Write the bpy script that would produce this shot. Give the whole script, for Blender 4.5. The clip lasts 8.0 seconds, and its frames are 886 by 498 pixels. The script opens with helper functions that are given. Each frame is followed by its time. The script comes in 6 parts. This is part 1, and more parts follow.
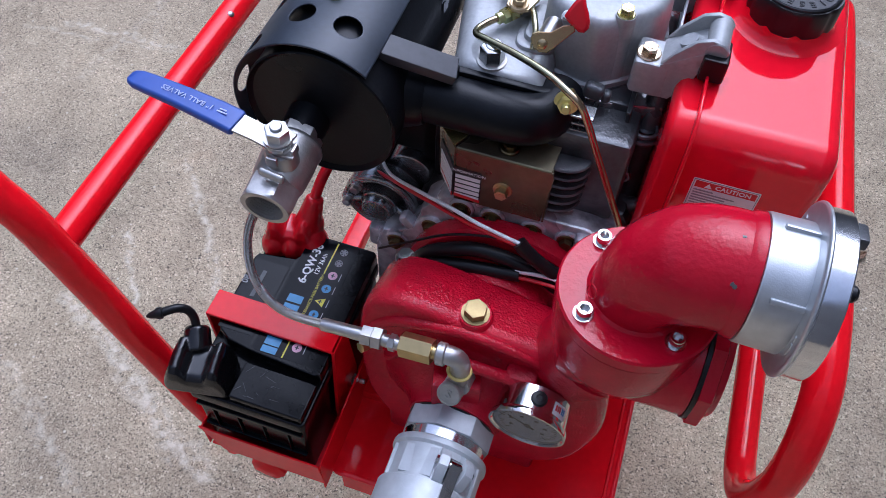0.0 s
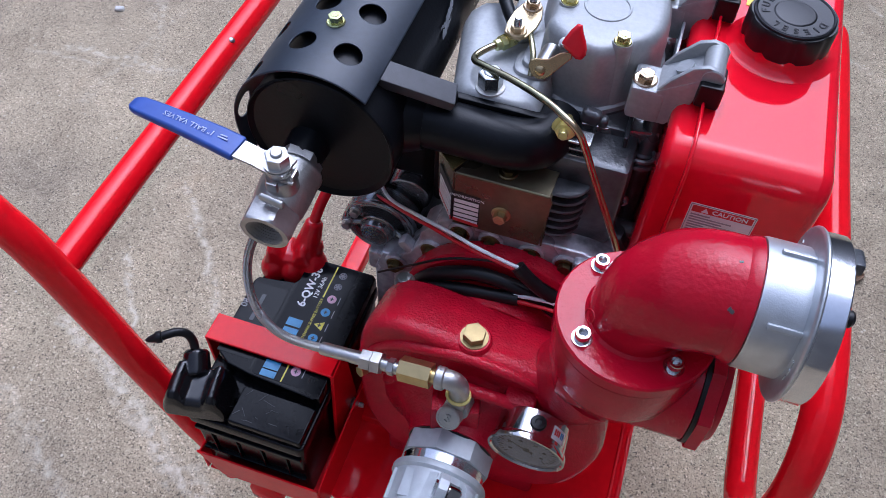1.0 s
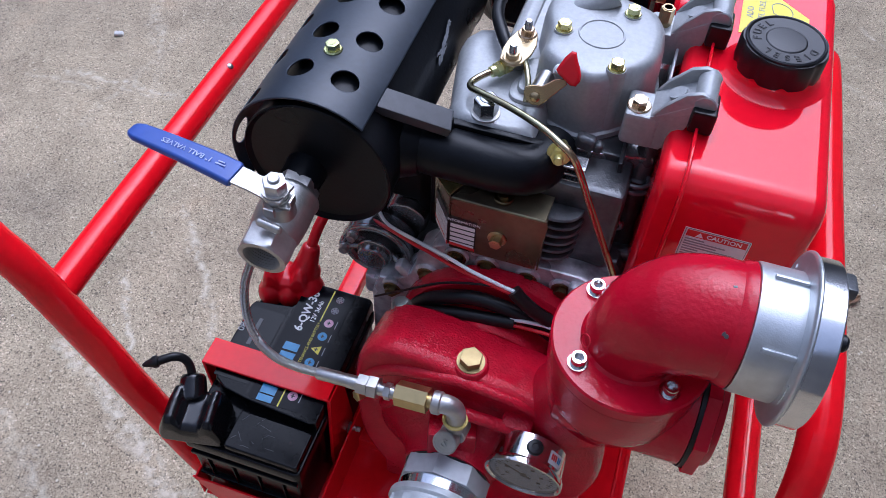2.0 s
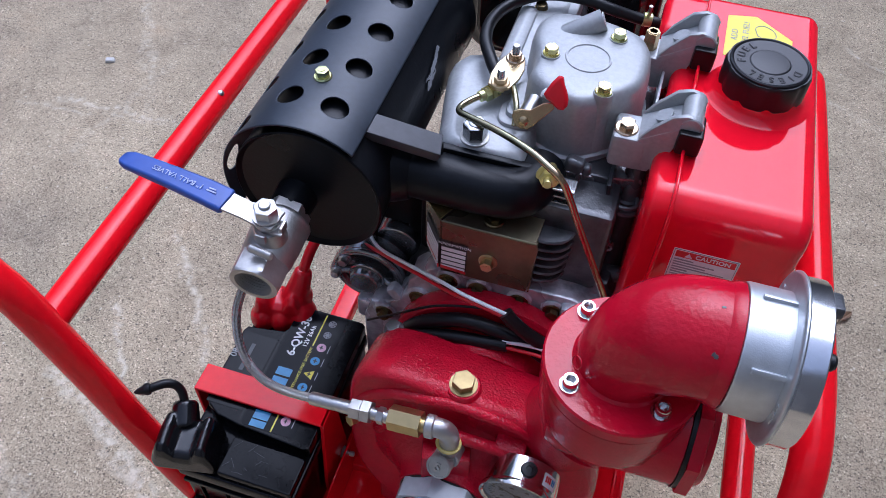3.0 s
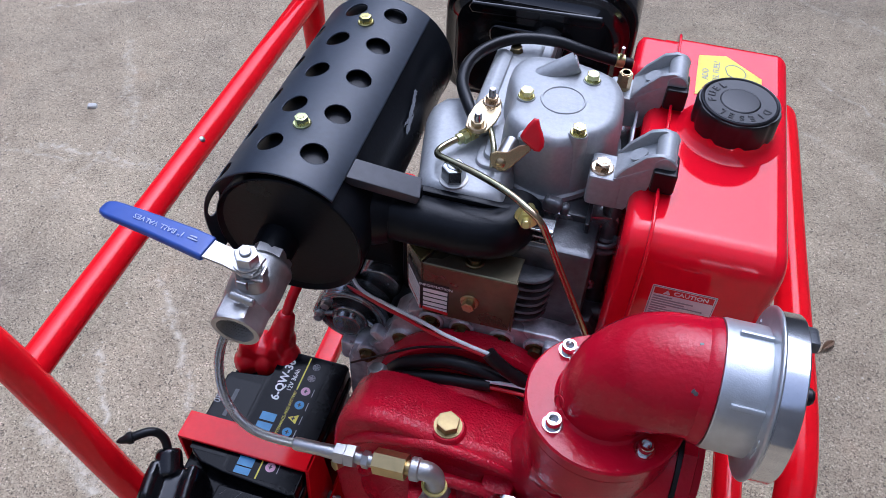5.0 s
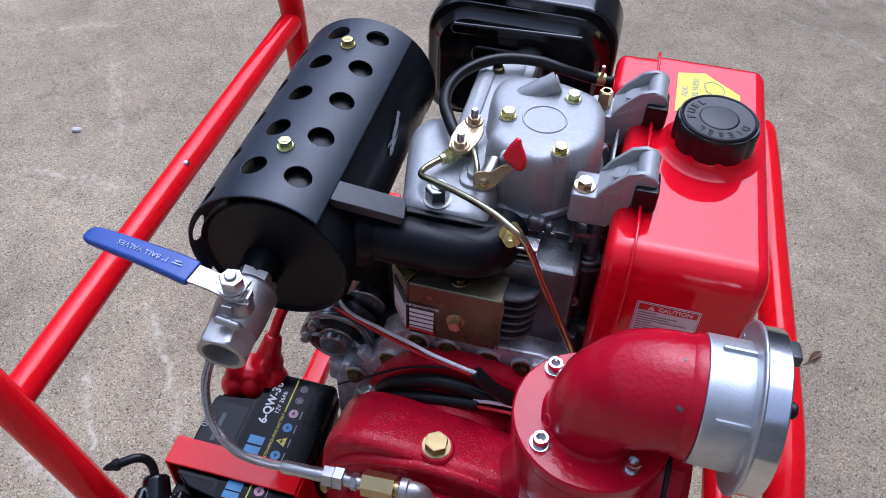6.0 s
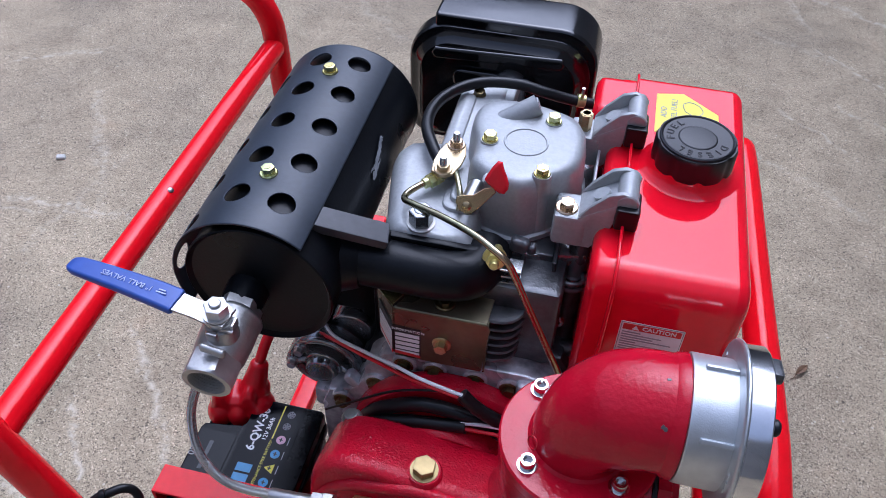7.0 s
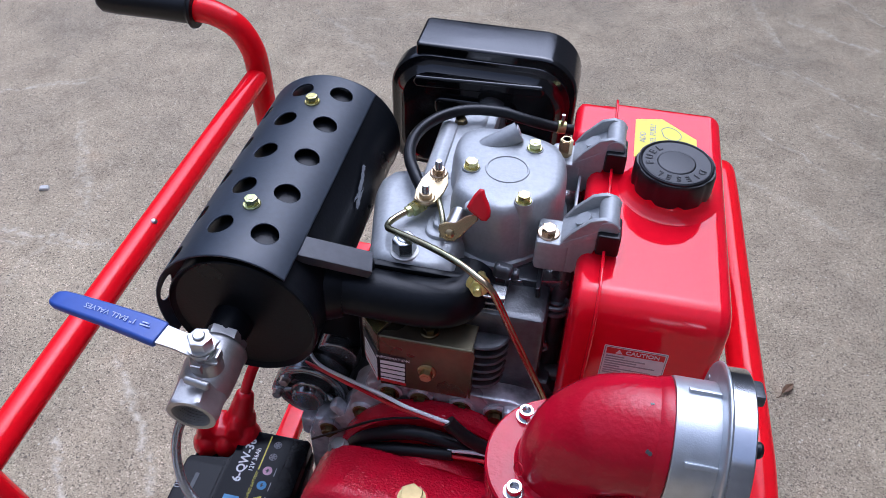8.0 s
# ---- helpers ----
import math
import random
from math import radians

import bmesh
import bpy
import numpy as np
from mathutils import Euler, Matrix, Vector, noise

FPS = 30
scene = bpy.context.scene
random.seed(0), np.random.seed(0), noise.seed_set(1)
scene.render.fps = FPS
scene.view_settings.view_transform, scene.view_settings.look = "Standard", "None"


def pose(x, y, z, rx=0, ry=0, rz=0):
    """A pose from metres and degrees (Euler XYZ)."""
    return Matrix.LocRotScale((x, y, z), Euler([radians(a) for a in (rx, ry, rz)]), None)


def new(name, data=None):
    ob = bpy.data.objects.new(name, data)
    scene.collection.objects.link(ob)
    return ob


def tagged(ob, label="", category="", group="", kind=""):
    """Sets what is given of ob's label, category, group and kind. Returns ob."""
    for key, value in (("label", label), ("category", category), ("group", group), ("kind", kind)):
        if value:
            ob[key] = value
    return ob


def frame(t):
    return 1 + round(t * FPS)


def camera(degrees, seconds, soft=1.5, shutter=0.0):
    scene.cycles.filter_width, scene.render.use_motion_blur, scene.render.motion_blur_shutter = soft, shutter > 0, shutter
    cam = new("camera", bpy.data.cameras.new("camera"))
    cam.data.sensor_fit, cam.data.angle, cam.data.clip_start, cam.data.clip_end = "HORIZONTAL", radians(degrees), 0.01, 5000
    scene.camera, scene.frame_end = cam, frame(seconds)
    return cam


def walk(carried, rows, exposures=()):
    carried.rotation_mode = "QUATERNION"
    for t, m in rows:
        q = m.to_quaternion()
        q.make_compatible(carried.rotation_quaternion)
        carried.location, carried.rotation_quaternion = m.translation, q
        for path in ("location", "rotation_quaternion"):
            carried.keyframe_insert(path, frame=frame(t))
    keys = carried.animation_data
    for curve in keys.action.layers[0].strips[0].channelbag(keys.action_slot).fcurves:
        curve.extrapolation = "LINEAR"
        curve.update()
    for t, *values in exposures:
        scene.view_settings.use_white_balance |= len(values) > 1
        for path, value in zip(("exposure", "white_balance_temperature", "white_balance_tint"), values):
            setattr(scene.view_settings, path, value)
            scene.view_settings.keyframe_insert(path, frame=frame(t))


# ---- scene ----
cam = camera(57.36, 8.0, 0.8)
PATH = [
    (0, pose(0.0705, -0.3510, 1.3532, 35.011, -1.585, 18.520)),
    (0.5, pose(0.0703, -0.3510, 1.3555, 35.705, -1.587, 18.494)),
    (1, pose(0.0702, -0.3508, 1.3575, 36.499, -1.627, 18.431)),
    (1.5, pose(0.0705, -0.3506, 1.3596, 37.291, -1.650, 18.448)),
    (3, pose(0.0727, -0.3500, 1.3661, 39.497, -1.611, 17.369)),
    (3.5, pose(0.0733, -0.3495, 1.3679, 40.260, -1.625, 17.015)),
    (4, pose(0.0742, -0.3492, 1.3699, 40.924, -1.583, 16.682)),
    (4.5, pose(0.0753, -0.3488, 1.3716, 41.496, -1.567, 16.289)),
    (6, pose(0.0792, -0.3475, 1.3774, 43.282, -1.456, 14.474)),
    (6.5, pose(0.0809, -0.3468, 1.3794, 43.956, -1.397, 13.805)),
    (7, pose(0.0823, -0.3466, 1.3820, 44.704, -1.358, 13.157)),
    (7.5, pose(0.0843, -0.3462, 1.3846, 45.512, -1.322, 12.454)),
    (8, pose(0.0852, -0.3464, 1.3874, 46.391, -1.328, 11.830)),
]
walk(cam, PATH, [(0, 0.66, 5100, 19), (8, 0.66, 5100, 19)])

# ---- light: bright overcast sky, narrowed by added walls out of view ----
SUN_TILT, SUN_TURN = 60.0, 4.0
world = bpy.data.worlds.new("sky")
scene.world = world
world.use_nodes = True
wn, wl = world.node_tree.nodes, world.node_tree.links
sky = wn.new("ShaderNodeTexSky")
sky.sky_type, sky.sun_disc = "NISHITA", False
sky.sun_elevation, sky.sun_rotation = radians(SUN_TILT), radians(SUN_TURN)
sky.air_density, sky.dust_density, sky.ozone_density = 1.0, 4.0, 1.0
cloud = wn.new("ShaderNodeHueSaturation")
cloud.inputs["Saturation"].default_value = 0.45
wl.new(sky.outputs[0], cloud.inputs["Color"])
wl.new(cloud.outputs[0], wn["Background"].inputs["Color"])
wn["Background"].inputs["Strength"].default_value = 0.14
sun = new("sun", bpy.data.lights.new("sun", "SUN"))
sun.data.energy, sun.data.angle, sun.data.color = 0.85, radians(64), (1.0, 0.985, 0.97)
sun.matrix_world = pose(0, 0, 6, 90 - SUN_TILT, 0, 180 - SUN_TURN)
# ---- materials ----
def material(name, color, rough=0.5, metal=0.0, vary=0.12, grain=120.0, stain=9.0, bump=0.0, bump_scale=300.0,
             coat=0.0, spread=0.08, depth=0.001, second=None, second_amount=0.5, second_scale=30.0, specular=0.5):
    """A paint, metal, plastic or rubber with grain and stains, uneven gloss and fine relief."""
    m = bpy.data.materials.new(name)
    m.use_nodes = True
    n, l = m.node_tree.nodes, m.node_tree.links
    b = n["Principled BSDF"]
    where = n.new("ShaderNodeTexCoord")

    def noise_of(scale, detail=4.0):
        t = n.new("ShaderNodeTexNoise")
        t.inputs["Scale"].default_value, t.inputs["Detail"].default_value = scale, detail
        l.new(where.outputs["Object"], t.inputs["Vector"])
        return t

    fine, broad = noise_of(grain), noise_of(stain)
    both = n.new("ShaderNodeMath")
    both.operation = "ADD"
    l.new(fine.outputs["Fac"], both.inputs[0])
    l.new(broad.outputs["Fac"], both.inputs[1])
    tone = n.new("ShaderNodeMapRange")
    tone.inputs["From Min"].default_value, tone.inputs["From Max"].default_value = 0.7, 1.3
    tone.inputs["To Min"].default_value, tone.inputs["To Max"].default_value = 1 - vary, 1 + vary
    l.new(both.outputs[0], tone.inputs["Value"])
    mul = n.new("ShaderNodeVectorMath")
    mul.operation = "SCALE"
    mul.inputs[0].default_value = color[:3]
    l.new(tone.outputs[0], mul.inputs["Scale"])
    shown = mul.outputs[0]
    if second:
        spot = noise_of(second_scale, 5.0)
        ramp = n.new("ShaderNodeMapRange")
        ramp.inputs["From Min"].default_value, ramp.inputs["From Max"].default_value = 0.62 - 0.25 * second_amount, 0.7
        l.new(spot.outputs["Fac"], ramp.inputs["Value"])
        mix = n.new("ShaderNodeMix")
        mix.data_type = "RGBA"
        l.new(ramp.outputs[0], mix.inputs["Factor"])
        l.new(shown, mix.inputs["A"])
        mix.inputs["B"].default_value = (*second, 1)
        shown = mix.outputs["Result"]
    l.new(shown, b.inputs["Base Color"])
    gloss = n.new("ShaderNodeMapRange")
    gloss.inputs["From Min"].default_value, gloss.inputs["From Max"].default_value = 0.3, 0.7
    gloss.inputs["To Min"].default_value, gloss.inputs["To Max"].default_value = max(0.02, rough - spread), min(1, rough + spread)
    l.new(broad.outputs["Fac"], gloss.inputs["Value"])
    l.new(gloss.outputs[0], b.inputs["Roughness"])
    b.inputs["Metallic"].default_value = metal
    b.inputs["Specular IOR Level"].default_value = specular
    b.inputs["Coat Weight"].default_value, b.inputs["Coat Roughness"].default_value = coat, 0.06
    if bump:
        relief = noise_of(bump_scale, 3.0)
        up = n.new("ShaderNodeBump")
        up.inputs["Strength"].default_value, up.inputs["Distance"].default_value = bump, depth
        l.new(relief.outputs["Fac"], up.inputs["Height"])
        l.new(up.outputs["Normal"], b.inputs["Normal"])
        l.new(up.outputs["Normal"], b.inputs["Coat Normal"])
    return m


RED = material("red gloss paint", (0.86, 0.004, 0.010), 0.09, vary=0.05, coat=0.0, bump=0.05, bump_scale=90, spread=0.04, specular=0.32)
TANK_RED = material("red enamel", (0.86, 0.004, 0.018), 0.05, vary=0.04, coat=0.0, spread=0.03, bump=0.03, bump_scale=25, specular=0.42)
CAST_RED = material("dark red paint on rough cast iron", (0.52, 0.0035, 0.021), 0.08, vary=0.16, coat=0.0, bump=1.0,
                    bump_scale=420, spread=0.04, grain=60, stain=14, specular=0.36, depth=0.0012)
PIPE_RED = material("dark red paint on smooth cast iron", (0.49, 0.0035, 0.020), 0.08, vary=0.16, coat=0.0, spread=0.04, bump=0.5,
                    bump_scale=260, grain=30, stain=12, specular=0.30, depth=0.0010)
RED_VINYL = material("red soft vinyl", (0.66, 0.006, 0.014), 0.13, vary=0.08, bump=0.06, bump_scale=80)
GUARD_PAINT = material("satin black painted sheet", (0.020, 0.028, 0.041), 0.46, vary=0.2, specular=0.6, bump=0.06, bump_scale=400, grain=200, stain=16)
BLACK_PAINT = material("matt black heat paint", (0.005, 0.0058, 0.0075), 0.34, vary=0.25, specular=0.20, bump=0.12, bump_scale=400,
                       grain=200, stain=20)
BLACK_GLOSS = material("black enamel", (0.004, 0.004, 0.005), 0.15, vary=0.15, specular=0.7, bump=0.05, bump_scale=40)
CASE_PLASTIC = material("black battery plastic", (0.0035, 0.0037, 0.0047), 0.16, specular=0.13, vary=0.2, bump=0.08, bump_scale=600, spread=0.08)
RUBBER = material("black rubber", (0.007, 0.007, 0.008), 0.36, specular=0.34, vary=0.2, bump=0.1, bump_scale=350)
BOOT = material("black vinyl boot", (0.005, 0.005, 0.006), 0.2, vary=0.15, bump=0.12, bump_scale=60)
ENGINE_GREY = material("grey painted cast aluminium", (0.37, 0.380, 0.378), 0.40, metal=0.2, vary=0.12, bump=0.16,
                       bump_scale=420, grain=260, stain=18)
# darker than CAST_RAW: shade of the engine's recesses is in the base
CAST_DARK = material("raw cast aluminium darkened for recess shade", (0.105, 0.108, 0.113), 0.30, metal=0.4, vary=0.3, bump=0.45, bump_scale=320,
                     second=(0.030, 0.031, 0.034), second_amount=0.5)
CAST_RAW = material("raw cast aluminium", (0.72, 0.73, 0.75), 0.28, metal=0.4, vary=0.25, bump=0.5, bump_scale=240,
                    second=(0.13, 0.13, 0.14), second_amount=0.6, second_scale=26)
ALU = material("machined aluminium", (0.74, 0.75, 0.77), 0.15, metal=1.0, vary=0.06)
ALU_SATIN = material("blasted aluminium", (0.60, 0.625, 0.64), 0.42, metal=0.85, vary=0.08, bump=0.12, bump_scale=900)
ALU_CAST = material("grey cast aluminium fitting", (0.50, 0.53, 0.54), 0.46, metal=0.25, vary=0.1, bump=0.14, bump_scale=700)
STEEL = material("stainless steel", (0.55, 0.54, 0.52), 0.33, metal=1.0, vary=0.12, bump=0.1, bump_scale=300)
STEEL_CAST = material("investment cast stainless steel", (0.50, 0.49, 0.47), 0.42, metal=0.9, vary=0.14, bump=0.2, bump_scale=380)
CHROME = material("polished steel", (0.62, 0.61, 0.60), 0.12, metal=1.0, vary=0.06)
ZINC = material("yellow zinc plate", (0.72, 0.64, 0.25), 0.26, metal=0.9, vary=0.18, second=(0.62, 0.68, 0.34), second_amount=0.5)
ZINC_DULL = material("bronze zinc plated sheet", (0.20, 0.175, 0.105), 0.28, metal=0.7, vary=0.14, second=(0.12, 0.09, 0.06),
                     second_amount=0.7, second_scale=16)
ZINC_DARK = material("dull brass plated bolt", (0.17, 0.13, 0.06), 0.30, metal=0.9, vary=0.25)
BRASS = material("brass", (0.56, 0.43, 0.20), 0.34, metal=1.0, vary=0.12, bump=0.08, bump_scale=200)
BRASS_DULL = material("dull brass", (0.34, 0.26, 0.12), 0.46, metal=0.9, vary=0.2, bump=0.1, bump_scale=200)
BLUE = material("blue vinyl", (0.035, 0.085, 0.36), 0.36, vary=0.08, bump=0.06, bump_scale=200)
WHITE_WIRE = material("white wire insulation", (0.93, 0.93, 0.94), 0.35, vary=0.06)
RED_WIRE = material("red wire insulation", (0.62, 0.012, 0.02), 0.33, vary=0.06)
YELLOW = material("yellow label", (0.82, 0.72, 0.05), 0.4, vary=0.05)
WHITE = material("white label", (0.86, 0.86, 0.85), 0.4, vary=0.05)
INK = material("black print", (0.012, 0.012, 0.013), 0.4)
INK_RED = material("red print", (0.66, 0.02, 0.02), 0.4)
INK_BLUE = material("blue print", (0.06, 0.32, 0.62), 0.4)
INK_PINK = material("pink print", (0.72, 0.40, 0.52), 0.4)
INK_GREY = material("grey print", (0.35, 0.35, 0.36), 0.45)
INK_DARK_BLUE = material("pale blue print", (0.42, 0.48, 0.70), 0.4)
# a white dial; the blue-grey base holds the shade it sits in
DIAL = material("gauge dial greyed for shade", (0.42, 0.45, 0.50), 0.4, vary=0.05)


BRAID = material("braided steel wire", (0.66, 0.65, 0.61), 0.28, metal=0.95, vary=0.12)


def glass_material():
    m = bpy.data.materials.new("gauge glass")
    m.use_nodes = True
    b = m.node_tree.nodes["Principled BSDF"]
    b.inputs["Transmission Weight"].default_value, b.inputs["Roughness"].default_value = 1.0, 0.03
    b.inputs["IOR"].default_value = 1.45
    return m


GLASS = glass_material()

# scuffs on the concrete: from, to, half width
SCUFFS = [
    ((-0.85, 0.21), (-0.71, 0.14), 0.028, 0.95), ((-0.71, 0.14), (-0.53, 0.04), 0.028, 0.95), ((-0.53, 0.04), (-0.42, -0.01), 0.028, 0.95),
    ((-0.83, 0.39), (-0.76, 0.30), 0.012, 0.88), ((-0.76, 0.30), (-0.72, 0.23), 0.012, 0.88), ((-0.80, 0.59), (-0.73, 0.52), 0.014, 0.81),
    ((-0.73, 0.52), (-0.66, 0.44), 0.014, 0.81), ((-0.66, 0.44), (-0.58, 0.32), 0.014, 0.81), ((-1.66, 1.44), (-1.41, 1.56), 0.01, 0.74),
    ((-1.29, 0.90), (-1.13, 0.91), 0.014, 0.68), ((-1.13, 0.91), (-0.99, 0.91), 0.014, 0.68), ((-1.31, 1.38), (-1.16, 1.11), 0.016, 0.41),
    ((-1.16, 1.11), (-1.04, 0.90), 0.016, 0.41), ((0.64, 1.79), (0.75, 1.69), 0.007, 0.81), ((0.79, 2.52), (1.07, 2.37), 0.012, 0.74),
    ((0.67, 2.67), (0.75, 2.33), 0.01, 0.54), ((0.76, 2.17), (1.00, 1.97), 0.01, 0.68), ((0.80, 1.87), (0.98, 1.72), 0.008, 0.61),
    ((0.98, 2.75), (1.13, 2.57), 0.01, 0.68), ((0.53, 1.59), (0.82, 1.37), 0.02, 0.34), ((-1.17, 0.74), (-1.09, 1.12), 0.02, 0.27),
    ((-0.85, 2.11), (-0.21, 2.36), 0.015, 0.27), ((-0.86, 0.06), (-0.77, -0.01), 0.02, 0.47), ((-0.77, -0.01), (-0.62, -0.11), 0.02, 0.47),
    ((-1.41, 0.86), (-0.95, 0.90), 0.01, 0.41), ((-0.78, 1.15), (-0.74, 0.89), 0.02, 0.41),
    ((0.87, 2.50), (1.05, 2.36), 0.012, 0.55), ((0.61, 1.82), (0.81, 1.63), 0.01, 0.5), ((0.79, 2.58), (0.92, 2.47), 0.012, 0.4), ((0.67, 2.61), (0.75, 2.29), 0.014, 0.35),
    ((-1.62, 1.45), (-1.39, 1.61), 0.01, 0.5), ((-1.31, 1.38), (-1.16, 1.07), 0.022, 0.4), ((0.58, 2.25), (0.81, 2.11), 0.02, 0.3), ((-0.87, 2.19), (-0.52, 1.88), 0.02, 0.3),
]


def concrete_material():
    m = bpy.data.materials.new("worn concrete with exposed sand")
    m.use_nodes = True
    n, l = m.node_tree.nodes, m.node_tree.links
    b = n["Principled BSDF"]
    where = n.new("ShaderNodeTexCoord").outputs["Object"]

    def tex(kind, scale, detail=None):
        t = n.new(kind)
        t.inputs["Scale"].default_value = scale
        if detail is not None:
            t.inputs["Detail"].default_value = detail
        l.new(where, t.inputs["Vector"])
        return t

    def ramp(value, stops):
        r = n.new("ShaderNodeValToRGB")
        e = r.color_ramp.elements
        while len(e) < len(stops):
            e.new(0.5)
        for k, (at, c) in zip(e, stops):
            k.position, k.color = at, (*c, 1)
        l.new(value, r.inputs["Fac"])
        return r.outputs["Color"]

    def mixed(kind, fac, a, c):
        x = n.new("ShaderNodeMix")
        x.data_type, x.blend_type = "RGBA", kind
        for socket, v in (("Factor", fac), ("A", a), ("B", c)):
            if isinstance(v, (int, float)):
                x.inputs[socket].default_value = v
            elif isinstance(v, tuple):
                x.inputs[socket].default_value = (*v, 1)
            else:
                l.new(v, x.inputs[socket])
        return x.outputs["Result"]

    sand = tex("ShaderNodeTexVoronoi", 330)
    grains = n.new("ShaderNodeSeparateColor")
    l.new(sand.outputs["Color"], grains.inputs[0])
    stones = ramp(grains.outputs[0], [(0.0, (0.09, 0.080, 0.070)), (0.12, (0.255, 0.228, 0.190)), (0.6, (0.34, 0.308, 0.262)), (0.88, (0.41, 0.376, 0.325)), (1.0, (0.56, 0.53, 0.48))])
    speck = tex("ShaderNodeTexNoise", 330, 2)
    dark = ramp(speck.outputs["Fac"], [(0.33, (0.20, 0.19, 0.18)), (0.43, (0.94, 0.94, 0.94)), (0.62, (1.12, 1.12, 1.12))])
    base = mixed("MULTIPLY", 1.0, stones, dark)
    paste = tex("ShaderNodeTexNoise", 75, 6)
    cover = ramp(paste.outputs["Fac"], [(0.42, (0, 0, 0)), (0.60, (1, 1, 1))])
    base = mixed("MIX", mixed("MULTIPLY", 1.0, cover, (0.38, 0.38, 0.38)), base, (0.37, 0.338, 0.292))
    broad = tex("ShaderNodeTexNoise", 2.2, 6)
    tone = ramp(broad.outputs["Fac"], [(0.34, (0.80, 0.79, 0.78)), (0.5, (1.0, 0.98, 0.945)), (0.66, (1.14, 1.125, 1.09))])
    base = mixed("MULTIPLY", 1.0, base, tone)
    rust = tex("ShaderNodeTexNoise", 5.5, 4)
    base = mixed("MIX", ramp(rust.outputs["Fac"], [(0.64, (0, 0, 0)), (0.76, (0.35, 0.35, 0.35))]), base, (0.30, 0.21, 0.145))
    blotch = tex("ShaderNodeTexNoise", 11, 7)
    base = mixed("MULTIPLY", 1.0, base, ramp(blotch.outputs["Fac"], [(0.36, (0.88, 0.87, 0.86)), (0.5, (1.0, 1.0, 1.0)), (0.66, (1.08, 1.075, 1.07))]))
    pits = tex("ShaderNodeTexNoise", 95, 3)
    base = mixed("MIX", ramp(pits.outputs["Fac"], [(0.29, (0.8, 0.8, 0.8)), (0.345, (0, 0, 0))]), base, (0.085, 0.072, 0.060))
    chip = tex("ShaderNodeTexVoronoi", 26)
    base = mixed("MIX", ramp(chip.outputs["Distance"], [(0.055, (0.85, 0.85, 0.85)), (0.085, (0, 0, 0))]), base, (0.52, 0.51, 0.48))
    # wandering of the scuffs' edges
    wander = tex("ShaderNodeTexNoise", 9, 5)
    shift = n.new("ShaderNodeVectorMath")
    shift.operation = "MULTIPLY_ADD"
    l.new(wander.outputs["Color"], shift.inputs[0])
    shift.inputs[1].default_value, shift.inputs[2].default_value = (0.10, 0.10, 0), (-0.05, -0.05, 0)
    moved = n.new("ShaderNodeVectorMath")
    l.new(where, moved.inputs[0])
    l.new(shift.outputs[0], moved.inputs[1])
    wear = tex("ShaderNodeTexNoise", 55, 6)
    worn = ramp(wear.outputs["Fac"], [(0.40, (0, 0, 0)), (0.62, (1, 1, 1))])

    def math(op, *values):
        x = n.new("ShaderNodeMath")
        x.operation = op
        for k, v in enumerate(values):
            if isinstance(v, (int, float)):
                x.inputs[k].default_value = v
            else:
                l.new(v, x.inputs[k])
        return x.outputs[0]

    xyz = n.new("ShaderNodeSeparateXYZ")
    l.new(moved.outputs[0], xyz.inputs[0])
    total = None
    for (ax, ay), (bx, by), half, amount in SCUFFS:
        length = math_hypot(bx - ax, by - ay)
        ux, uy = (bx - ax) / length, (by - ay) / length
        dx, dy = math("SUBTRACT", xyz.outputs[0], ax), math("SUBTRACT", xyz.outputs[1], ay)
        along = math("ADD", math("MULTIPLY", dx, ux), math("MULTIPLY", dy, uy))
        across = math("ABSOLUTE", math("SUBTRACT", math("MULTIPLY", dx, uy), math("MULTIPLY", dy, ux)))
        past = math("ABSOLUTE", math("SUBTRACT", along, length / 2))
        past = math("MAXIMUM", math("SUBTRACT", past, length / 2), 0.0)
        far = math("DIVIDE", math("ADD", across, past), half)
        one = math("MULTIPLY", math("MAXIMUM", math("SUBTRACT", 1.0, far), 0.0), amount)
        total = one if total is None else math("MAXIMUM", total, one)
    base = mixed("MIX", math("MULTIPLY", total, worn), base, (0.56, 0.555, 0.54))
    base = mixed("MULTIPLY", 1.0, base, (1.115, 1.005, 0.80))
    l.new(base, b.inputs["Base Color"])
    b.inputs["Roughness"].default_value = 0.82
    up = n.new("ShaderNodeBump")
    up.inputs["Strength"].default_value, up.inputs["Distance"].default_value = 0.5, 0.0015
    l.new(mixed("MIX", 0.5, speck.outputs["Fac"], sand.outputs["Distance"]), up.inputs["Height"])
    l.new(up.outputs["Normal"], b.inputs["Normal"])
    return m


def math_hypot(a, c):
    return (a * a + c * c) ** 0.5


CONCRETE = concrete_material()
ZINC_PIPE = material("olive passivated steel", (0.50, 0.48, 0.29), 0.22, metal=1.0, vary=0.2, second=(0.42, 0.26, 0.16), second_amount=0.45, second_scale=14)
ZINC_COPPER = material("copper tinted zinc plate", (0.62, 0.46, 0.30), 0.26, metal=0.95, vary=0.15)
ZINC_BRONZE = material("bronze zinc plate", (0.50, 0.38, 0.20), 0.28, metal=0.95, vary=0.15, second=(0.42, 0.24, 0.14), second_amount=0.5)
TAPE = material("pale yellow sealing tape", (0.62, 0.52, 0.16), 0.5, vary=0.2)
SKY_SCREEN_WALL = material("grey wall render", (0.20, 0.197, 0.19), 0.85, vary=0.15, grain=20, stain=0.8, bump=0.3, bump_scale=40)
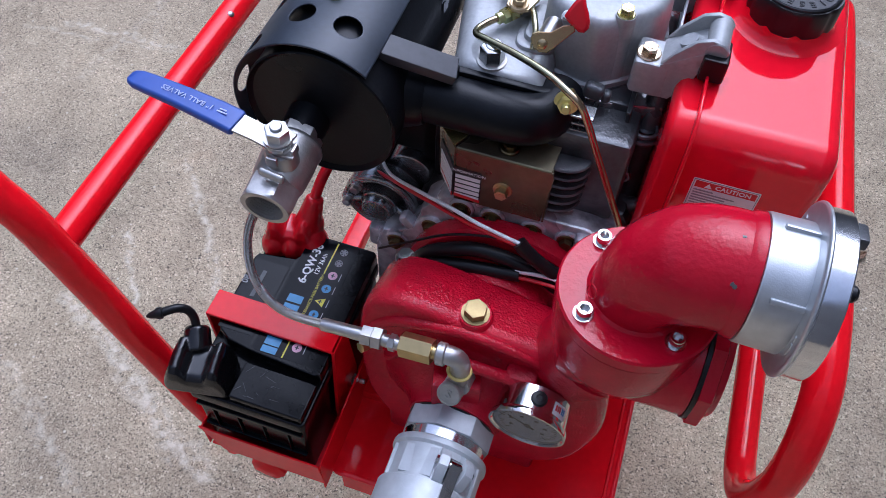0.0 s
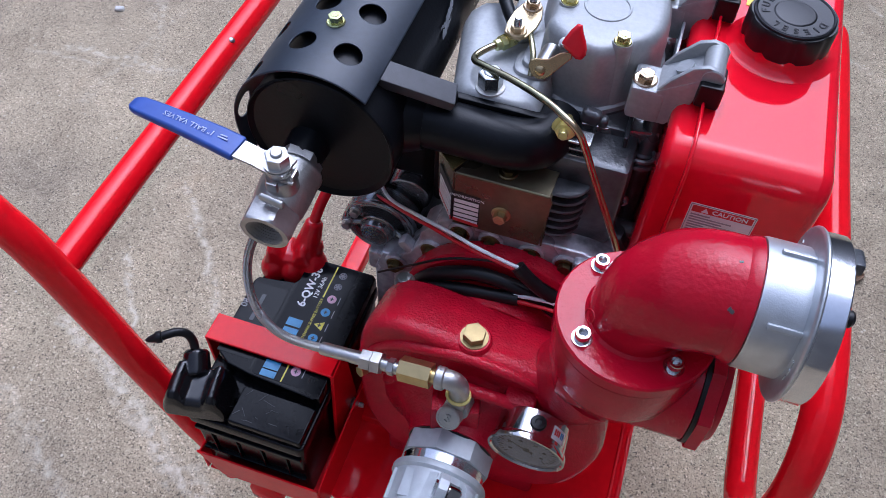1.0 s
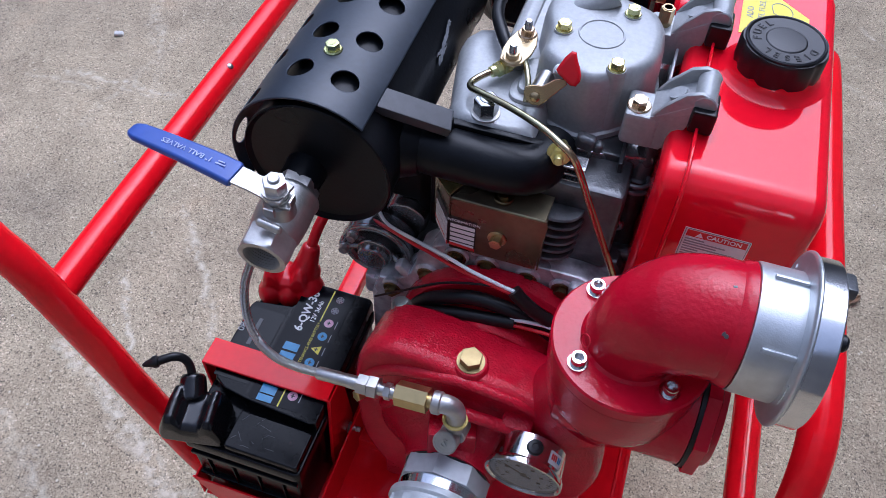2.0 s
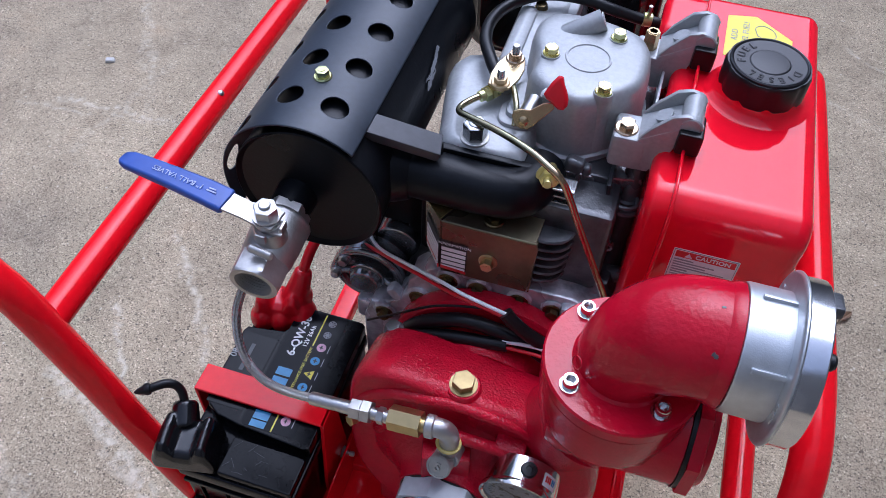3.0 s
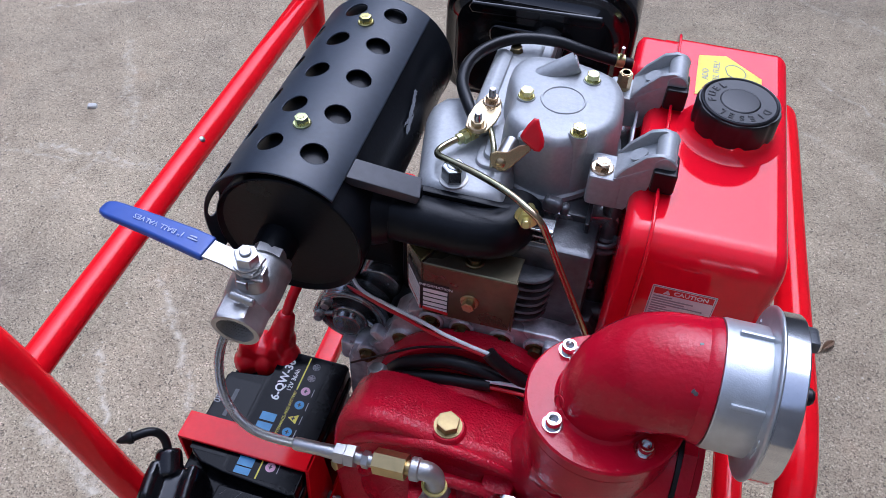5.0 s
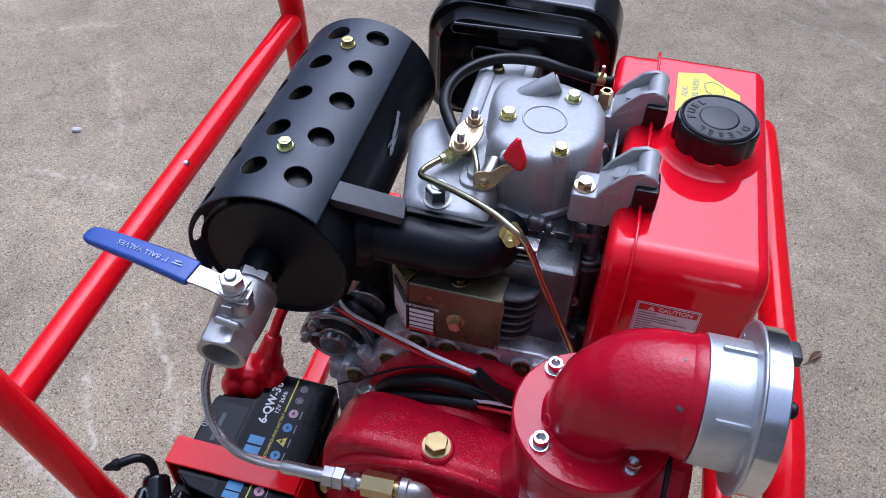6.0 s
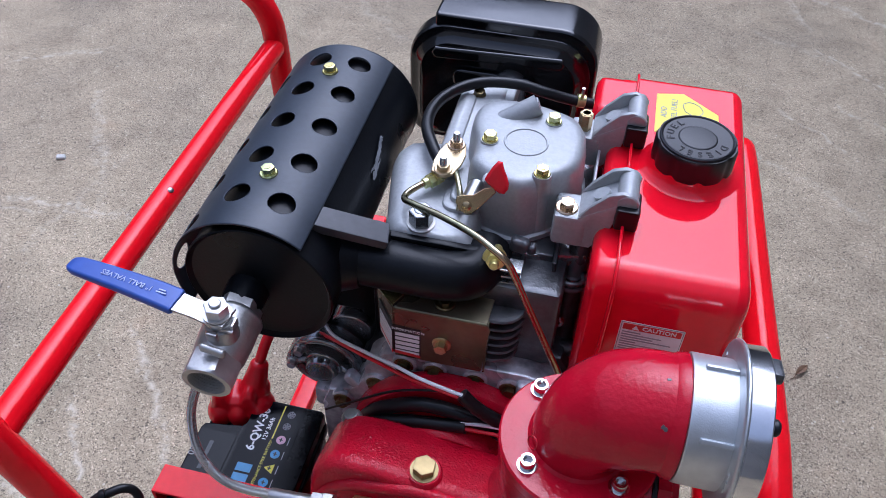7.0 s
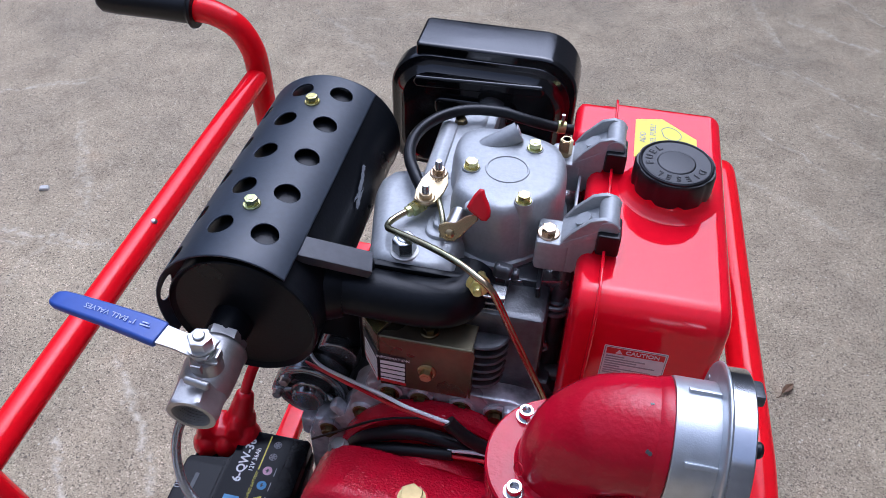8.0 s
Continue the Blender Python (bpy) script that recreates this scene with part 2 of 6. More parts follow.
CAST_MID = material("dark grey cast end cap", (0.30, 0.305, 0.31), 0.20, metal=0.75, vary=0.2, bump=0.15, bump_scale=300)
CHROME_DARK = material("dark bright steel", (0.40, 0.40, 0.41), 0.24, metal=0.9, vary=0.1)
BLACK_SATIN = material("satin dark grey steel", (0.045, 0.046, 0.052), 0.42, vary=0.2, bump=0.1, bump_scale=300)
SCRATCH = material("bare scratched steel", (0.22, 0.23, 0.25), 0.5, vary=0.35, grain=300)
CAP_PLASTIC = material("black moulded cap plastic", (0.007, 0.007, 0.009), 0.36, vary=0.15, bump=0.06, bump_scale=500)
CASE_DARK = material("smooth black battery plastic", (0.004, 0.004, 0.005), 0.22, specular=0.18, vary=0.2)
LABEL_BLACK = material("black glossy label", (0.003, 0.0035, 0.006), 0.16, specular=0.1, vary=0.1)
ZINC_GOLD = material("gold passivated plate", (0.56, 0.43, 0.25), 0.30, metal=0.85, vary=0.15, second=(0.70, 0.62, 0.36), second_amount=0.6, second_scale=40)
NUT_STEEL = material("dark plain steel nut", (0.34, 0.35, 0.35), 0.22, metal=1.0, vary=0.15)
SCUFF_DARK = material("faint scuff on black plastic", (0.035, 0.036, 0.042), 0.4, vary=0.3)
LEVER_STEEL = material("brushed flat steel", (0.46, 0.46, 0.45), 0.46, metal=0.9, vary=0.12, bump=0.1, bump_scale=500)
NICKEL = material("pale cast nickel plate", (0.46, 0.455, 0.42), 0.36, metal=0.45, vary=0.18, bump=0.3, bump_scale=400)
LEAF = material("dry brown leaf", (0.16, 0.09, 0.045), 0.7, vary=0.3, grain=400, stain=90)
PALE_STONE = material("pale stone", (0.55, 0.54, 0.51), 0.8, vary=0.15, bump=0.3)
# ---- building helpers ----
def turn_to(axis):
    """The rotation that carries z to axis."""
    a = Vector(axis).normalized()
    return (Vector((1, 0, 0)).rotation_difference(a).to_matrix() @ Matrix.Rotation(radians(90), 3, "Y")) if abs(a.z) < 0.999 else (
        Matrix.Identity(3) if a.z > 0 else Matrix.Rotation(radians(180), 3, "X"))


def thing(name, base, label, category, group=""):
    ob = new(name)
    ob.empty_display_size = 0.05
    ob.location = base
    return tagged(ob, label, category, group)


def part(name, bm, mat, parent=None, label="", angle=38):
    """Links a bmesh, built in world places, as one mesh under a thing or under a part."""
    bmesh.ops.recalc_face_normals(bm, faces=bm.faces)
    root = parent
    while root is not None and root.parent is not None:
        root = root.parent
    if root is not None:
        bmesh.ops.translate(bm, verts=bm.verts, vec=-Vector(root.location))
    me = bpy.data.meshes.new(name)
    bm.to_mesh(me)
    bm.free()
    me.polygons.foreach_set("use_smooth", [True] * len(me.polygons))
    me.set_sharp_from_angle(angle=radians(angle))
    me.materials.append(mat)
    ob = new(name, me)
    ob.parent = parent
    # broad faces stay flat and the narrow bevels carry the bend
    even = ob.modifiers.new("even_shading", "WEIGHTED_NORMAL")
    even.keep_sharp = True
    even.weight = 60
    return tagged(ob, label)


def fresh():
    return bmesh.new()


def add(bm, other):
    me = bpy.data.meshes.new("temp")
    other.to_mesh(me)
    other.free()
    bm.from_mesh(me)
    bpy.data.meshes.remove(me)
    return bm


def lathe(bm, profile, origin, axis, seg=32, lobes=None):
    """Turns (radius, height) round the axis from origin. lobes(angle) scales the radius."""
    q, o = turn_to(axis), Vector(origin)
    rings = []
    for r, h in profile:
        if r < 1e-6:
            rings.append([bm.verts.new(o + q @ Vector((0, 0, h)))])
            continue
        ring = []
        for k in range(seg):
            a = 2 * math.pi * k / seg
            s = r * (lobes(a) if lobes else 1)
            ring.append(bm.verts.new(o + q @ Vector((s * math.cos(a), s * math.sin(a), h))))
        rings.append(ring)
    for a, c in zip(rings, rings[1:]):
        for k in range(seg):
            j = (k + 1) % seg
            if len(a) == 1 and len(c) == 1:
                continue
            if len(a) == 1:
                bm.faces.new((a[0], c[k], c[j]))
            elif len(c) == 1:
                bm.faces.new((a[k], a[j], c[0]))
            else:
                bm.faces.new((a[k], a[j], c[j], c[k]))
    for ring in (rings[0], rings[-1]):
        if len(ring) > 2:
            bm.faces.new(ring)
    return bm


def rod(bm, a, c, r, seg=20, edge=0.0, r2=None):
    a, c = Vector(a), Vector(c)
    h = (c - a).length
    r2 = r if r2 is None else r2
    e = min(edge, r * 0.6, h * 0.45)
    prof = [(r - e, 0), (r, e), (r2, h - e), (r2 - e, h)] if e else [(r, 0), (r2, h)]
    return lathe(bm, prof, a, c - a, seg)


def hexagon(bm, at, axis, across, h, sides=6, chamfer=0.12, spin=0.0):
    """A nut or bolt head of that width across flats, from at along axis."""
    r = across / 2 / math.cos(math.pi / sides)
    q, o = turn_to(axis), Vector(at)
    c = r * chamfer
    tmp = fresh()
    rings = []
    for rr, z in ((r, 0), (r, h - c * 0.6), (r - c, h)):
        rings.append([tmp.verts.new(o + q @ Vector((rr * math.cos(2 * math.pi * k / sides + spin), rr * math.sin(2 * math.pi * k / sides + spin), z))) for k in range(sides)])
    for x, y in zip(rings, rings[1:]):
        for k in range(sides):
            j = (k + 1) % sides
            tmp.faces.new((x[k], x[j], y[j], y[k]))
    tmp.faces.new(rings[0])
    tmp.faces.new(rings[-1])
    return add(bm, tmp)


def spline(points, steps=8):
    """A smooth line through the points."""
    p = [Vector(v) for v in points]
    p = [2 * p[0] - p[1]] + p + [2 * p[-1] - p[-2]]
    out = []
    for i in range(1, len(p) - 2):
        for k in range(steps):
            t = k / steps
            a, b1, c, d = p[i - 1], p[i], p[i + 1], p[i + 2]
            out.append(0.5 * ((2 * b1) + (c - a) * t + (2 * a - 5 * b1 + 4 * c - d) * t * t + (3 * b1 - a - 3 * c + d) * t ** 3))
    out.append(p[-2])
    return out


def sweep(bm, path, r, seg=16, closed=False, squash=1.0):
    """A tube along a line of places; r: a number or a function of 0..1."""
    p = [Vector(v) for v in path]
    n = len(p)
    t0 = (p[1] - p[0]).normalized()
    side = t0.orthogonal().normalized()
    rings = []
    for i in range(n):
        if closed:
            t = (p[(i + 1) % n] - p[i - 1]).normalized()
        else:
            t = (p[min(i + 1, n - 1)] - p[max(i - 1, 0)]).normalized()
        side = (side - t * side.dot(t)).normalized()
        up = t.cross(side)
        rr = r(i / (n - 1)) if callable(r) else r
        rings.append([bm.verts.new(p[i] + (side * math.cos(2 * math.pi * k / seg) + up * math.sin(2 * math.pi * k / seg) * squash) * rr) for k in range(seg)])
    pairs = list(zip(rings, rings[1:])) + ([(rings[-1], rings[0])] if closed else [])
    for a, c in pairs:
        for k in range(seg):
            j = (k + 1) % seg
            bm.faces.new((a[k], a[j], c[j], c[k]))
    if not closed:
        bm.faces.new(rings[0])
        bm.faces.new(rings[-1])
    return bm


def block(bm, center, size, bevel=0.0, seg=2, turn=(0, 0, 0), taper=1.0):
    """A box with rounded edges. taper: how wide the top is against the foot."""
    tmp = fresh()
    bmesh.ops.create_cube(tmp, size=1.0)
    for v in tmp.verts:
        k = taper if v.co.z > 0 else 1.0
        v.co = Vector((v.co.x * size[0] * k, v.co.y * size[1] * k, v.co.z * size[2]))
    if bevel:
        bmesh.ops.bevel(tmp, geom=list(tmp.edges), offset=bevel, segments=seg, profile=0.5, affect="EDGES", clamp_overlap=True)
    m = Matrix.Translation(center) @ Euler([radians(a) for a in turn]).to_matrix().to_4x4()
    bmesh.ops.transform(tmp, matrix=m, verts=tmp.verts)
    return add(bm, tmp)


def slab(bm, outline, origin, ux, uy, depth, bevel=0.0, seg=2, both=True):
    """An outline of (u, v), drawn out by depth along ux x uy, with rounded rims."""
    o, ux, uy = Vector(origin), Vector(ux), Vector(uy)
    w = ux.cross(uy).normalized()
    tmp = fresh()
    low = [tmp.verts.new(o + ux * u + uy * v) for u, v in outline]
    top = [tmp.verts.new(o + ux * u + uy * v + w * depth) for u, v in outline]
    k = len(outline)
    tmp.faces.new(low)
    tmp.faces.new(top)
    for i in range(k):
        tmp.faces.new((low[i], low[(i + 1) % k], top[(i + 1) % k], top[i]))
    if bevel:
        rims = [e for e in tmp.edges if (e.verts[0] in top and e.verts[1] in top) or (both and e.verts[0] in low and e.verts[1] in low)]
        bmesh.ops.recalc_face_normals(tmp, faces=tmp.faces)
        bmesh.ops.bevel(tmp, geom=rims, offset=bevel, segments=seg, profile=0.5, affect="EDGES", clamp_overlap=True)
    return add(bm, tmp)


def rounded(x0, y0, x1, y1, r, steps=5):
    """The outline of a rectangle with round corners; r: one radius or four from the lower left, counter-clockwise."""
    rs = (r,) * 4 if isinstance(r, (int, float)) else r
    out = []
    for (cx, cy, sx, sy, a0), q in zip(((x0, y0, 1, 1, 180), (x1, y0, -1, 1, 270), (x1, y1, -1, -1, 0), (x0, y1, 1, -1, 90)), rs):
        for k in range(steps + 1):
            a = radians(a0 + 90 * k / steps)
            out.append((cx + sx * q + q * math.cos(a), cy + sy * q + q * math.sin(a)))
    return out


def loft(bm, loops, close_ends=True):
    """Skins closed loops of places, all with as many places."""
    rings = [[bm.verts.new(v) for v in loop] for loop in loops]
    k = len(rings[0])
    for a, c in zip(rings, rings[1:]):
        for i in range(k):
            bm.faces.new((a[i], a[(i + 1) % k], c[(i + 1) % k], c[i]))
    if close_ends:
        bm.faces.new(rings[0])
        bm.faces.new(rings[-1])
    return bm


def ring(bm, at, axis, big, small, seg=32, fine=8):
    """A torus."""
    q, o = turn_to(axis), Vector(at)
    rows = []
    for k in range(seg):
        a = 2 * math.pi * k / seg
        rows.append([bm.verts.new(o + q @ Vector(((big + small * math.cos(2 * math.pi * j / fine)) * math.cos(a), (big + small * math.cos(2 * math.pi * j / fine)) * math.sin(a), small * math.sin(2 * math.pi * j / fine)))) for j in range(fine)])
    for k in range(seg):
        a, c = rows[k], rows[(k + 1) % seg]
        for j in range(fine):
            i = (j + 1) % fine
            bm.faces.new((a[j], a[i], c[i], c[j]))
    return bm


def lettering(text, size, place, right, up, depth=0.0004, bend=0.0, bold=0.0):
    """Letters of the built-in font as a bmesh, centred at place. bend: (radius, first angle, step, side) of an arc round place; side 1: feet inward."""
    bm = fresh()
    right, up = Vector(right).normalized(), Vector(up).normalized()
    out = right.cross(up)
    def one(chars):
        cu = bpy.data.curves.new("letters", "FONT")
        cu.body, cu.size, cu.align_x, cu.align_y, cu.extrude, cu.offset, cu.resolution_u = chars, size, "CENTER", "CENTER", depth, bold, 2
        ob = bpy.data.objects.new("letters", cu)
        me = bpy.data.meshes.new_from_object(ob)
        bpy.data.objects.remove(ob)
        bpy.data.curves.remove(cu)
        return me
    def put(me, centre, r, u):
        m = Matrix((r, u, out)).transposed().to_4x4()
        m.translation = centre
        me.transform(m)
        bm.from_mesh(me)
        bpy.data.meshes.remove(me)
    if not bend:
        put(one(text), Vector(place), right, up)
    else:
        start, step = bend[1], bend[2]
        for k, ch in enumerate(text):
            if ch != " ":
                a = radians(start + step * k)
                u = right * math.cos(a) + up * math.sin(a)
                if bend[3] > 0:
                    put(one(ch), Vector(place) + u * bend[0], u.cross(out), u)
                else:
                    put(one(ch), Vector(place) + u * bend[0], -u.cross(out), -u)
    return bm


def bars(bm, place, right, up, rows, width, height, gap, lift=0.0003, fill=(1.0, 0.9, 0.95, 0.7)):
    """Rows of plain bars for print that cannot be read; place: the upper left corner."""
    right, up = Vector(right).normalized(), Vector(up).normalized()
    for k in range(rows):
        o = Vector(place) - up * (k * gap)
        w = width * fill[k % len(fill)]
        slab(bm, [(0, -height), (w, -height), (w, 0), (0, 0)], o, right, up, lift)
    return bm


def bolt(parent, at, axis, across=0.012, h=0.006, washer=0.0, mat=None, name="bolt", label="", spin=0.3, stud=0.0, flange=True):
    """A hexagon bolt or nut with its washer or flange, as one part."""
    a = Vector(axis).normalized()
    bm = fresh()
    w = washer or across * 0.68
    lathe(bm, [(w, 0), (w, 0.0012), (w * 0.9, 0.002)], Vector(at) - a * 0.0005, a, 24)
    hexagon(bm, Vector(at) + a * 0.001, a, across, h, spin=spin)
    if stud:
        lathe(bm, [(stud, 0), (stud, h + 0.007), (stud * 0.8, h + 0.008)], at, a, 14)
    else:
        lathe(bm, [(across * 0.3, 0), (across * 0.3, 0.0003)], Vector(at) + a * (h + 0.001), a, 16)
    return part(name, bm, mat or ZINC, parent, label)


def socket_screw(parent, at, axis, r=0.0075, h=0.009, label=""):
    a = Vector(axis).normalized()
    bm = fresh()
    lathe(bm, [(r * 1.32, 0), (r * 1.32, 0.0013), (r * 1.05, 0.0016)], at, a, 24)
    lathe(bm, [(r, 0.001), (r, h - 0.001), (r * 0.92, h), (r * 0.64, h), (r * 0.58, h - 0.005), (0, h - 0.005)], at, a, 24)
    return part("screw", bm, CHROME, parent, label)
# ---- ground ----
bm = fresh()
bmesh.ops.create_grid(bm, x_segments=8, y_segments=8, size=150)
ground = part("ground", bm, CONCRETE)
tagged(ground, "worn grey-beige concrete with exposed sand and pale scuffs", "ground", "", "structure")

# ---- carrying frame ----
DECK = 0.46
carrier = thing("tube_frame", (0.0, 0.15, 0.0), "bright red painted steel tube frame standing on concrete", "frame")
TUBE = 0.0158


def tube(name, points, r=TUBE, steps=8, label=""):
    return part(name, sweep(fresh(), spline(points, steps), r, 20), RED, carrier, label)


tube("rail", [(-0.3665, -0.064, 0.758), (-0.370, -0.040, 0.757), (-0.370, 0.25, 0.757), (-0.370, 0.592, 0.757)])
bm = fresh()
lathe(bm, [(0.0, 0.0), (0.0036, 0.0002), (0.0036, 0.0016), (0.002, 0.0028), (0, 0.003)], (-0.3618, 0.2605, 0.7695), (0.5, 0, 0.86), 12)
part("rivet", bm, STEEL, carrier, "bare steel rivet on the rail")
tube("post", [(-0.2620, -0.0660, 0.4000), (-0.2709, -0.0659, 0.4507), (-0.2917, -0.0659, 0.5066), (-0.3088, -0.0659, 0.5625), (-0.3258, -0.0659, 0.6174), (-0.3410, -0.0659, 0.6705), (-0.3618, -0.0659, 0.7415), (-0.3798, -0.0659, 0.7955), (-0.3959, -0.0659, 0.8220), (-0.4092, -0.0659, 0.8381), (-0.4450, -0.0660, 0.8460), (-0.5000, -0.0660, 0.8530), (-0.6200, -0.0660, 0.8530)], 0.0166)
tube("post", [(-0.350, 0.604, 0.30), (-0.362, 0.604, 0.55), (-0.369, 0.604, 0.69), (-0.371, 0.604, 0.762), (-0.376, 0.604, 0.798),
                          (-0.393, 0.604, 0.828), (-0.423, 0.604, 0.844), (-0.456, 0.604, 0.847), (-0.52, 0.604, 0.847), (-0.585, 0.604, 0.847)], 0.0172)
for y, z, name in ((0.604, 0.847, "grip"), (-0.066, 0.853, "grip")):
    bm = fresh()
    x0 = -0.448 if y > 0 else -0.50
    lathe(bm, [(0.0165, 0), (0.0255, 0.0005), (0.0265, 0.004), (0.0225, 0.008), (0.0208, 0.012), (0.0200, 0.06), (0.0205, 0.115), (0.0195, 0.138), (0.014, 0.146), (0, 0.147)],
          (x0, y, z), (-1, 0, 0), 28)
    part(name, bm, RUBBER, carrier, "black rubber grip")
# the loop on the tank side
loop = [(0.281, 0.50, 0.754), (0.287, 0.30, 0.754), (0.293, 0.14, 0.753), (0.296, 0.085, 0.746), (0.2985, 0.036, 0.728), (0.300, 0.003, 0.690),
        (0.301, -0.012, 0.640), (0.301, -0.006, 0.580), (0.299, 0.014, 0.532), (0.300, 0.05, 0.507), (0.300, 0.10, 0.502), (0.300, 0.25, 0.502), (0.300, 0.45, 0.502),
        (0.300, 0.52, 0.512), (0.297, 0.556, 0.548), (0.290, 0.566, 0.62), (0.283, 0.560, 0.70), (0.280, 0.541, 0.741)]
# a closed loop
n = len(loop)
dense = []
for i in range(n):
    a, b1, c, d = (Vector(loop[(i + k) % n]) for k in (-1, 0, 1, 2))
    for k in range(6):
        t = k / 6
        dense.append(0.5 * ((2 * b1) + (c - a) * t + (2 * a - 5 * b1 + 4 * c - d) * t * t + (3 * b1 - a - 3 * c + d) * t ** 3))
part("side_loop", sweep(fresh(), dense, TUBE + 0.0012, 20, closed=True), RED, carrier)
for y in (0.24, 0.46):
    bm = rod(fresh(), (0.15, y, 0.452), (0.300, y, 0.498), 0.013)
    part("cross_tube", bm, RED, carrier)
# deck with a folded edge, side members and legs
bm = fresh()
slab(bm, rounded(-0.130, -0.082, 0.183, 0.56, 0.012), (0, 0, DECK - 0.005), (1, 0, 0), (0, 1, 0), 0.005, 0.0015)
block(bm, (0.1795, 0.24, DECK - 0.02), (0.006, 0.63, 0.042), 0.002)
block(bm, (0.171, 0.24, DECK + 0.001), (0.0035, 0.62, 0.004), 0.0012)
block(bm, (0.03, -0.078, DECK - 0.02), (0.29, 0.006, 0.042), 0.002)
part("deck_plate", bm, RED, carrier)
bm = fresh()
block(bm, (-0.106, 0.235, DECK - 0.024), (0.026, 0.60, 0.036), 0.004)
part("side_channel", bm, RED, carrier)
bm = fresh()
block(bm, (-0.222, 0.31, DECK - 0.004), (0.026, 0.56, 0.026), 0.004)
part("beam", bm, RED, carrier)
for y in (0.05, 0.575):
    bm = fresh()
    block(bm, (-0.215, y, DECK - 0.022), (0.24, 0.026, 0.026), 0.003)
    part("cross_beam", bm, RED, carrier)
for x in (-0.09, 0.14):
    for y in (0.12, 0.40):
        bm = fresh()
        block(bm, (x, y, 0.222), (0.035, 0.035, 0.444), 0.003)
        part("leg", bm, RED, carrier)
bm = fresh()
lathe(bm, [(0, 0), (0.015, 0.001), (0.021, 0.006), (0.022, 0.012), (0.022, 0.16)], (-0.205, -0.098, 0.424), (0, 1, 0), 24)
part("tube_stub", bm, RED, carrier)
# battery tray
tray = fresh()
T0, T1, TY0, TY1, TZ0, TZ1 = -0.262, -0.128, -0.099, 0.122, 0.474, 0.520
th = 0.0022
slab(tray, [(T0 - 0.006, TZ1), (T0 + 0.016, TZ0), (T1 + 0.004, TZ0), (T1 + 0.0, TZ1)][::-1], (0, TY0, 0), (1, 0, 0), (0, 0, 1), th, 0.0004, 1)
slab(tray, [(TY0, TZ0 - 0.02), (TY1, TZ0 - 0.02), (TY1, TZ1 + 0.004), (0.03, TZ1 + 0.008), (-0.02, TZ1 + 0.008), (TY0, TZ1)], (T1, 0, 0), (0, 1, 0), (0, 0, 1), th, 0.0004, 1)
slab(tray, [(TY0, TZ0), (TY1, TZ0), (TY1, TZ1), (TY0, TZ1)], (T0 - 0.004, 0, 0), (0, 1, 0), (0, 0, 1), th, 0.0004, 1)
block(tray, ((T0 + T1) / 2, (TY0 + TY1) / 2, TZ0 + 0.001), (T1 - T0, TY1 - TY0, 0.003), 0.0005)
block(tray, (-0.19, 0.03, TZ0 - 0.012), (0.20, 0.03, 0.024), 0.002)
part("battery_tray", tray, RED, carrier)
# strap over the battery
strap = fresh()
block(strap, (-0.2065, -0.0035, 0.6225), (0.143, 0.031, 0.004), 0.001)
slab(strap, [(-0.019, 0.6245), (-0.030, 0.515), (-0.030, 0.49), (0.025, 0.49), (0.025, 0.52), (0.012, 0.6245)], (-0.1385, 0, 0), (0, 1, 0), (0, 0, 1), 0.004, 0.0008, 1)
block(strap, (-0.2765, -0.0035, 0.56), (0.004, 0.031, 0.128), 0.001)
part("battery_strap", strap, RED, carrier)
bolt(carrier, (-0.1345, 0.012, 0.508), (1, 0, 0.1), 0.010, 0.006, mat=STEEL, name="strap_bolt", stud=0.003)

# ---- plain walls added out of view to block low sky light ----
for name, x, y, lx, ly, h in (("sky_screen_north", -2.275, 8.0, 9.25, 0.3, 4.6), ("sky_screen_south", -2.275, -6.2, 9.25, 0.3, 8.0),
                              ("sky_screen_east", 2.20, 0.9, 0.3, 13.9, 5.4), ("sky_screen_west", -6.75, 0.9, 0.3, 13.9, 5.0)):
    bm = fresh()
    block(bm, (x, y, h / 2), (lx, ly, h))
    tagged(part(name, bm, SKY_SCREEN_WALL), "plain grey wall added out of view to hold back low sky light", "wall", "", "structure")
# ---- diesel engine ----
engine = thing("diesel_engine", (0.0, 0.22, DECK), "grey cast aluminium single-cylinder diesel engine bolted to a red frame", "engine")
bm = fresh()
CASE = [(-0.128, 0.0), (0.118, 0.0), (0.118, 0.275), (0.100, 0.305), (-0.045, 0.305), (-0.085, 0.270), (-0.118, 0.225), (-0.128, 0.20)]
slab(bm, [(x, z + DECK) for x, z in CASE], (0, 0.385, 0), (1, 0, 0), (0, 0, 1), 0.249, 0.008)
block(bm, (0.105, 0.24, 0.70), (0.05, 0.20, 0.11), 0.012)
part("crankcase", bm, CAST_DARK, engine)
# front flange with bosses
bm = fresh()
FL = [(-0.136, 0.01), (0.112, 0.01), (0.112, 0.27), (0.096, 0.303), (0.07, 0.312), (-0.048, 0.312), (-0.066, 0.302), (-0.086, 0.276), (-0.0885, 0.256), (-0.0975, 0.238), (-0.112, 0.2285), (-0.127, 0.224), (-0.136, 0.195)]
slab(bm, [(x, z + DECK) for x, z in FL], (0, 0.137, 0), (1, 0, 0), (0, 0, 1), 0.035, 0.004)
COVER_BOLTS = [(-0.111, 0.676), (-0.074, 0.717), (-0.045, 0.757), (-0.015, 0.756), (0.024, 0.754), (0.057, 0.752), (0.092, 0.725)]
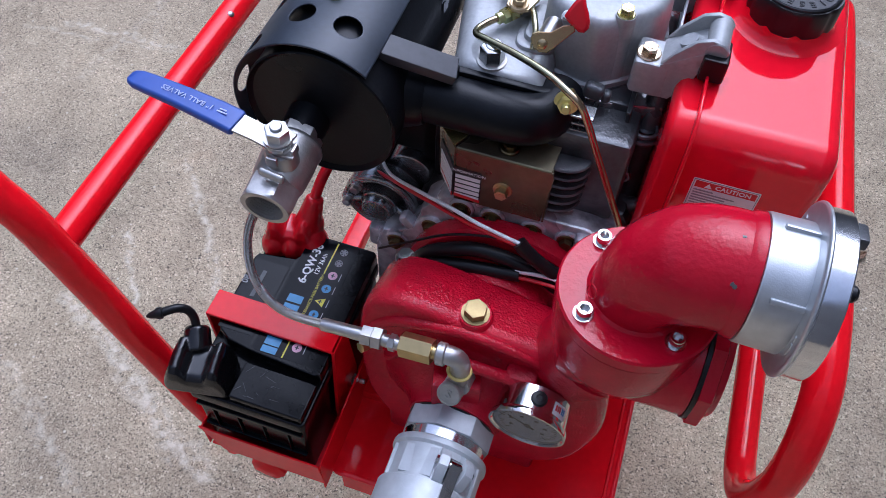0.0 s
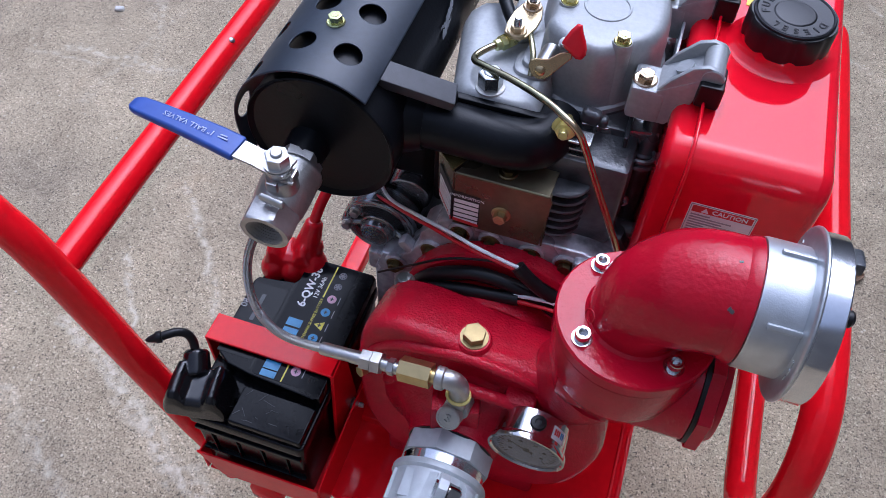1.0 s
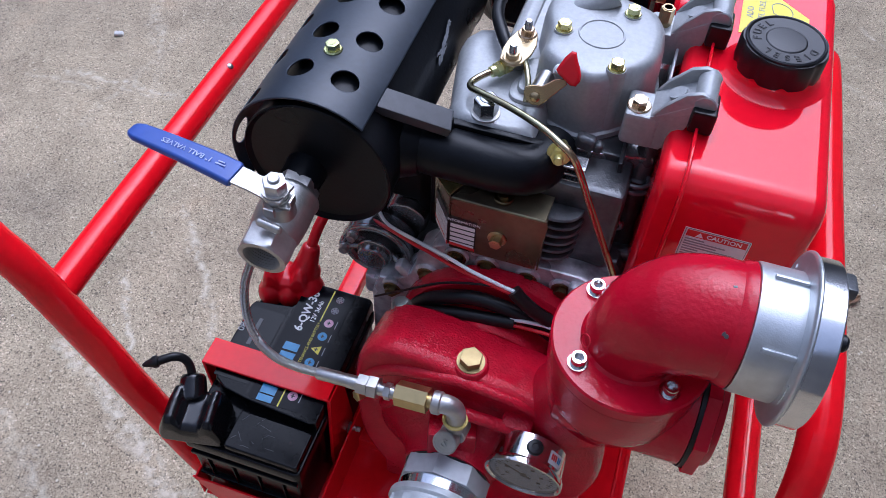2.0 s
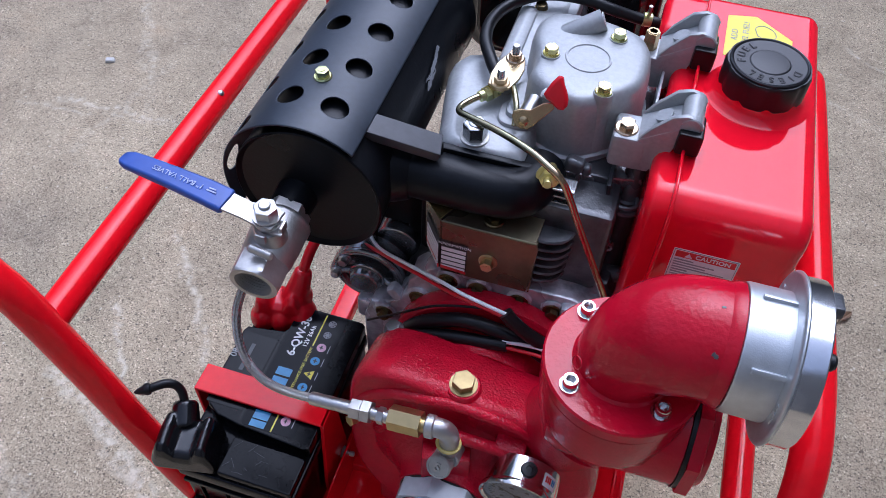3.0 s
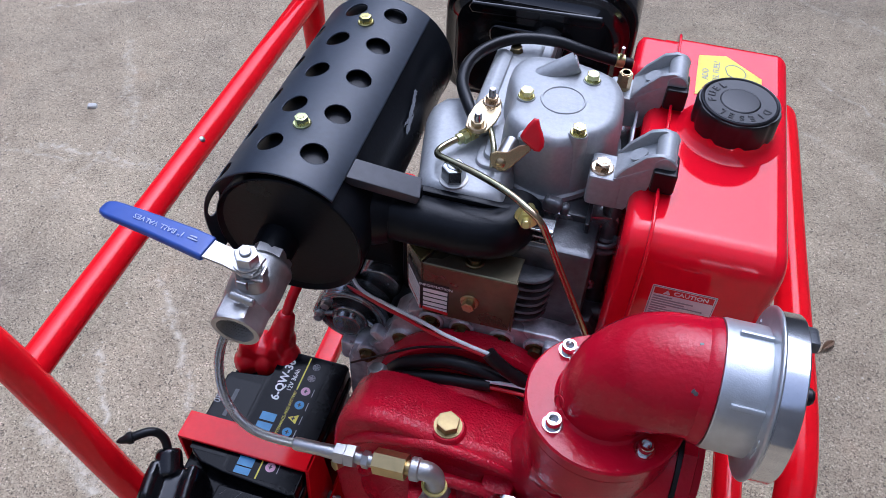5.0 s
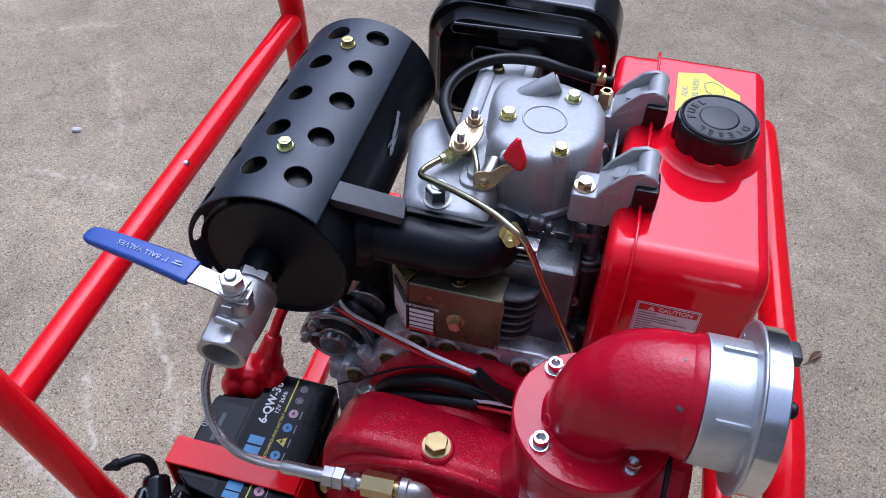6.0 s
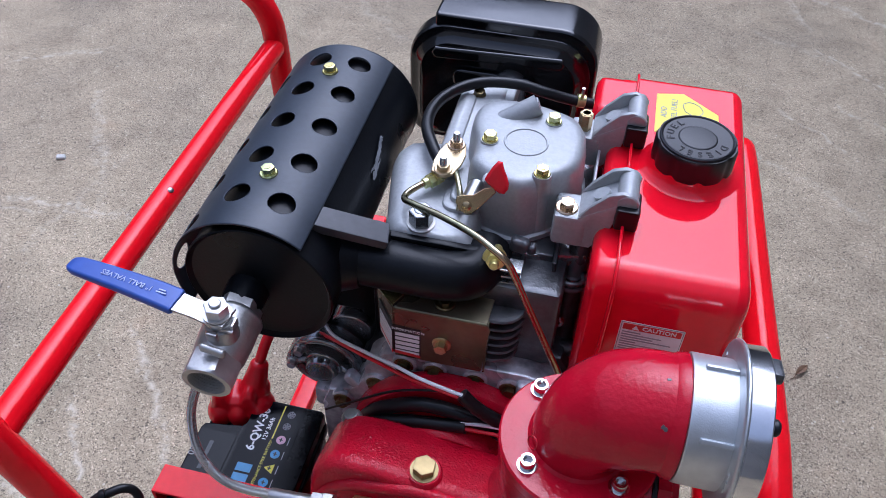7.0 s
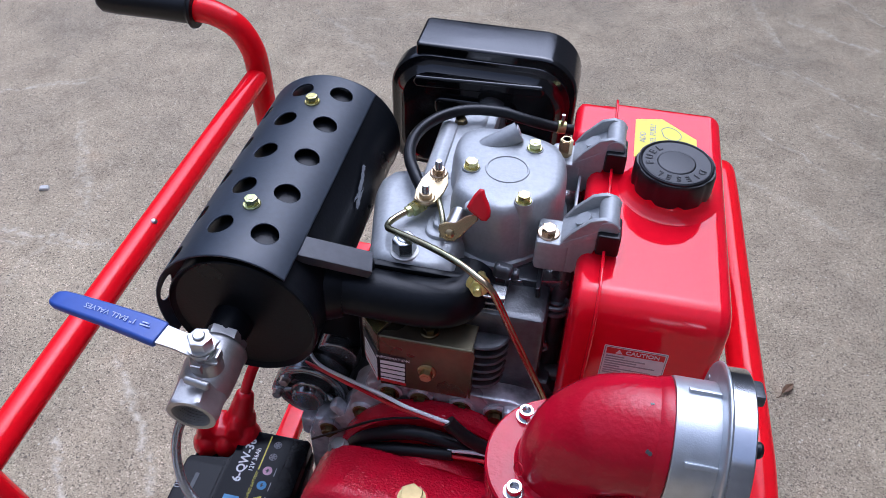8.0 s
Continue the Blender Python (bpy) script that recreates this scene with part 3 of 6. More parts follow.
for x, z in COVER_BOLTS:
    lathe(bm, [(0.0125, 0), (0.0125, 0.011), (0.011, 0.0125)], (x, 0.111, z), (0, -1, 0), 20)
block(bm, (0.040, 0.112, 0.738), (0.03, 0.016, 0.018), 0.004)
block(bm, (-0.03, 0.112, 0.738), (0.022, 0.012, 0.02), 0.004)
block(bm, (0.080, 0.108, 0.752), (0.034, 0.03, 0.03), 0.005)
block(bm, (-0.092, 0.11, 0.69), (0.012, 0.014, 0.05), 0.004, turn=(0, -38, 0))
part("crankcase_cover", bm, CAST_RAW, engine, "raw cast aluminium cover flange")
for x, z in COVER_BOLTS:
    bolt(engine, (x, 0.099, z), (0, -1, 0.02), 0.0112, 0.0060, 0.0098, mat=ZINC_DARK, name="cover_bolt")
# finned cylinder
bm = fresh()
block(bm, (0.030, 0.215, 0.815), (0.120, 0.185, 0.10), 0.008)
part("cylinder", bm, CAST_DARK, engine)
for k in range(6):
    z = 0.783 + 0.0108 * k
    bm = fresh()
    w = 0.064 - 0.0012 * abs(k - 4)
    slab(bm, rounded(0.028 - 0.072, 0.103, 0.028 + w * 0.52, 0.325, 0.022), (0, 0, z), (1, 0, 0), (0, 1, 0), 0.0032, 0.0012, 1)
    part("fin", bm, CAST_DARK, engine)
# pushrod side of the block, right of the fins
bm = fresh()
block(bm, (0.081, 0.245, 0.800), (0.062, 0.12, 0.14), 0.006)
block(bm, (0.065, 0.176, 0.855), (0.030, 0.026, 0.034), 0.003)
block(bm, (0.0655, 0.1565, 0.8385), (0.031, 0.016, 0.004), 0.0012)
block(bm, (0.0655, 0.1515, 0.8345), (0.031, 0.004, 0.010), 0.0012)
block(bm, (0.0640, 0.178, 0.790), (0.030, 0.020, 0.090), 0.006)
block(bm, (0.0500, 0.162, 0.853), (0.004, 0.026, 0.032), 0.0012)
block(bm, (0.0795, 0.166, 0.848), (0.004, 0.030, 0.056), 0.0012, turn=(0, -4, 0))
block(bm, (0.0450, 0.158, 0.8845), (0.017, 0.012, 0.014), 0.004, 3, turn=(0, 12, 0))
block(bm, (0.0560, 0.160, 0.8800), (0.008, 0.010, 0.010), 0.003, 3)
ring(bm, (0.0945, 0.162, 0.845), (0, 0.1, 1), 0.0115, 0.0030, 28, 8)
ring(bm, (0.0945, 0.162, 0.852), (0, 0.1, 1), 0.0110, 0.0022, 28, 8)
rod(bm, (0.0960, 0.172, 0.76), (0.0955, 0.170, 0.850), 0.0105, 24, 0.002)
rod(bm, (0.0955, 0.172, 0.845), (0.0985, 0.186, 0.880), 0.0100, 24, 0.002)
rod(bm, (0.0900, 0.156, 0.755), (0.1160, 0.156, 0.762), 0.0085, 24, 0.002)
part("pushrod_housing", bm, CAST_DARK, engine)
bm = fresh()
sweep(bm, [(0.0840, 0.152, 0.845), (0.0850, 0.151, 0.825), (0.0860, 0.1505, 0.800), (0.0850, 0.151, 0.762)], 0.0020, 10, squash=2.2)
part("stay_rod", bm, CAST_MID, engine)
bm = fresh()
lathe(bm, [(0.0024, 0), (0.0056, 0.0), (0.0056, 0.0030), (0.0046, 0.0038), (0.0024, 0.0038), (0.0024, 0.001), (0, 0.001)], (0.0900, 0.1510, 0.803), (0, -1, 0.1), 22)
part("eyelet", bm, CAST_MID, engine)
# small slotted bracket and studs beside the exhaust flange
bm = fresh()
slab(bm, rounded(0.029, 0.842, 0.060, 0.847, 0.0022), (0, 0.130, 0), (1, 0, 0), (0, 0, 1), 0.005, 0.001, 1)
slab(bm, rounded(0.029, 0.856, 0.060, 0.860, 0.0018), (0, 0.130, 0), (1, 0, 0), (0, 0, 1), 0.005, 0.001, 1)
for x in (0.031, 0.0445, 0.058):
    block(bm, (x, 0.1275, 0.851), (0.004, 0.005, 0.012), 0.001)
for k in range(3):
    block(bm, (0.0420, 0.136, 0.8640 + 0.0075 * k), (0.020, 0.016, 0.0028), 0.001)
part("slotted_bracket", bm, CAST_MID, engine)
# cylinder head
bm = fresh()
HEAD = [(-0.030, 0.160), (0.060, 0.162), (0.104, 0.172), (0.106, 0.318), (-0.030, 0.318)]
slab(bm, HEAD, (0, 0, 0.850), (1, 0, 0), (0, 1, 0), 0.021, 0.003)
part("cylinder_head", bm, CAST_MID, engine)
# rounded exhaust side of the head
bm = fresh()
PORT = [(-0.058, 0.134), (-0.070, 0.140), (-0.0765, 0.152), (-0.0790, 0.170), (-0.0835, 0.190), (-0.0885, 0.214), (-0.0930, 0.238), (-0.0920, 0.256), (-0.0840, 0.270), (-0.068, 0.276), (-0.040, 0.277), (0.008, 0.277), (0.008, 0.134)]
def head_loop(z, k):
    return [Vector((-0.030 + (x + 0.030) * k, 0.205 + (y - 0.205) * (1 - (1 - k) * (0.4 if y < 0.2 else 1.0)), z)) for x, y in PORT]
loft(bm, [head_loop(0.850, 1.0), head_loop(0.868, 1.0), head_loop(0.878, 0.985), head_loop(0.886, 0.95), head_loop(0.8915, 0.89), head_loop(0.8955, 0.80), head_loop(0.8970, 0.68)])
slab(bm, rounded(-0.030, 0.170, 0.004, 0.205, 0.012), (0, 0, 0.892), (1, 0, 0), (0, 1, 0), 0.009, 0.003)
slab(bm, rounded(-0.024, 0.178, -0.002, 0.225, 0.008), (0, 0, 0.892), (1, 0, 0), (0, 1, 0), 0.014, 0.003)
part("exhaust_port_cover", bm, ENGINE_GREY, engine)
# rocker cover
cover_bm = fresh()
def cover_loop(inset, z):
    pts = [(0.0105, 0.1790), (0.0240, 0.1735), (0.0360, 0.1715), (0.0470, 0.1755), (0.0660, 0.1900), (0.0820, 0.2060), (0.0890, 0.2260), (0.0890, 0.2560), (0.0840, 0.2750), (0.0700, 0.2910), (0.0300, 0.3030),
           (-0.006, 0.300), (-0.021, 0.284), (-0.022, 0.256), (-0.014, 0.232), (-0.012, 0.214), (-0.012, 0.198), (-0.002, 0.1860)]
    c = Vector((0.036, 0.236, 0))
    dense_loop = []
    m = len(pts)
    for i in range(m):
        a, b1, c1, d = (Vector((*pts[(i + k) % m], 0)) for k in (-1, 0, 1, 2))
        for k in range(4):
            t = k / 4
            dense_loop.append(0.5 * ((2 * b1) + (c1 - a) * t + (2 * a - 5 * b1 + 4 * c1 - d) * t * t + (3 * b1 - a - 3 * c1 + d) * t ** 3))
    return [Vector((c.x + (v.x - c.x) * (1 - inset), c.y + (v.y - c.y) * (1 - inset), z)) for v in dense_loop]
loft(cover_bm, [cover_loop(-0.07, 0.8735), cover_loop(-0.07, 0.8785), cover_loop(-0.015, 0.8795), cover_loop(0.0, 0.882), cover_loop(0.012, 0.905), cover_loop(0.03, 0.922),
                cover_loop(0.06, 0.9305), cover_loop(0.10, 0.9350), cover_loop(0.16, 0.9372), cover_loop(0.26, 0.9382), cover_loop(0.6, 0.9388)])
rocker = part("rocker_cover", cover_bm, ENGINE_GREY, engine, "light grey painted rocker cover with a raised circle")
for x, y in ((0.054, 0.191), (0.002, 0.227), (0.054, 0.268)):
    part("bolt_boss", lathe(fresh(), [(0.0100, 0), (0.0085, 0.057), (0.0080, 0.0595)], (x, y, 0.880), (0, 0, 1), 24), ENGINE_GREY, rocker)
part("raised_circle", ring(fresh(), (0.034, 0.232, 0.9386), (0, 0, 1), 0.0190, 0.0013, 48, 6), ENGINE_GREY, rocker)
part("breather_neck", sweep(fresh(), spline([(-0.012, 0.262, 0.917), (0.004, 0.267, 0.927), (0.020, 0.273, 0.937), (0.037, 0.280, 0.947)], 6), lambda t: 0.0118 - 0.0022 * t, 24), ENGINE_GREY, rocker)
bm = fresh()
lathe(bm, [(0.0070, 0), (0.0070, 0.0006), (0.0060, 0.0012), (0, 0.0012)], (0.0369, 0.2799, 0.9468), (0.92, 0.23, 0.36), 18)
part("plug", bm, CAST_RAW, rocker)
for x, y in ((0.054, 0.191), (0.002, 0.227), (0.054, 0.268)):
    bolt(rocker, (x, y, 0.9392), (0, 0, 1), 0.0102, 0.0066, 0.0074, name="cover_bolt", spin=0.2 + 9 * x)
# gasket line
part("gasket", loft(fresh(), [cover_loop(-0.085, 0.8712), cover_loop(-0.085, 0.8732)]), CAST_DARK, engine)
# large head nut
bm = fresh()
lathe(bm, [(0.0128, 0), (0.0128, 0.0014), (0.0120, 0.0020), (0.0085, 0.0022)], (-0.0415, 0.150, 0.8962), (0, -0.03, 1), 32)
washer = part("washer", bm, NICKEL, engine, "pale plated washer")
bm = fresh()
hexagon(bm, (-0.0415, 0.150, 0.8980), (0, -0.03, 1), 0.0184, 0.0150, chamfer=0.16, spin=0.35)
lathe(bm, [(0.0062, 0), (0.0062, 0.0005), (0.0050, 0.0012), (0, 0.0014)], (-0.0415, 0.1496, 0.9128), (0, -0.03, 1), 20)
part("head_nut", bm, NUT_STEEL, engine, "dark steel hexagon nut")
# injector clamp with its two studs
bm = fresh()
CQ = Vector((0.10, 0.99, 0)).normalized()
CP = Vector((0.99, -0.10, 0)).normalized()
slab(bm, [(-0.0100, -0.0230), (-0.0035, -0.0270), (0.0040, -0.0265), (0.0095, -0.0215), (0.0128, -0.0060), (0.0128, 0.0080), (0.0085, 0.0230), (0.0020, 0.0262), (-0.0050, 0.0255), (-0.0100, 0.0190), (-0.0128, 0.0060), (-0.0128, -0.0090)],
     (-0.0325, 0.2210, 0.9130), CP, CQ, 0.0036, 0.0012)
clamp = part("injector_clamp", bm, ZINC_GOLD, engine, "gold plated diamond clamp")
rod(bm := fresh(), (-0.034, 0.222, 0.885), (-0.034, 0.222, 0.9135), 0.0105, 20)
part("injector_body", bm, STEEL, engine)
for x, y, coppery in ((-0.0305, 0.2395, ZINC_COPPER), (-0.0345, 0.2020, ZINC_GOLD)):
    nut = bolt(clamp, (x, y, 0.9166), (0, 0, 1), 0.0102, 0.0058, 0.0085, mat=coppery, name="nut")
    bm = fresh()
    for k in range(6):
        z = 0.9215 + 0.0014 * k
        lathe(bm, [(0.0030, 0.0), (0.0034, 0.0007), (0.0030, 0.0014)], (x, y, z), (0, 0, 1), 16)
    lathe(bm, [(0.0030, 0), (0.0026, 0.001)], (x, y, 0.9299), (0, 0, 1), 16)
    part("stud", bm, CHROME, nut, "bright threaded stud")
# union and high pressure pipe
bm = fresh()
hexagon(bm, (-0.0375, 0.2030, 0.9085), (-0.62, -0.78, -0.10), 0.0125, 0.0075, spin=0.4)
hexagon(bm, (-0.0425, 0.1968, 0.9075), (-0.62, -0.78, -0.10), 0.0112, 0.0055, spin=0.1)
rod(bm, (-0.034, 0.206, 0.909), (-0.049, 0.1895, 0.907), 0.0050)
part("union_nut", bm, ZINC, engine)
PIPE = [(-0.044, 0.195, 0.9075), (-0.0535, 0.185, 0.907), (-0.0605, 0.173, 0.907), (-0.0595, 0.163, 0.909), (-0.050, 0.155, 0.913), (-0.02, 0.137, 0.921), (0.010, 0.118, 0.926), (0.030, 0.104, 0.926),
        (0.041, 0.099, 0.921), (0.050, 0.097, 0.906), (0.063, 0.097, 0.875), (0.083, 0.098, 0.828), (0.097, 0.100, 0.793), (0.103, 0.105, 0.765)]
part("fuel_pipe", sweep(fresh(), spline(PIPE, 8), 0.0030, 14), ZINC_PIPE, engine, "olive passivated steel fuel pipe")
part("thin_pipe", sweep(fresh(), spline([(-0.026, 0.213, 0.912), (-0.020, 0.196, 0.915), (-0.014, 0.180, 0.912), (-0.012, 0.168, 0.902)], 8), 0.0026, 10), ZINC_PIPE, engine)
# decompression lever
bm = fresh()
rod(bm, (0.000, 0.182, 0.922), (-0.002, 0.157, 0.9235), 0.0075, 24, 0.0008)
part("lever_pivot", bm, STEEL, engine)
LU, LV = Vector((1, 0, 0)), Vector((0, 0.50, 0.866))
LO = Vector((-0.0025, 0.153, 0.9235))
bm = fresh()
arm = [(-0.0100, 0.0020), (-0.0098, 0.0062), (-0.0055, 0.0088), (0.0040, 0.0102), (0.0126, 0.0174), (0.0212, 0.0200), (0.0225, 0.0150), (0.0191, 0.0110), (0.0111, 0.0010), (0.0050, -0.0062), (-0.0013, -0.0068), (-0.0067, -0.0040)]
slab(bm, arm, LO, LU, LV, 0.0020, 0.0006, 1)
lathe(bm, [(0.0042, 0), (0.0042, 0.0015), (0.0026, 0.0025), (0, 0.0025)], LO + LU.cross(LV) * 0.002, LU.cross(LV), 18)
lever = part("decompression_lever", bm, ZINC_BRONZE, engine, "yellow plated lever with a red cap")
bm = fresh()
cap = [(0.0203, 0.0417), (0.0242, 0.0414), (0.0265, 0.0356), (0.0297, 0.0304), (0.0320, 0.0246), (0.0323, 0.0198), (0.0297, 0.0155), (0.0253, 0.0152), (0.0205, 0.0182), (0.0137, 0.0222), (0.0115, 0.0250), (0.0132, 0.0295), (0.0164, 0.0363)]
slab(bm, cap, LO - LU.cross(LV) * 0.0035, LU, LV, 0.0085, 0.0036, 4)
part("lever_cap", bm, RED_VINYL, lever, "red plastic finger cap")
bolt(engine, (0.009, 0.181, 0.932), (0, -0.5, 0.86), 0.0065, 0.004, mat=STEEL, name="stop_bolt")
# tall hexagon spacer
bm = fresh()
hexagon(bm, (0.082, 0.294, 0.905), (0, 0, 1), 0.0112, 0.031, chamfer=0.06)
lathe(bm, [(0.0050, 0.0), (0.0050, 0.0006), (0.0036, 0.0006), (0.0036, -0.004), (0, -0.004)], (0.082, 0.294, 0.9360), (0, 0, 1), 18)
part("hex_spacer", bm, ZINC_BRONZE, engine)
# tank brackets
for y, y1 in ((0.178, 0.206), (0.292, 0.318)):
    bm = fresh()
    side = [(0.092, 0.886), (0.104, 0.886), (0.116, 0.905), (0.123, 0.928), (0.132, 0.931), (0.1365, 0.936), (0.137, 0.944), (0.132, 0.950), (0.123, 0.952), (0.112, 0.948), (0.098, 0.932), (0.090, 0.9185)]
    slab(bm, side, (0, y - 0.0065, 0), (1, 0, 0), (0, 0, 1), 0.005, 0.0015)
    slab(bm, side, (0, y + 0.026, 0), (1, 0, 0), (0, 0, 1), 0.005, 0.0015)
    block(bm, (0.0840, y + 0.004, 0.9020), (0.029, 0.034, 0.033), 0.004)
    slab(bm, [(0.092, 0.912), (0.120, 0.932), (0.131, 0.934), (0.131, 0.939), (0.118, 0.938), (0.090, 0.919)], (0, y + 0.022, 0), (1, 0, 0), (0, 0, 1), 0.034, 0.001)
    rod(bm, (0.1275, y - 0.012, 0.942), (0.1275, y + 0.026, 0.942), 0.0088, 24, 0.001)
    lathe(bm, [(0.0075, 0), (0.0075, 0.004)], (0.108, y + 0.008, 0.931), (-0.5, 0, 0.85), 18)
    br = part("tank_bracket", bm, ENGINE_GREY, engine, "grey cast bracket holding the fuel tank")
    if y < 0.2:
        bolt(br, (0.0795, y, 0.9185), (0, 0, 1), 0.0115, 0.0065, 0.010, mat=ZINC_COPPER, name="bolt", spin=0.5)
    bm = fresh()
    block(bm, (0.1292, y - 0.004, 0.9290), (0.0195, 0.028, 0.022), 0.0025)
    part("rubber_pad", bm, RUBBER, br, "black rubber pad")
# heat shield plate with the data label
bm = fresh()
z0, z1 = 0.776, 0.8435
slab(bm, [(-0.052, z0), (0.029, z0), (0.034, z1 - 0.006), (0.031, z1), (-0.052, z1)], (0, 0.0965, 0), (1, 0, 0), (0, 0, 1), 0.0018, 0.0006, 1)
slab(bm, [(0, z0 + 0.004), (0.03, z0 + 0.016), (0.03, z1 + 0.001), (0, z1)], (-0.052, 0.0957, 0), (-0.68, 0.73, 0), (0, 0, 1), -0.0016, 0.0004, 1)
slab(bm, [(-0.052, 0.0), (0.031, 0.0), (0.033, 0.040), (-0.032, 0.040)], (0, 0.0950, z1 - 0.0010), (1, 0, 0), (0, 0.995, 0.10), 0.0016, 0.0004, 1)
rod(bm, (-0.0515, 0.0962, z1 - 0.0008), (0.0305, 0.0962, z1 - 0.0008), 0.0018, 12)
shield_plate = part("heat_shield", bm, ZINC_DULL, engine, "bronze zinc plated sheet with an engine data label")
bm = fresh()
slab(bm, [(-0.054, 0.0015), (-0.034, 0.040), (-0.075, 0.044), (-0.075, 0.021)], (0, 0.0950, z1 - 0.0006), (1, 0, 0), (0, 0.995, 0.10), 0.0016, 0.0004, 1)
# lighter zinc than the shield stands in for the sky mirrored here
part("flap", bm, ZINC, shield_plate, "zinc plated sheet flap, its sky reflection put into a lighter colour")
bm = fresh()
slab(bm, [(0.0955, z0), (0.14, z0 + 0.01), (0.14, z1 - 0.004), (0.0955, z1 - 0.004)], (0.0305, 0, 0), (0, 1, 0), (0, 0, 1), 0.0016)
part("side_flange", bm, ZINC_DULL, shield_plate)
bolt(shield_plate, (-0.008, 0.0946, 0.806), (0, -1, 0.05), 0.0100, 0.0075, 0.0088, mat=ZINC_BRONZE, name="bolt")
bolt(shield_plate, (-0.009, 0.108, 0.8465), (0, 0, 1), 0.010, 0.004, 0.009, mat=ZINC_DARK, name="bolt")
bm = fresh()
slab(bm, [(-0.0518, 0.783), (-0.0275, 0.781), (-0.0275, 0.8195), (-0.0518, 0.8205)], (0, 0.0945, 0), (1, 0, 0), (0, 0, 1), 0.0004)
slab(bm, [(0, 0.783), (0.0245, 0.796), (0.0245, 0.831), (0, 0.8205)], (-0.0525, 0.0952, 0), (-0.68, 0.73, 0), (0, 0, 1), -0.0004 - 0.0016)
data_label = part("data_label", bm, INK, shield_plate, "black and white printed label with a red band")
for k in range(5):
    z = 0.8115 - k * 0.0062
    bm = slab(fresh(), [(-0.0512, z - 0.0042), (-0.0285, z - 0.0046), (-0.0285, z - 0.0002), (-0.0512, z)], (0, 0.0940, 0), (1, 0, 0), (0, 0, 1), 0.0003)
    part("white_field", bm, WHITE, data_label)
    bm = slab(fresh(), [(0.001, z - 0.0042), (0.0235, z + 0.0035), (0.0235, z + 0.0085), (0.001, z)], (-0.0531, 0.0936, 0), (-0.68, 0.73, 0), (0, 0, 1), -0.0012)
    part("white_field", bm, WHITE, data_label)
bm = fresh()
slab(bm, [(-0.0518, 0.7815), (-0.0275, 0.7800), (-0.0275, 0.7835), (-0.0518, 0.7855)], (0, 0.0939, 0), (1, 0, 0), (0, 0, 1), 0.0004)
slab(bm, [(0, 0.7815), (0.0245, 0.795), (0.0245, 0.799), (0, 0.7855)], (-0.0531, 0.0936, 0), (-0.68, 0.73, 0), (0, 0, 1), -0.0012)
part("red_band", bm, INK_RED, data_label)
part("heading", lettering("INFORMATION", 0.0046, (-0.0395, 0.0940, 0.8158), (1, 0, -0.02), (0, 0, 1), 0.0002), WHITE, data_label)
# bare strip of sheet between the head and the tank
bm = fresh()
slab(bm, [(0.225, 0.860), (0.312, 0.860), (0.306, 0.908), (0.235, 0.902)], (0.0985, 0, 0), (0, 1, 0), (0, 0, 1), 0.0025, 0.0006, 1)
part("cowl_strip", bm, ALU_CAST, engine, "pale bare sheet strip beside the tank")
# intake elbow to the air cleaner
bm = fresh()
block(bm, (-0.025, 0.318, 0.872), (0.054, 0.13, 0.052), 0.012, 3)
block(bm, (-0.008, 0.372, 0.868), (0.03, 0.05, 0.056), 0.006)
block(bm, (-0.040, 0.300, 0.885), (0.020, 0.10, 0.036), 0.008)
part("intake_elbow", bm, ENGINE_GREY, engine)
bolt(engine, (-0.030, 0.352, 0.8975), (0, -0.2, 1), 0.010, 0.006, mat=ZINC_DARK, name="intake_bolt")
# starter motor
starter = thing("starter_motor", (-0.137, 0.14, 0.66), "dark grey starter motor with a cast end cap beside the engine", "motor")
bm = fresh()
lathe(bm, [(0.033, 0), (0.0385, 0.003), (0.0385, 0.13)], (-0.137, 0.142, 0.699), (0, 1, 0), 40)
part("motor_body", bm, BLACK_GLOSS, starter)
SX, SZC = -0.1375, 0.699


bm = fresh()
lathe(bm, [(0.0, -0.0155), (0.0128, -0.0155), (0.0150, -0.0150), (0.0166, -0.0125), (0.0172, -0.006), (0.0178, 0.0010), (0.0188, 0.0100), (0.0268, 0.0110), (0.0282, -0.0010), (0.0310, -0.0035), (0.0340, -0.0020),
           (0.0372, 0.0030), (0.0382, 0.008), (0.0382, 0.020)], (SX, 0.126, SZC), (0, 1, 0), 60)
CAP_BOLTS = ((143, 0.0300), (189, 0.0345), (340, 0.0330), (292, 0.0315))
for a, r in CAP_BOLTS:
    x, z = SX + r * math.cos(radians(a)), SZC + r * math.sin(radians(a))
    lathe(bm, [(0.0062, 0), (0.0078, 0.0015), (0.0085, 0.006), (0.0090, 0.024)], (x, 0.1205, z), (0, 1, 0), 22)
    rod(bm, (SX + 0.5 * (x - SX), 0.1270, SZC + 0.5 * (z - SZC)), (x, 0.1230, z), 0.0042, 14, 0.001)
ring(bm, (SX, 0.1245, SZC), (0, 1, 0), 0.0352, 0.0032, 48, 10)
ring(bm, (SX, 0.1200, SZC), (0, 1, 0), 0.0178, 0.0016, 40, 8)
cap_part = part("end_cap", bm, CAST_MID, starter, "dark cast end cap")
part("centre_ring", ring(fresh(), (SX, 0.1112, SZC), (0, 1, 0), 0.0128, 0.0011, 36, 6), CAST_MID, cap_part)
for a, r in CAP_BOLTS[:3]:
    x, z = SX + r * math.cos(radians(a)), SZC + r * math.sin(radians(a))
    bolt(cap_part, (x, 0.1205, z), (0, -1, 0), 0.0085, 0.0055, mat=STEEL, name="bolt")
bm = fresh()
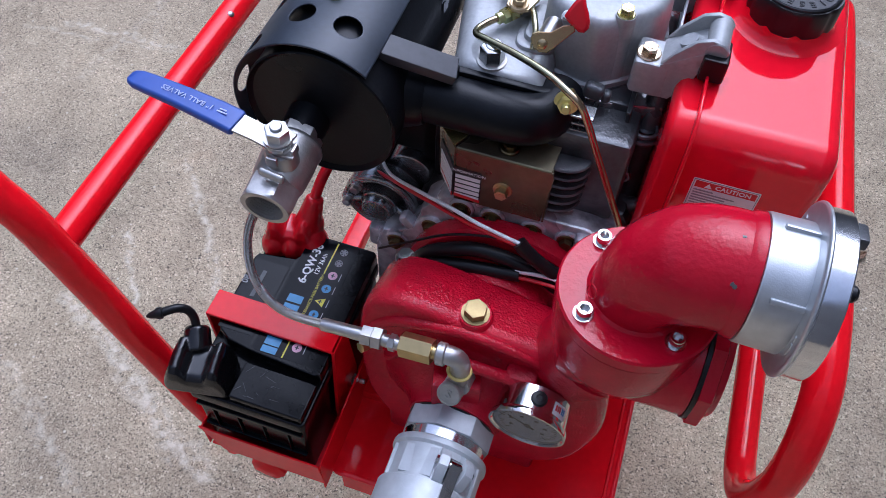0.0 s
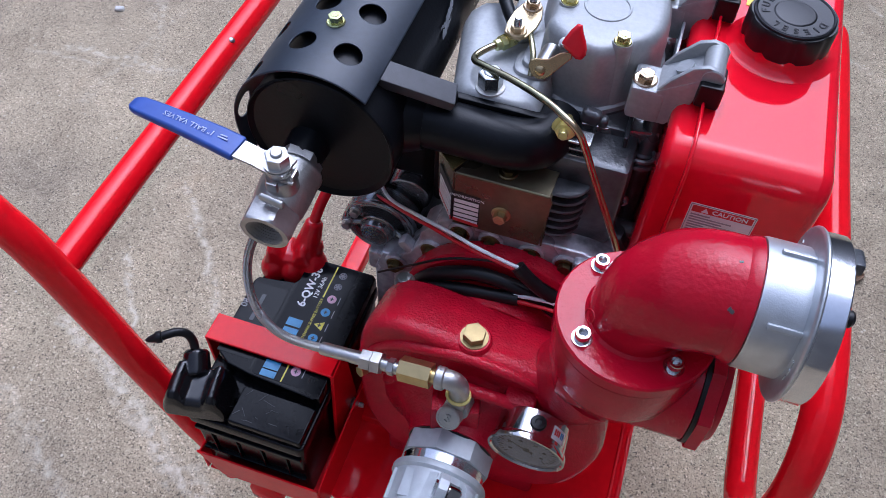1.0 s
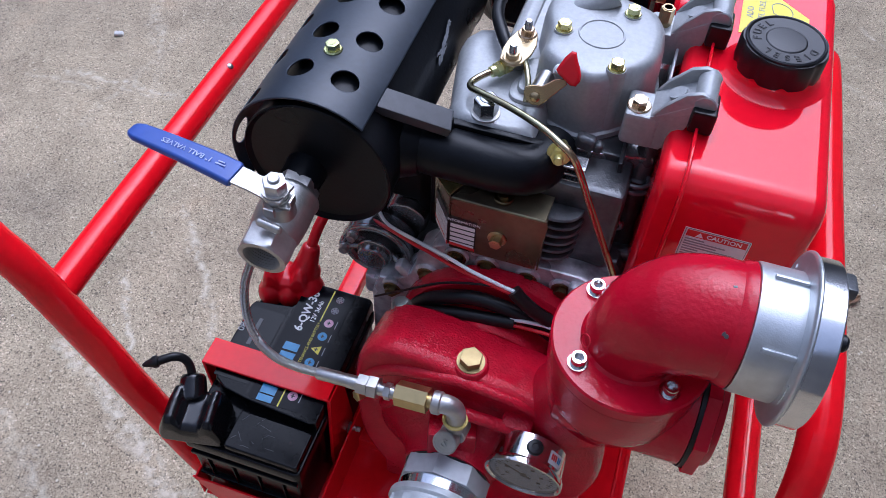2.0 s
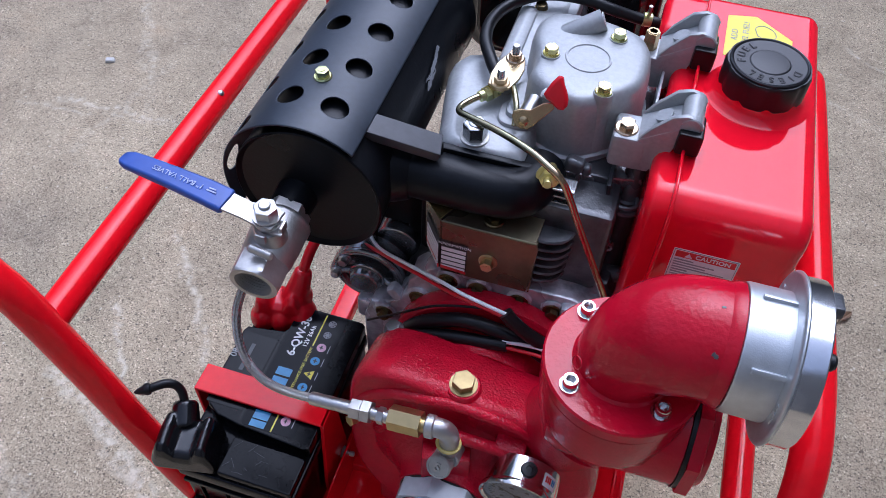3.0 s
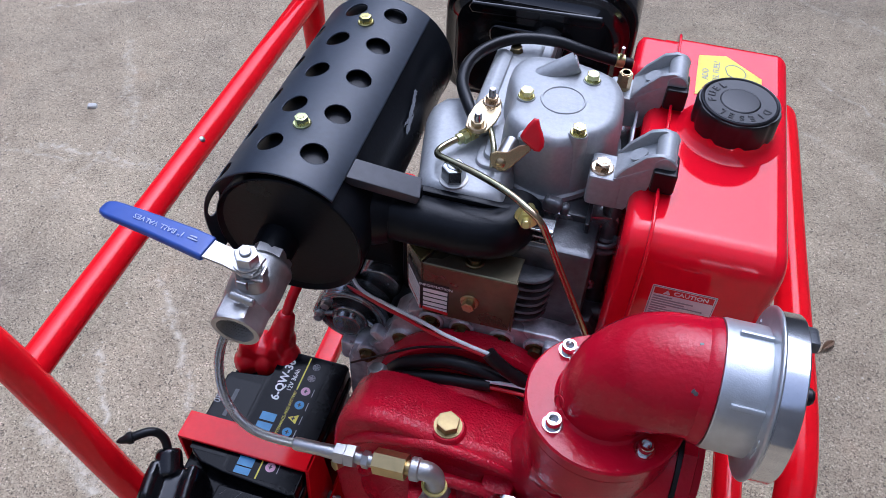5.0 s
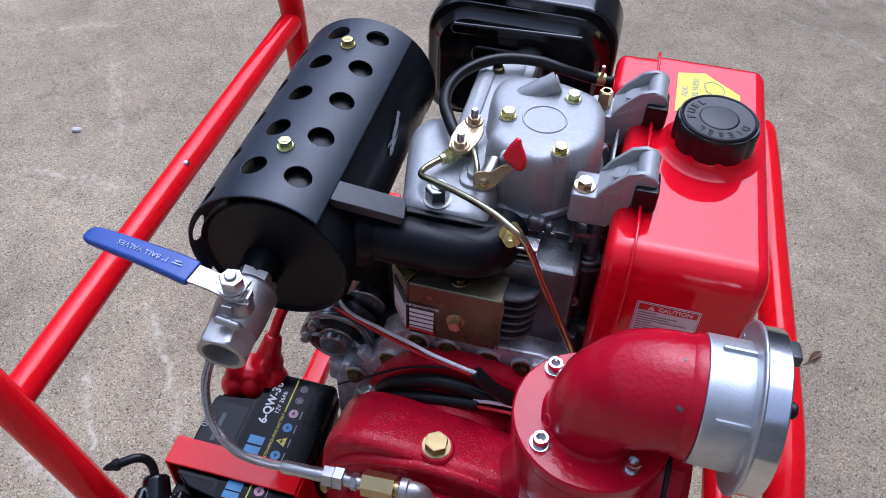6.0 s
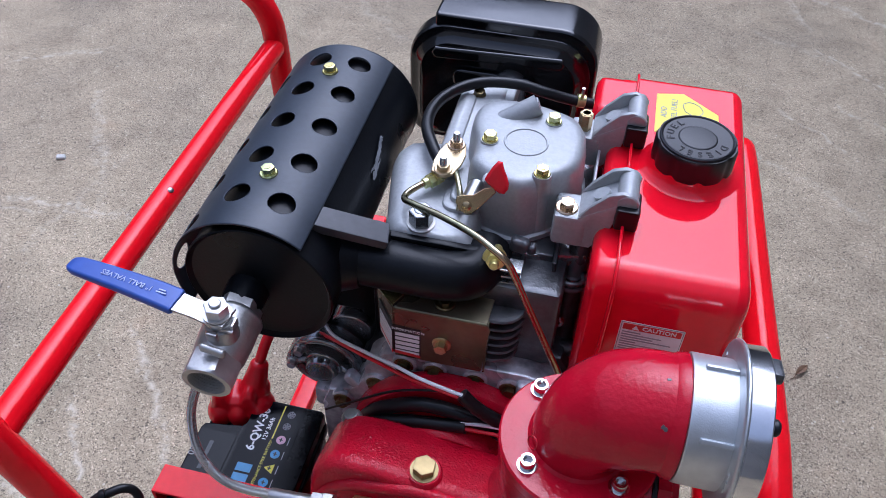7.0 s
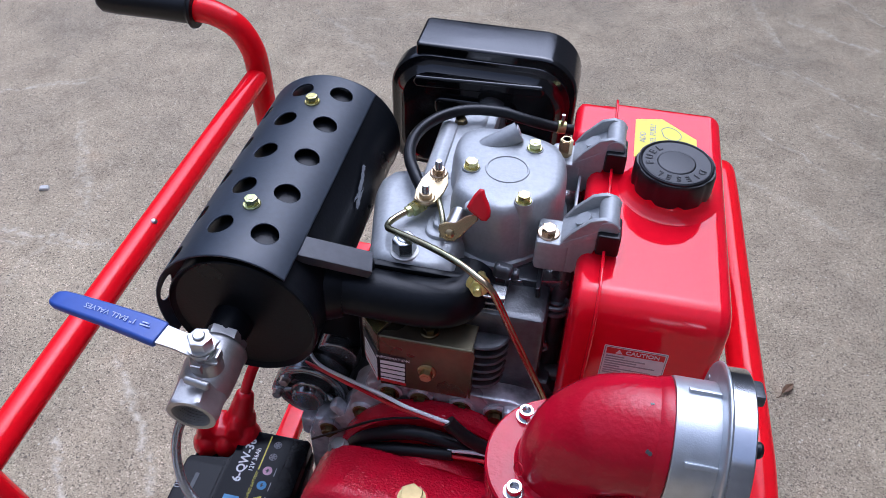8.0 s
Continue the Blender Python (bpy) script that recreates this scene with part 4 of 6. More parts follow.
lathe(bm, [(0.0, 0.0), (0.0205, 0.0), (0.0225, 0.0012), (0.0230, 0.0035), (0.0230, 0.10)], (-0.1150, 0.150, 0.7265), (0.0, 1, 0.06), 40)
part("solenoid", bm, CHROME_DARK, starter, "dark bright steel solenoid")
# grey flange foot of the case beside the starter
bm = fresh()
block(bm, (-0.130, 0.120, 0.655), (0.034, 0.022, 0.03), 0.005)
part("case_lug", bm, CAST_RAW, engine)

# ---- muffler with its perforated guard ----
muffler = thing("muffler", (-0.161, 0.20, 0.807), "matt black cylindrical muffler with a perforated sheet guard", "muffler")
MX, MZ, MR = -0.161, 0.8725, 0.066
bm = fresh()
lathe(bm, [(0, 0.0685), (0.045, 0.0685), (0.0605, 0.0685), (0.0625, 0.0665), (0.0640, 0.0645), (0.0652, 0.0655), (0.0654, 0.070), (0.0648, 0.073), (0.0655, 0.334), (0.0668, 0.337), (0.0668, 0.344), (0.062, 0.347), (0, 0.347)], (MX, 0, MZ - 0.0012), (0, 1, 0), 64)
part("muffler_body", bm, BLACK_PAINT, muffler)


def guard(center, r, y0, y1, a0, a1, columns, hole_r):
    """A bent sheet with round holes; columns: (angle, first y, step, count)."""
    bm = fresh()
    deg = math.degrees(1 / r)
    na, ny = round((a1 - a0) / 1.0), round((y1 - y0) / 0.0014)
    holes = [(a / deg, first + step * k) for a, first, step, count in columns for k in range(count)]
    grid = {}
    inside = set()
    for i in range(na + 1):
        for j in range(ny + 1):
            u, v = (a0 + (a1 - a0) * i / na) / deg, y0 + (y1 - y0) * j / ny
            for hu, hv in holes:
                d = math.hypot(u - hu, v - hv)
                if d < hole_r:
                    inside.add((i, j))
                    if d > hole_r - 0.0022:
                        u, v = hu + (u - hu) * hole_r / d, hv + (v - hv) * hole_r / d
                    break
            a = radians(u * deg)
            grid[i, j] = bm.verts.new((center[0] + r * math.cos(a), min(max(v, y0), y1), center[1] + r * math.sin(a)))
    for i in range(na):
        for j in range(ny):
            four = [(i, j), (i + 1, j), (i + 1, j + 1), (i, j + 1)]
            if not all(c in inside for c in four):
                bm.faces.new([grid[c] for c in four])
    loose = [v for v in bm.verts if not v.link_faces]
    bmesh.ops.delete(bm, geom=loose, context="VERTS")
    return bm


bm = guard((-0.163, 0.870), 0.0735, 0.064, 0.336, 51.5, 208, ((75.3, 0.0985, 0.0525, 5), (107.3, 0.1025, 0.0515, 5), (139.5, 0.078, 0.0525, 5), (175, 0.080, 0.0525, 5)), 0.0114)
sheet = part("guard", bm, GUARD_PAINT, muffler, "matt black perforated guard sheet")
solid = sheet.modifiers.new("thickness", "SOLIDIFY")
solid.thickness, solid.offset = 0.0013, 0
for y in (0.128, 0.286):
    a = radians(93)
    bolt(sheet, (-0.163 + 0.0742 * math.cos(a), y, 0.870 + 0.0742 * math.sin(a)), (math.cos(a), 0, math.sin(a)), 0.0102, 0.0062, 0.0078, mat=ZINC, name="bolt", spin=0.1 + y)
    rod(bm := fresh(), (-0.1665, y, 0.930), (-0.167, y, 0.946), 0.004)
    part("spacer", bm, BLACK_PAINT, muffler)
# end nipple
bm = fresh()
lathe(bm, [(0.0225, 0.0), (0.0215, 0.003), (0.0185, 0.006), (0.0178, 0.02), (0.0175, 0.03)], (-0.1722, 0.078, 0.8635), (-0.05, -1, -0.14), 32)
part("nipple", bm, BLACK_PAINT, muffler)
# exhaust pipe, flange and stay
bm = sweep(fresh(), spline([(-0.125, 0.120, 0.872), (-0.09, 0.118, 0.872), (-0.05, 0.117, 0.872), (-0.015, 0.118, 0.871), (0.006, 0.124, 0.871), (0.016, 0.140, 0.871), (0.018, 0.158, 0.871)], 8), 0.0222, 28)
part("exhaust_pipe", bm, BLACK_PAINT, muffler)
bm = fresh()
lathe(bm, [(0.030, 0), (0.0255, 0.012), (0.0235, 0.016)], (-0.1, 0.118, 0.870), (1, 0, 0), 30)
slab(bm, [(-0.085, 0.893), (0.024, 0.893), (0.040, 0.886), (0.042, 0.860), (0.030, 0.845), (-0.04, 0.845), (-0.085, 0.86)], (0, 0.140, 0), (1, 0, 0), (0, 0, 1), 0.008, 0.002)
part("exhaust_flange", bm, BLACK_PAINT, muffler)
bolt(muffler, (0.028, 0.128, 0.893), (0.1, -0.9, 0.3), 0.0125, 0.008, 0.0105, mat=ZINC, name="flange_nut", stud=0.004)
rod(bm := fresh(), (0.028, 0.145, 0.888), (0.028, 0.127, 0.8935), 0.0042)
part("stud", bm, ZINC, muffler)
bm = fresh()
block(bm, (-0.0925, 0.1135, 0.9130), (0.064, 0.022, 0.010), 0.0012, turn=(8, 20, 15))
part("stay", bm, BLACK_SATIN, muffler, "flat dark grey steel stay")
bm = fresh()
block(bm, (-0.118, 0.130, 0.893), (0.03, 0.035, 0.02), 0.004)
block(bm, (-0.080, 0.126, 0.893), (0.035, 0.008, 0.02), 0.002)
part("weld_gusset", bm, BLACK_PAINT, muffler)
bm = fresh()
slab(bm, [(-0.105, 0.74), (-0.06, 0.74), (-0.06, 0.86), (-0.098, 0.86)], (0, 0.165, 0), (1, 0, 0), (0, 0, 1), 0.005, 0.001)
# added filler: keeps the gap beside the muffler dark, hiding the deck
block(bm, (-0.068, 0.215, 0.780), (0.044, 0.13, 0.10), 0.006)
block(bm, (-0.105, 0.163, 0.806), (0.075, 0.006, 0.112), 0.002)
part("support_plate", bm, BLACK_PAINT, muffler)
bolt(muffler, (-0.078, 0.1595, 0.845), (0, -1, 0), 0.008, 0.005, mat=STEEL, name="support_bolt")
# scratch in the paint: a few bare streaks
def on_muffler(ang, yy):
    return Vector((MX + 0.0663 * math.cos(radians(ang)), yy, MZ + 0.0663 * math.sin(radians(ang))))


scratch_rng = random.Random(5)
bm = fresh()
for a, y, c, w, width in ((19.5, 0.197, 23.5, 0.216, 1.5), (22, 0.204, 27, 0.232, 1.1), (24.5, 0.212, 29.5, 0.238, 1.2), (27.5, 0.226, 32.5, 0.246, 1.3), (25, 0.199, 26.5, 0.214, 0.6), (30.5, 0.236, 30.8, 0.247, 0.7), (21, 0.209, 23, 0.224, 0.7)):
    rows = []
    for k in range(7):
        t = k / 6
        mid, half = a + (c - a) * t + scratch_rng.uniform(-0.9, 0.9), 1.7 * width * (0.25 + 0.75 * math.sin(math.pi * min(0.97, t + 0.05))) * scratch_rng.uniform(0.6, 1.2)
        yy = y + (w - y) * t
        rows.append((bm.verts.new(on_muffler(mid - half, yy)), bm.verts.new(on_muffler(mid + half, yy))))
    for p, q in zip(rows, rows[1:]):
        bm.faces.new((p[0], p[1], q[1], q[0]))
scratch = part("scratch", bm, SCRATCH, muffler, "bare pale scratch in the black paint")
bm = fresh()
seam_path = [Vector((-0.1345, 0.108, 0.8985)) + Vector((0.0012 * k, 0.0022 * k, -0.0006 * k)) for k in range(11)]
sweep(bm, seam_path, lambda t: 0.0026 + 0.0012 * abs(math.sin(t * 21)), 10)
part("weld_bead", bm, BLACK_SATIN, muffler, "lumpy weld bead")
# ---- fuel tank ----
tank = thing("fuel_tank", (0.170, 0.25, 0.70), "glossy red enamelled steel fuel tank with a welded seam", "fuel tank")
TY0, TY1, TZ0, TZ1 = 0.107, 0.406, 0.690, 0.9155


def tank_loop(x, inset, r):
    o = rounded(TY0 + inset, TZ0 + inset, TY1 - inset, TZ1 - inset, (r, r, r * 0.45, r), 7)
    return [Vector((x, a, z)) for a, z in o]


bm = fresh()
loft(bm, [tank_loop(0.128, 0.0, 0.024), tank_loop(0.2225, 0.0, 0.024), tank_loop(0.2262, 0.0007, 0.0236), tank_loop(0.2296, 0.0024, 0.0225), tank_loop(0.2324, 0.0052, 0.020), tank_loop(0.2342, 0.0090, 0.016),
          tank_loop(0.2349, 0.0135, 0.012), tank_loop(0.2350, 0.022, 0.006)])
# neck of the filler
lathe(bm, [(0.047, 0.0), (0.0445, 0.0012), (0.0405, 0.003), (0.0375, 0.006), (0.036, 0.010), (0.035, 0.013)], (0.181, 0.262, 0.9150), (0, 0, 1), 48)
part("outer_shell", bm, TANK_RED, tank)
bm = fresh()
loft(bm, [tank_loop(0.1060, 0.020, 0.01), tank_loop(0.1070, 0.012, 0.014), tank_loop(0.1095, 0.006, 0.018), tank_loop(0.114, 0.0025, 0.022), tank_loop(0.1262, 0.0022, 0.024)])
def tail_loop(x, inset, rad):
    return [Vector((x, a, z)) for a, z in rounded(0.334 + inset, TZ0 + 0.002 + inset, TY1 - 0.002 - inset, TZ1 - 0.002 - inset, (rad, rad, rad * 0.6, rad * 0.6), 7)]
loft(bm, [tail_loop(0.0865, 0.010, 0.010), tail_loop(0.0880, 0.005, 0.016), tail_loop(0.0915, 0.001, 0.020), tail_loop(0.0960, 0.0, 0.022), tail_loop(0.1250, 0.0, 0.022)])
part("inner_shell", bm, TANK_RED, tank)
bm = fresh()
slab(bm, rounded(TY0 - 0.0095, TZ0 - 0.009, TY1 + 0.009, TZ1 + 0.009, 0.03, 7), (0.1258, 0, 0), (0, 1, 0), (0, 0, 1), 0.0026, 0.0008, 1)
part("seam", bm, TANK_RED, tank)
# cap
CX, CY = 0.181, 0.262
bm = fresh()
grip = lambda a: 1.010 - 0.032 * max(0.0, math.cos(9 * a)) ** 2
lathe(bm, [(0.0335, 0.0), (0.0352, 0.0015), (0.0358, 0.006), (0.0358, 0.024), (0.0345, 0.0275)], (CX, CY, 0.9215), (0, 0, 1), 144, grip)
lathe(bm, [(0.0334, 0.0270), (0.0330, 0.0292), (0.0318, 0.0300), (0.0308, 0.0296), (0.0302, 0.0288), (0.0172, 0.0286), (0.0165, 0.0292), (0.0155, 0.0296), (0, 0.0298)], (CX, CY, 0.9215), (0, 0, 1), 96)
cap_ob = part("cap", bm, CAP_PLASTIC, tank, "black ribbed plastic screw cap")
part("cap_lettering", lettering("DIESEL FUEL", 0.0095, (CX, CY, 0.9502), (1, 0, 0), (0, 1, 0), 0.0005, bend=(0.0238, -24, -20.5, 1), bold=0.0001), CASE_DARK, cap_ob)
# yellow label beside the cap
bm = fresh()
slab(bm, [(0.1475, 0.310), (0.1475, 0.375), (0.1740, 0.381), (0.2080, 0.352), (0.2080, 0.310)][::-1], (0, 0, TZ1 + 0.0001), (1, 0, 0), (0, 1, 0), 0.0003)
note = part("fuel_label", bm, YELLOW, tank, "yellow paper label reading add diesel fuel")
part("label_text", lettering("ADD", 0.0085, (0.1555, 0.345, TZ1 + 0.0005), (0, 1, 0), (-1, 0, 0), 0.0001), INK_GREY, note)
part("label_text", lettering("DIESEL FUEL!", 0.0082, (0.1655, 0.346, TZ1 + 0.0005), (0, 1, 0), (-1, 0, 0), 0.0001), INK_GREY, note)
part("label_drawing", sweep(fresh(), spline([(0.176, 0.350, TZ1 + 0.0005), (0.174, 0.362, TZ1 + 0.0005), (0.181, 0.367, TZ1 + 0.0005), (0.190, 0.362, TZ1 + 0.0005), (0.193, 0.352, TZ1 + 0.0005), (0.186, 0.344, TZ1 + 0.0005), (0.176, 0.350, TZ1 + 0.0005)], 5), 0.0004, 5), INK_GREY, note)
# caution label on the end of the tank
bm = fresh()
LY = TY0 - 0.0003
slab(bm, rounded(0.1400, 0.826, 0.1925, 0.8695, 0.001, 2), (0, TY0 + 0.0001, 0), (1, 0, 0), (0, 0, 1), 0.0004)
caution = part("caution_label", bm, WHITE, tank, "white warning label with a red caution band")
bm = fresh()
for u0, v0, u1, v1 in ((0.1408, 0.8265, 0.1413, 0.8688), (0.1912, 0.8265, 0.1917, 0.8688), (0.1408, 0.8683, 0.1917, 0.8688)):
    slab(bm, [(u0, v0), (u1, v0), (u1, v1), (u0, v1)], (0, LY, 0), (1, 0, 0), (0, 0, 1), 0.0003)
bars(bm, (0.1428, LY, 0.8575), (1, 0, 0), (0, 0, 1), 8, 0.044, 0.0013, 0.0031, fill=(0.35, 0.75, 0.6, 0.95, 0.3, 0.9))
part("label_print", bm, INK_GREY, caution)
bm = fresh()
slab(bm, [(0.1424, 0.8600), (0.1902, 0.8600), (0.1902, 0.8672), (0.1424, 0.8672)], (0, LY, 0), (1, 0, 0), (0, 0, 1), 0.0003)
band = part("red_band", bm, INK_RED, caution)
bm = lettering("CAUTION", 0.0062, (0.1722, LY - 0.0004, 0.8636), (1, 0, 0), (0, 0, 1), 0.0002, bold=0.0001)
slab(bm, [(0.1500, 0.8612), (0.1558, 0.8612), (0.1529, 0.8662)], (0, LY - 0.0003, 0), (1, 0, 0), (0, 0, 1), 0.0003)
part("caution_lettering", bm, WHITE, caution)

# ---- fuel hose with its clip ----
hose = thing("fuel_hose", (-0.04, 0.30, 0.90), "black rubber fuel return hose with a spring clip", "hose")
HOSE = [(-0.043, 0.223, 0.909), (-0.052, 0.236, 0.913), (-0.064, 0.262, 0.914), (-0.067, 0.292, 0.913), (-0.060, 0.322, 0.911), (-0.043, 0.347, 0.910), (-0.020, 0.360, 0.910), (0.010, 0.366, 0.908),
        (0.035, 0.368, 0.902), (0.060, 0.374, 0.894), (0.085, 0.379, 0.889), (0.104, 0.381, 0.888)]
part("hose_tube", sweep(fresh(), spline(HOSE, 8), 0.0058, 16), RUBBER, hose)
bm = fresh()
lathe(bm, [(0.0064, 0), (0.0070, 0.0005), (0.0070, 0.0085), (0.0064, 0.009)], (0.069, 0.3762, 0.8925), (0.97, 0.2, -0.12), 24)
block(bm, (0.074, 0.373, 0.901), (0.003, 0.006, 0.006), 0.0006)
part("clip", bm, ZINC, hose)
rod(bm := fresh(), (0.0745, 0.373, 0.900), (0.0745, 0.372, 0.911), 0.0018, 10)
part("clip_pin", bm, STEEL, hose)

# ---- air cleaner ----
cleaner = thing("air_cleaner", (-0.02, 0.47, 0.78), "glossy black pressed steel air cleaner housing with ridges", "air filter")


def cleaner_loop(y, inset, dz=0.0, r=0.045):
    o = rounded(-0.127 + inset, 0.772 + inset, 0.080 - inset, 0.925 - inset + dz, (0.03, 0.03, r - inset * 0.6, r - inset * 0.6), 8)
    return [Vector((x, y, z)) for x, z in o]


bm = fresh()
loft(bm, [cleaner_loop(0.458, 0.0), cleaner_loop(0.437, 0.0), cleaner_loop(0.434, 0.002), cleaner_loop(0.433, 0.006), cleaner_loop(0.432, 0.010), cleaner_loop(0.427, 0.014), cleaner_loop(0.4235, 0.016), cleaner_loop(0.4225, 0.019),
          cleaner_loop(0.4225, 0.050)])
part("front_cover", bm, BLACK_GLOSS, cleaner)
bm = fresh()
slab(bm, rounded(-0.073, 0.858, 0.020, 0.882, 0.010), (0, 0.4228, 0), (1, 0, 0), (0, 0, 1), 0.007, 0.0045, 4)
part("pressed_ridge", bm, BLACK_GLOSS, cleaner)
bm = fresh()
slab(bm, [(-0.094, 0.8915), (0.046, 0.8975), (0.050, 0.904), (0.046, 0.911), (-0.094, 0.905), (-0.098, 0.898)], (0, 0.4228, 0), (1, 0, 0), (0, 0, 1), 0.006, 0.0040, 4)
part("pressed_ridge", bm, BLACK_GLOSS, cleaner)


def back_loop(y, inset):
    o = rounded(-0.099 + inset, 0.790 + inset, 0.085 - inset, 0.9360 - inset, (0.03, 0.03, 0.045 - inset, 0.004), 8)
    return [Vector((x, y, z)) for x, z in o]


bm = fresh()
loft(bm, [back_loop(0.436, 0.003), back_loop(0.4375, 0.0012), back_loop(0.441, 0.0), back_loop(0.494, 0.0), back_loop(0.499, 0.0015), back_loop(0.501, 0.0035)])
part("rear_housing", bm, BLACK_GLOSS, cleaner)
bm = fresh()
rod(bm, (-0.008, 0.37, 0.868), (-0.008, 0.43, 0.868), 0.02, 24)
part("inlet_stub", bm, CAST_DARK, cleaner)
# ---- centrifugal pump ----
pump = thing("centrifugal_pump", (0.0, 0.0, DECK), "dark red painted cast iron centrifugal pump on a red deck", "pump")
bm = fresh()


def casing(points, y, steps=5):
    p = [Vector((x, y, z)) for x, z in points]
    m = len(p)
    out = []
    for i in range(m):
        a, b1, c, d = (p[(i + k) % m] for k in (-1, 0, 1, 2))
        for k in range(steps):
            t = k / steps
            out.append(0.5 * ((2 * b1) + (c - a) * t + (2 * a - 5 * b1 + 4 * c - d) * t * t + (3 * b1 - a - 3 * c + d) * t ** 3))
    return out


FRONT = [(-0.060, 0.500), (-0.100, 0.560), (-0.108, 0.640), (-0.106, 0.690), (-0.098, 0.732), (-0.080, 0.752), (-0.050, 0.756), (0.000, 0.748), (0.055, 0.737), (0.095, 0.726), (0.128, 0.690), (0.135, 0.610), (0.110, 0.530), (0.050, 0.495)]


def casing_at(y, shrink, drop):
    c = (0.0, 0.640)
    return casing([(c[0] + (x - c[0]) * (1 - shrink), c[1] + (z - c[1]) * (1 - shrink) - (drop if z > 0.7 else 0)) for x, z in FRONT], y)


loft(bm, [casing_at(-0.016, 0.16, 0.0), casing_at(-0.0165, 0.06, 0.0), casing_at(-0.0145, 0.025, 0.0), casing_at(-0.0095, 0.0, 0.0), casing_at(-0.002, -0.002, 0.0), casing_at(0.03, 0.01, 0.010),
          casing_at(0.046, 0.02, 0.014), casing_at(0.051, 0.05, 0.016), casing_at(0.052, 0.10, 0.018)])
# arched rib along the front rim
part("volute", bm, CAST_RED, pump)
bm = fresh()
rim = [(-0.099, 0.660), (-0.097, 0.680), (-0.089, 0.705), (-0.071, 0.724), (-0.048, 0.734), (-0.005, 0.741), (0.029, 0.737), (0.058, 0.728), (0.082, 0.709), (0.100, 0.684)]
sweep(bm, spline([(x, -0.0165, z) for x, z in rim], 6), lambda t: 0.0065 * (1 - 0.5 * abs(2 * t - 0.9)), 14)
part("rim", bm, CAST_RED, pump)
bm = fresh()
lathe(bm, [(0.084, -0.004), (0.080, 0.002), (0.070, 0.006), (0.060, 0.014), (0.050, 0.024), (0.0445, 0.030), (0.0425, 0.040)], (0.0, -0.014, 0.632), (0, -1, 0), 56)
block(bm, (-0.004, -0.030, 0.678), (0.044, 0.040, 0.034), 0.0025, turn=(-6, 0, 14))
block(bm, (0.052, -0.022, 0.700), (0.03, 0.02, 0.03), 0.006)
sweep(bm, spline([(-0.075, -0.018, 0.66), (-0.055, -0.026, 0.695), (-0.022, -0.030, 0.712), (0.02, -0.030, 0.712), (0.060, -0.026, 0.700), (0.09, -0.018, 0.668)], 6), 0.006, 12)
part("front_cover", bm, CAST_RED, pump)
# filler plug
bm = fresh()
lathe(bm, [(0.0165, 0.0), (0.0155, 0.0035), (0.0142, 0.005)], (0.0, 0.000, 0.7455), (0, 0, 1), 32)
part("plug_boss", bm, CAST_RED, pump)
bm = fresh()
lathe(bm, [(0.0125, 0), (0.0125, 0.002)], (0.0, 0.000, 0.7495), (0, 0, 1), 28)
hexagon(bm, (0.0, 0.000, 0.751), (0, 0, 1), 0.0178, 0.0085, spin=0.55, chamfer=0.08)
part("filler_plug", bm, BRASS_DULL, pump, "brass hexagon filler plug")
# outlet bend of the volute and the valve chamber
KX, KY = 0.1195, -0.006
bm = fresh()
sweep(bm, spline([(0.020, 0.022, 0.615), (0.052, 0.022, 0.640), (0.078, 0.018, 0.680), (0.097, 0.009, 0.725), (0.111, -0.001, 0.77)], 8), lambda t: 0.032 + 0.014 * t, 40)
part("outlet_bend", bm, CAST_RED, pump)
bm = fresh()
lathe(bm, [(0.0, 0.0), (0.027, 0.001), (0.041, 0.007), (0.0465, 0.018), (0.0480, 0.030), (0.0484, 0.1075)], (0.0705, KY + 0.002, 0.7935), (1, 0, 0), 56)
lathe(bm, [(0.022, -0.040), (0.034, -0.034), (0.0425, -0.022), (0.0490, -0.006), (0.0535, 0.004), (0.0565, 0.012), (0.0580, 0.03), (0.0590, 0.042), (0.0590, 0.0555), (0.0580, 0.0565)], (KX, KY, 0.789), (0, 0, 1), 64)
lathe(bm, [(0.0588, 0.0), (0.0580, 0.0012)], (KX, KY, 0.8455), (0, 0, 1), 64)
chamber = part("valve_chamber", bm, PIPE_RED, pump)
bm = fresh()
lathe(bm, [(0.0475, 0.0), (0.0496, 0.0005), (0.0496, 0.0038), (0.0475, 0.0043)], (0.1780, KY + 0.002, 0.7935), (1, 0, 0), 56)
part("o_ring", bm, RUBBER, pump, "black rubber sealing ring")
bm = fresh()
hexagon(bm, (0.1820, KY + 0.002, 0.7935), (1, 0, 0), 0.0975, 0.0105, sides=8, spin=0.39, chamfer=0.03)
lathe(bm, [(0.046, 0), (0.044, 0.004), (0.042, 0.006), (0, 0.006)], (0.1925, KY + 0.002, 0.7935), (1, 0, 0), 40)
part("chamber_cover", bm, PIPE_RED, pump)
# foot on the deck
bm = fresh()
block(bm, (0.0, 0.018, DECK + 0.032), (0.17, 0.05, 0.066), 0.006)
part("foot", bm, CAST_RED, pump)
# adapter between pump and engine
bm = fresh()
lathe(bm, [(0.088, 0), (0.098, 0.002), (0.101, 0.008), (0.101, 0.020), (0.096, 0.024)], (0.006, 0.100, 0.662), (0, -1, 0), 64)
lathe(bm, [(0.080, 0), (0.078, 0.05)], (0.004, 0.095, 0.655), (0, -1, 0), 48)
part("adapter_disc", bm, CAST_RED, pump)
bolt(pump, (-0.082, 0.049, 0.728), (-0.05, 0.0, 1), 0.0115, 0.007, 0.010, mat=STEEL, name="casing_bolt")
bm = fresh()
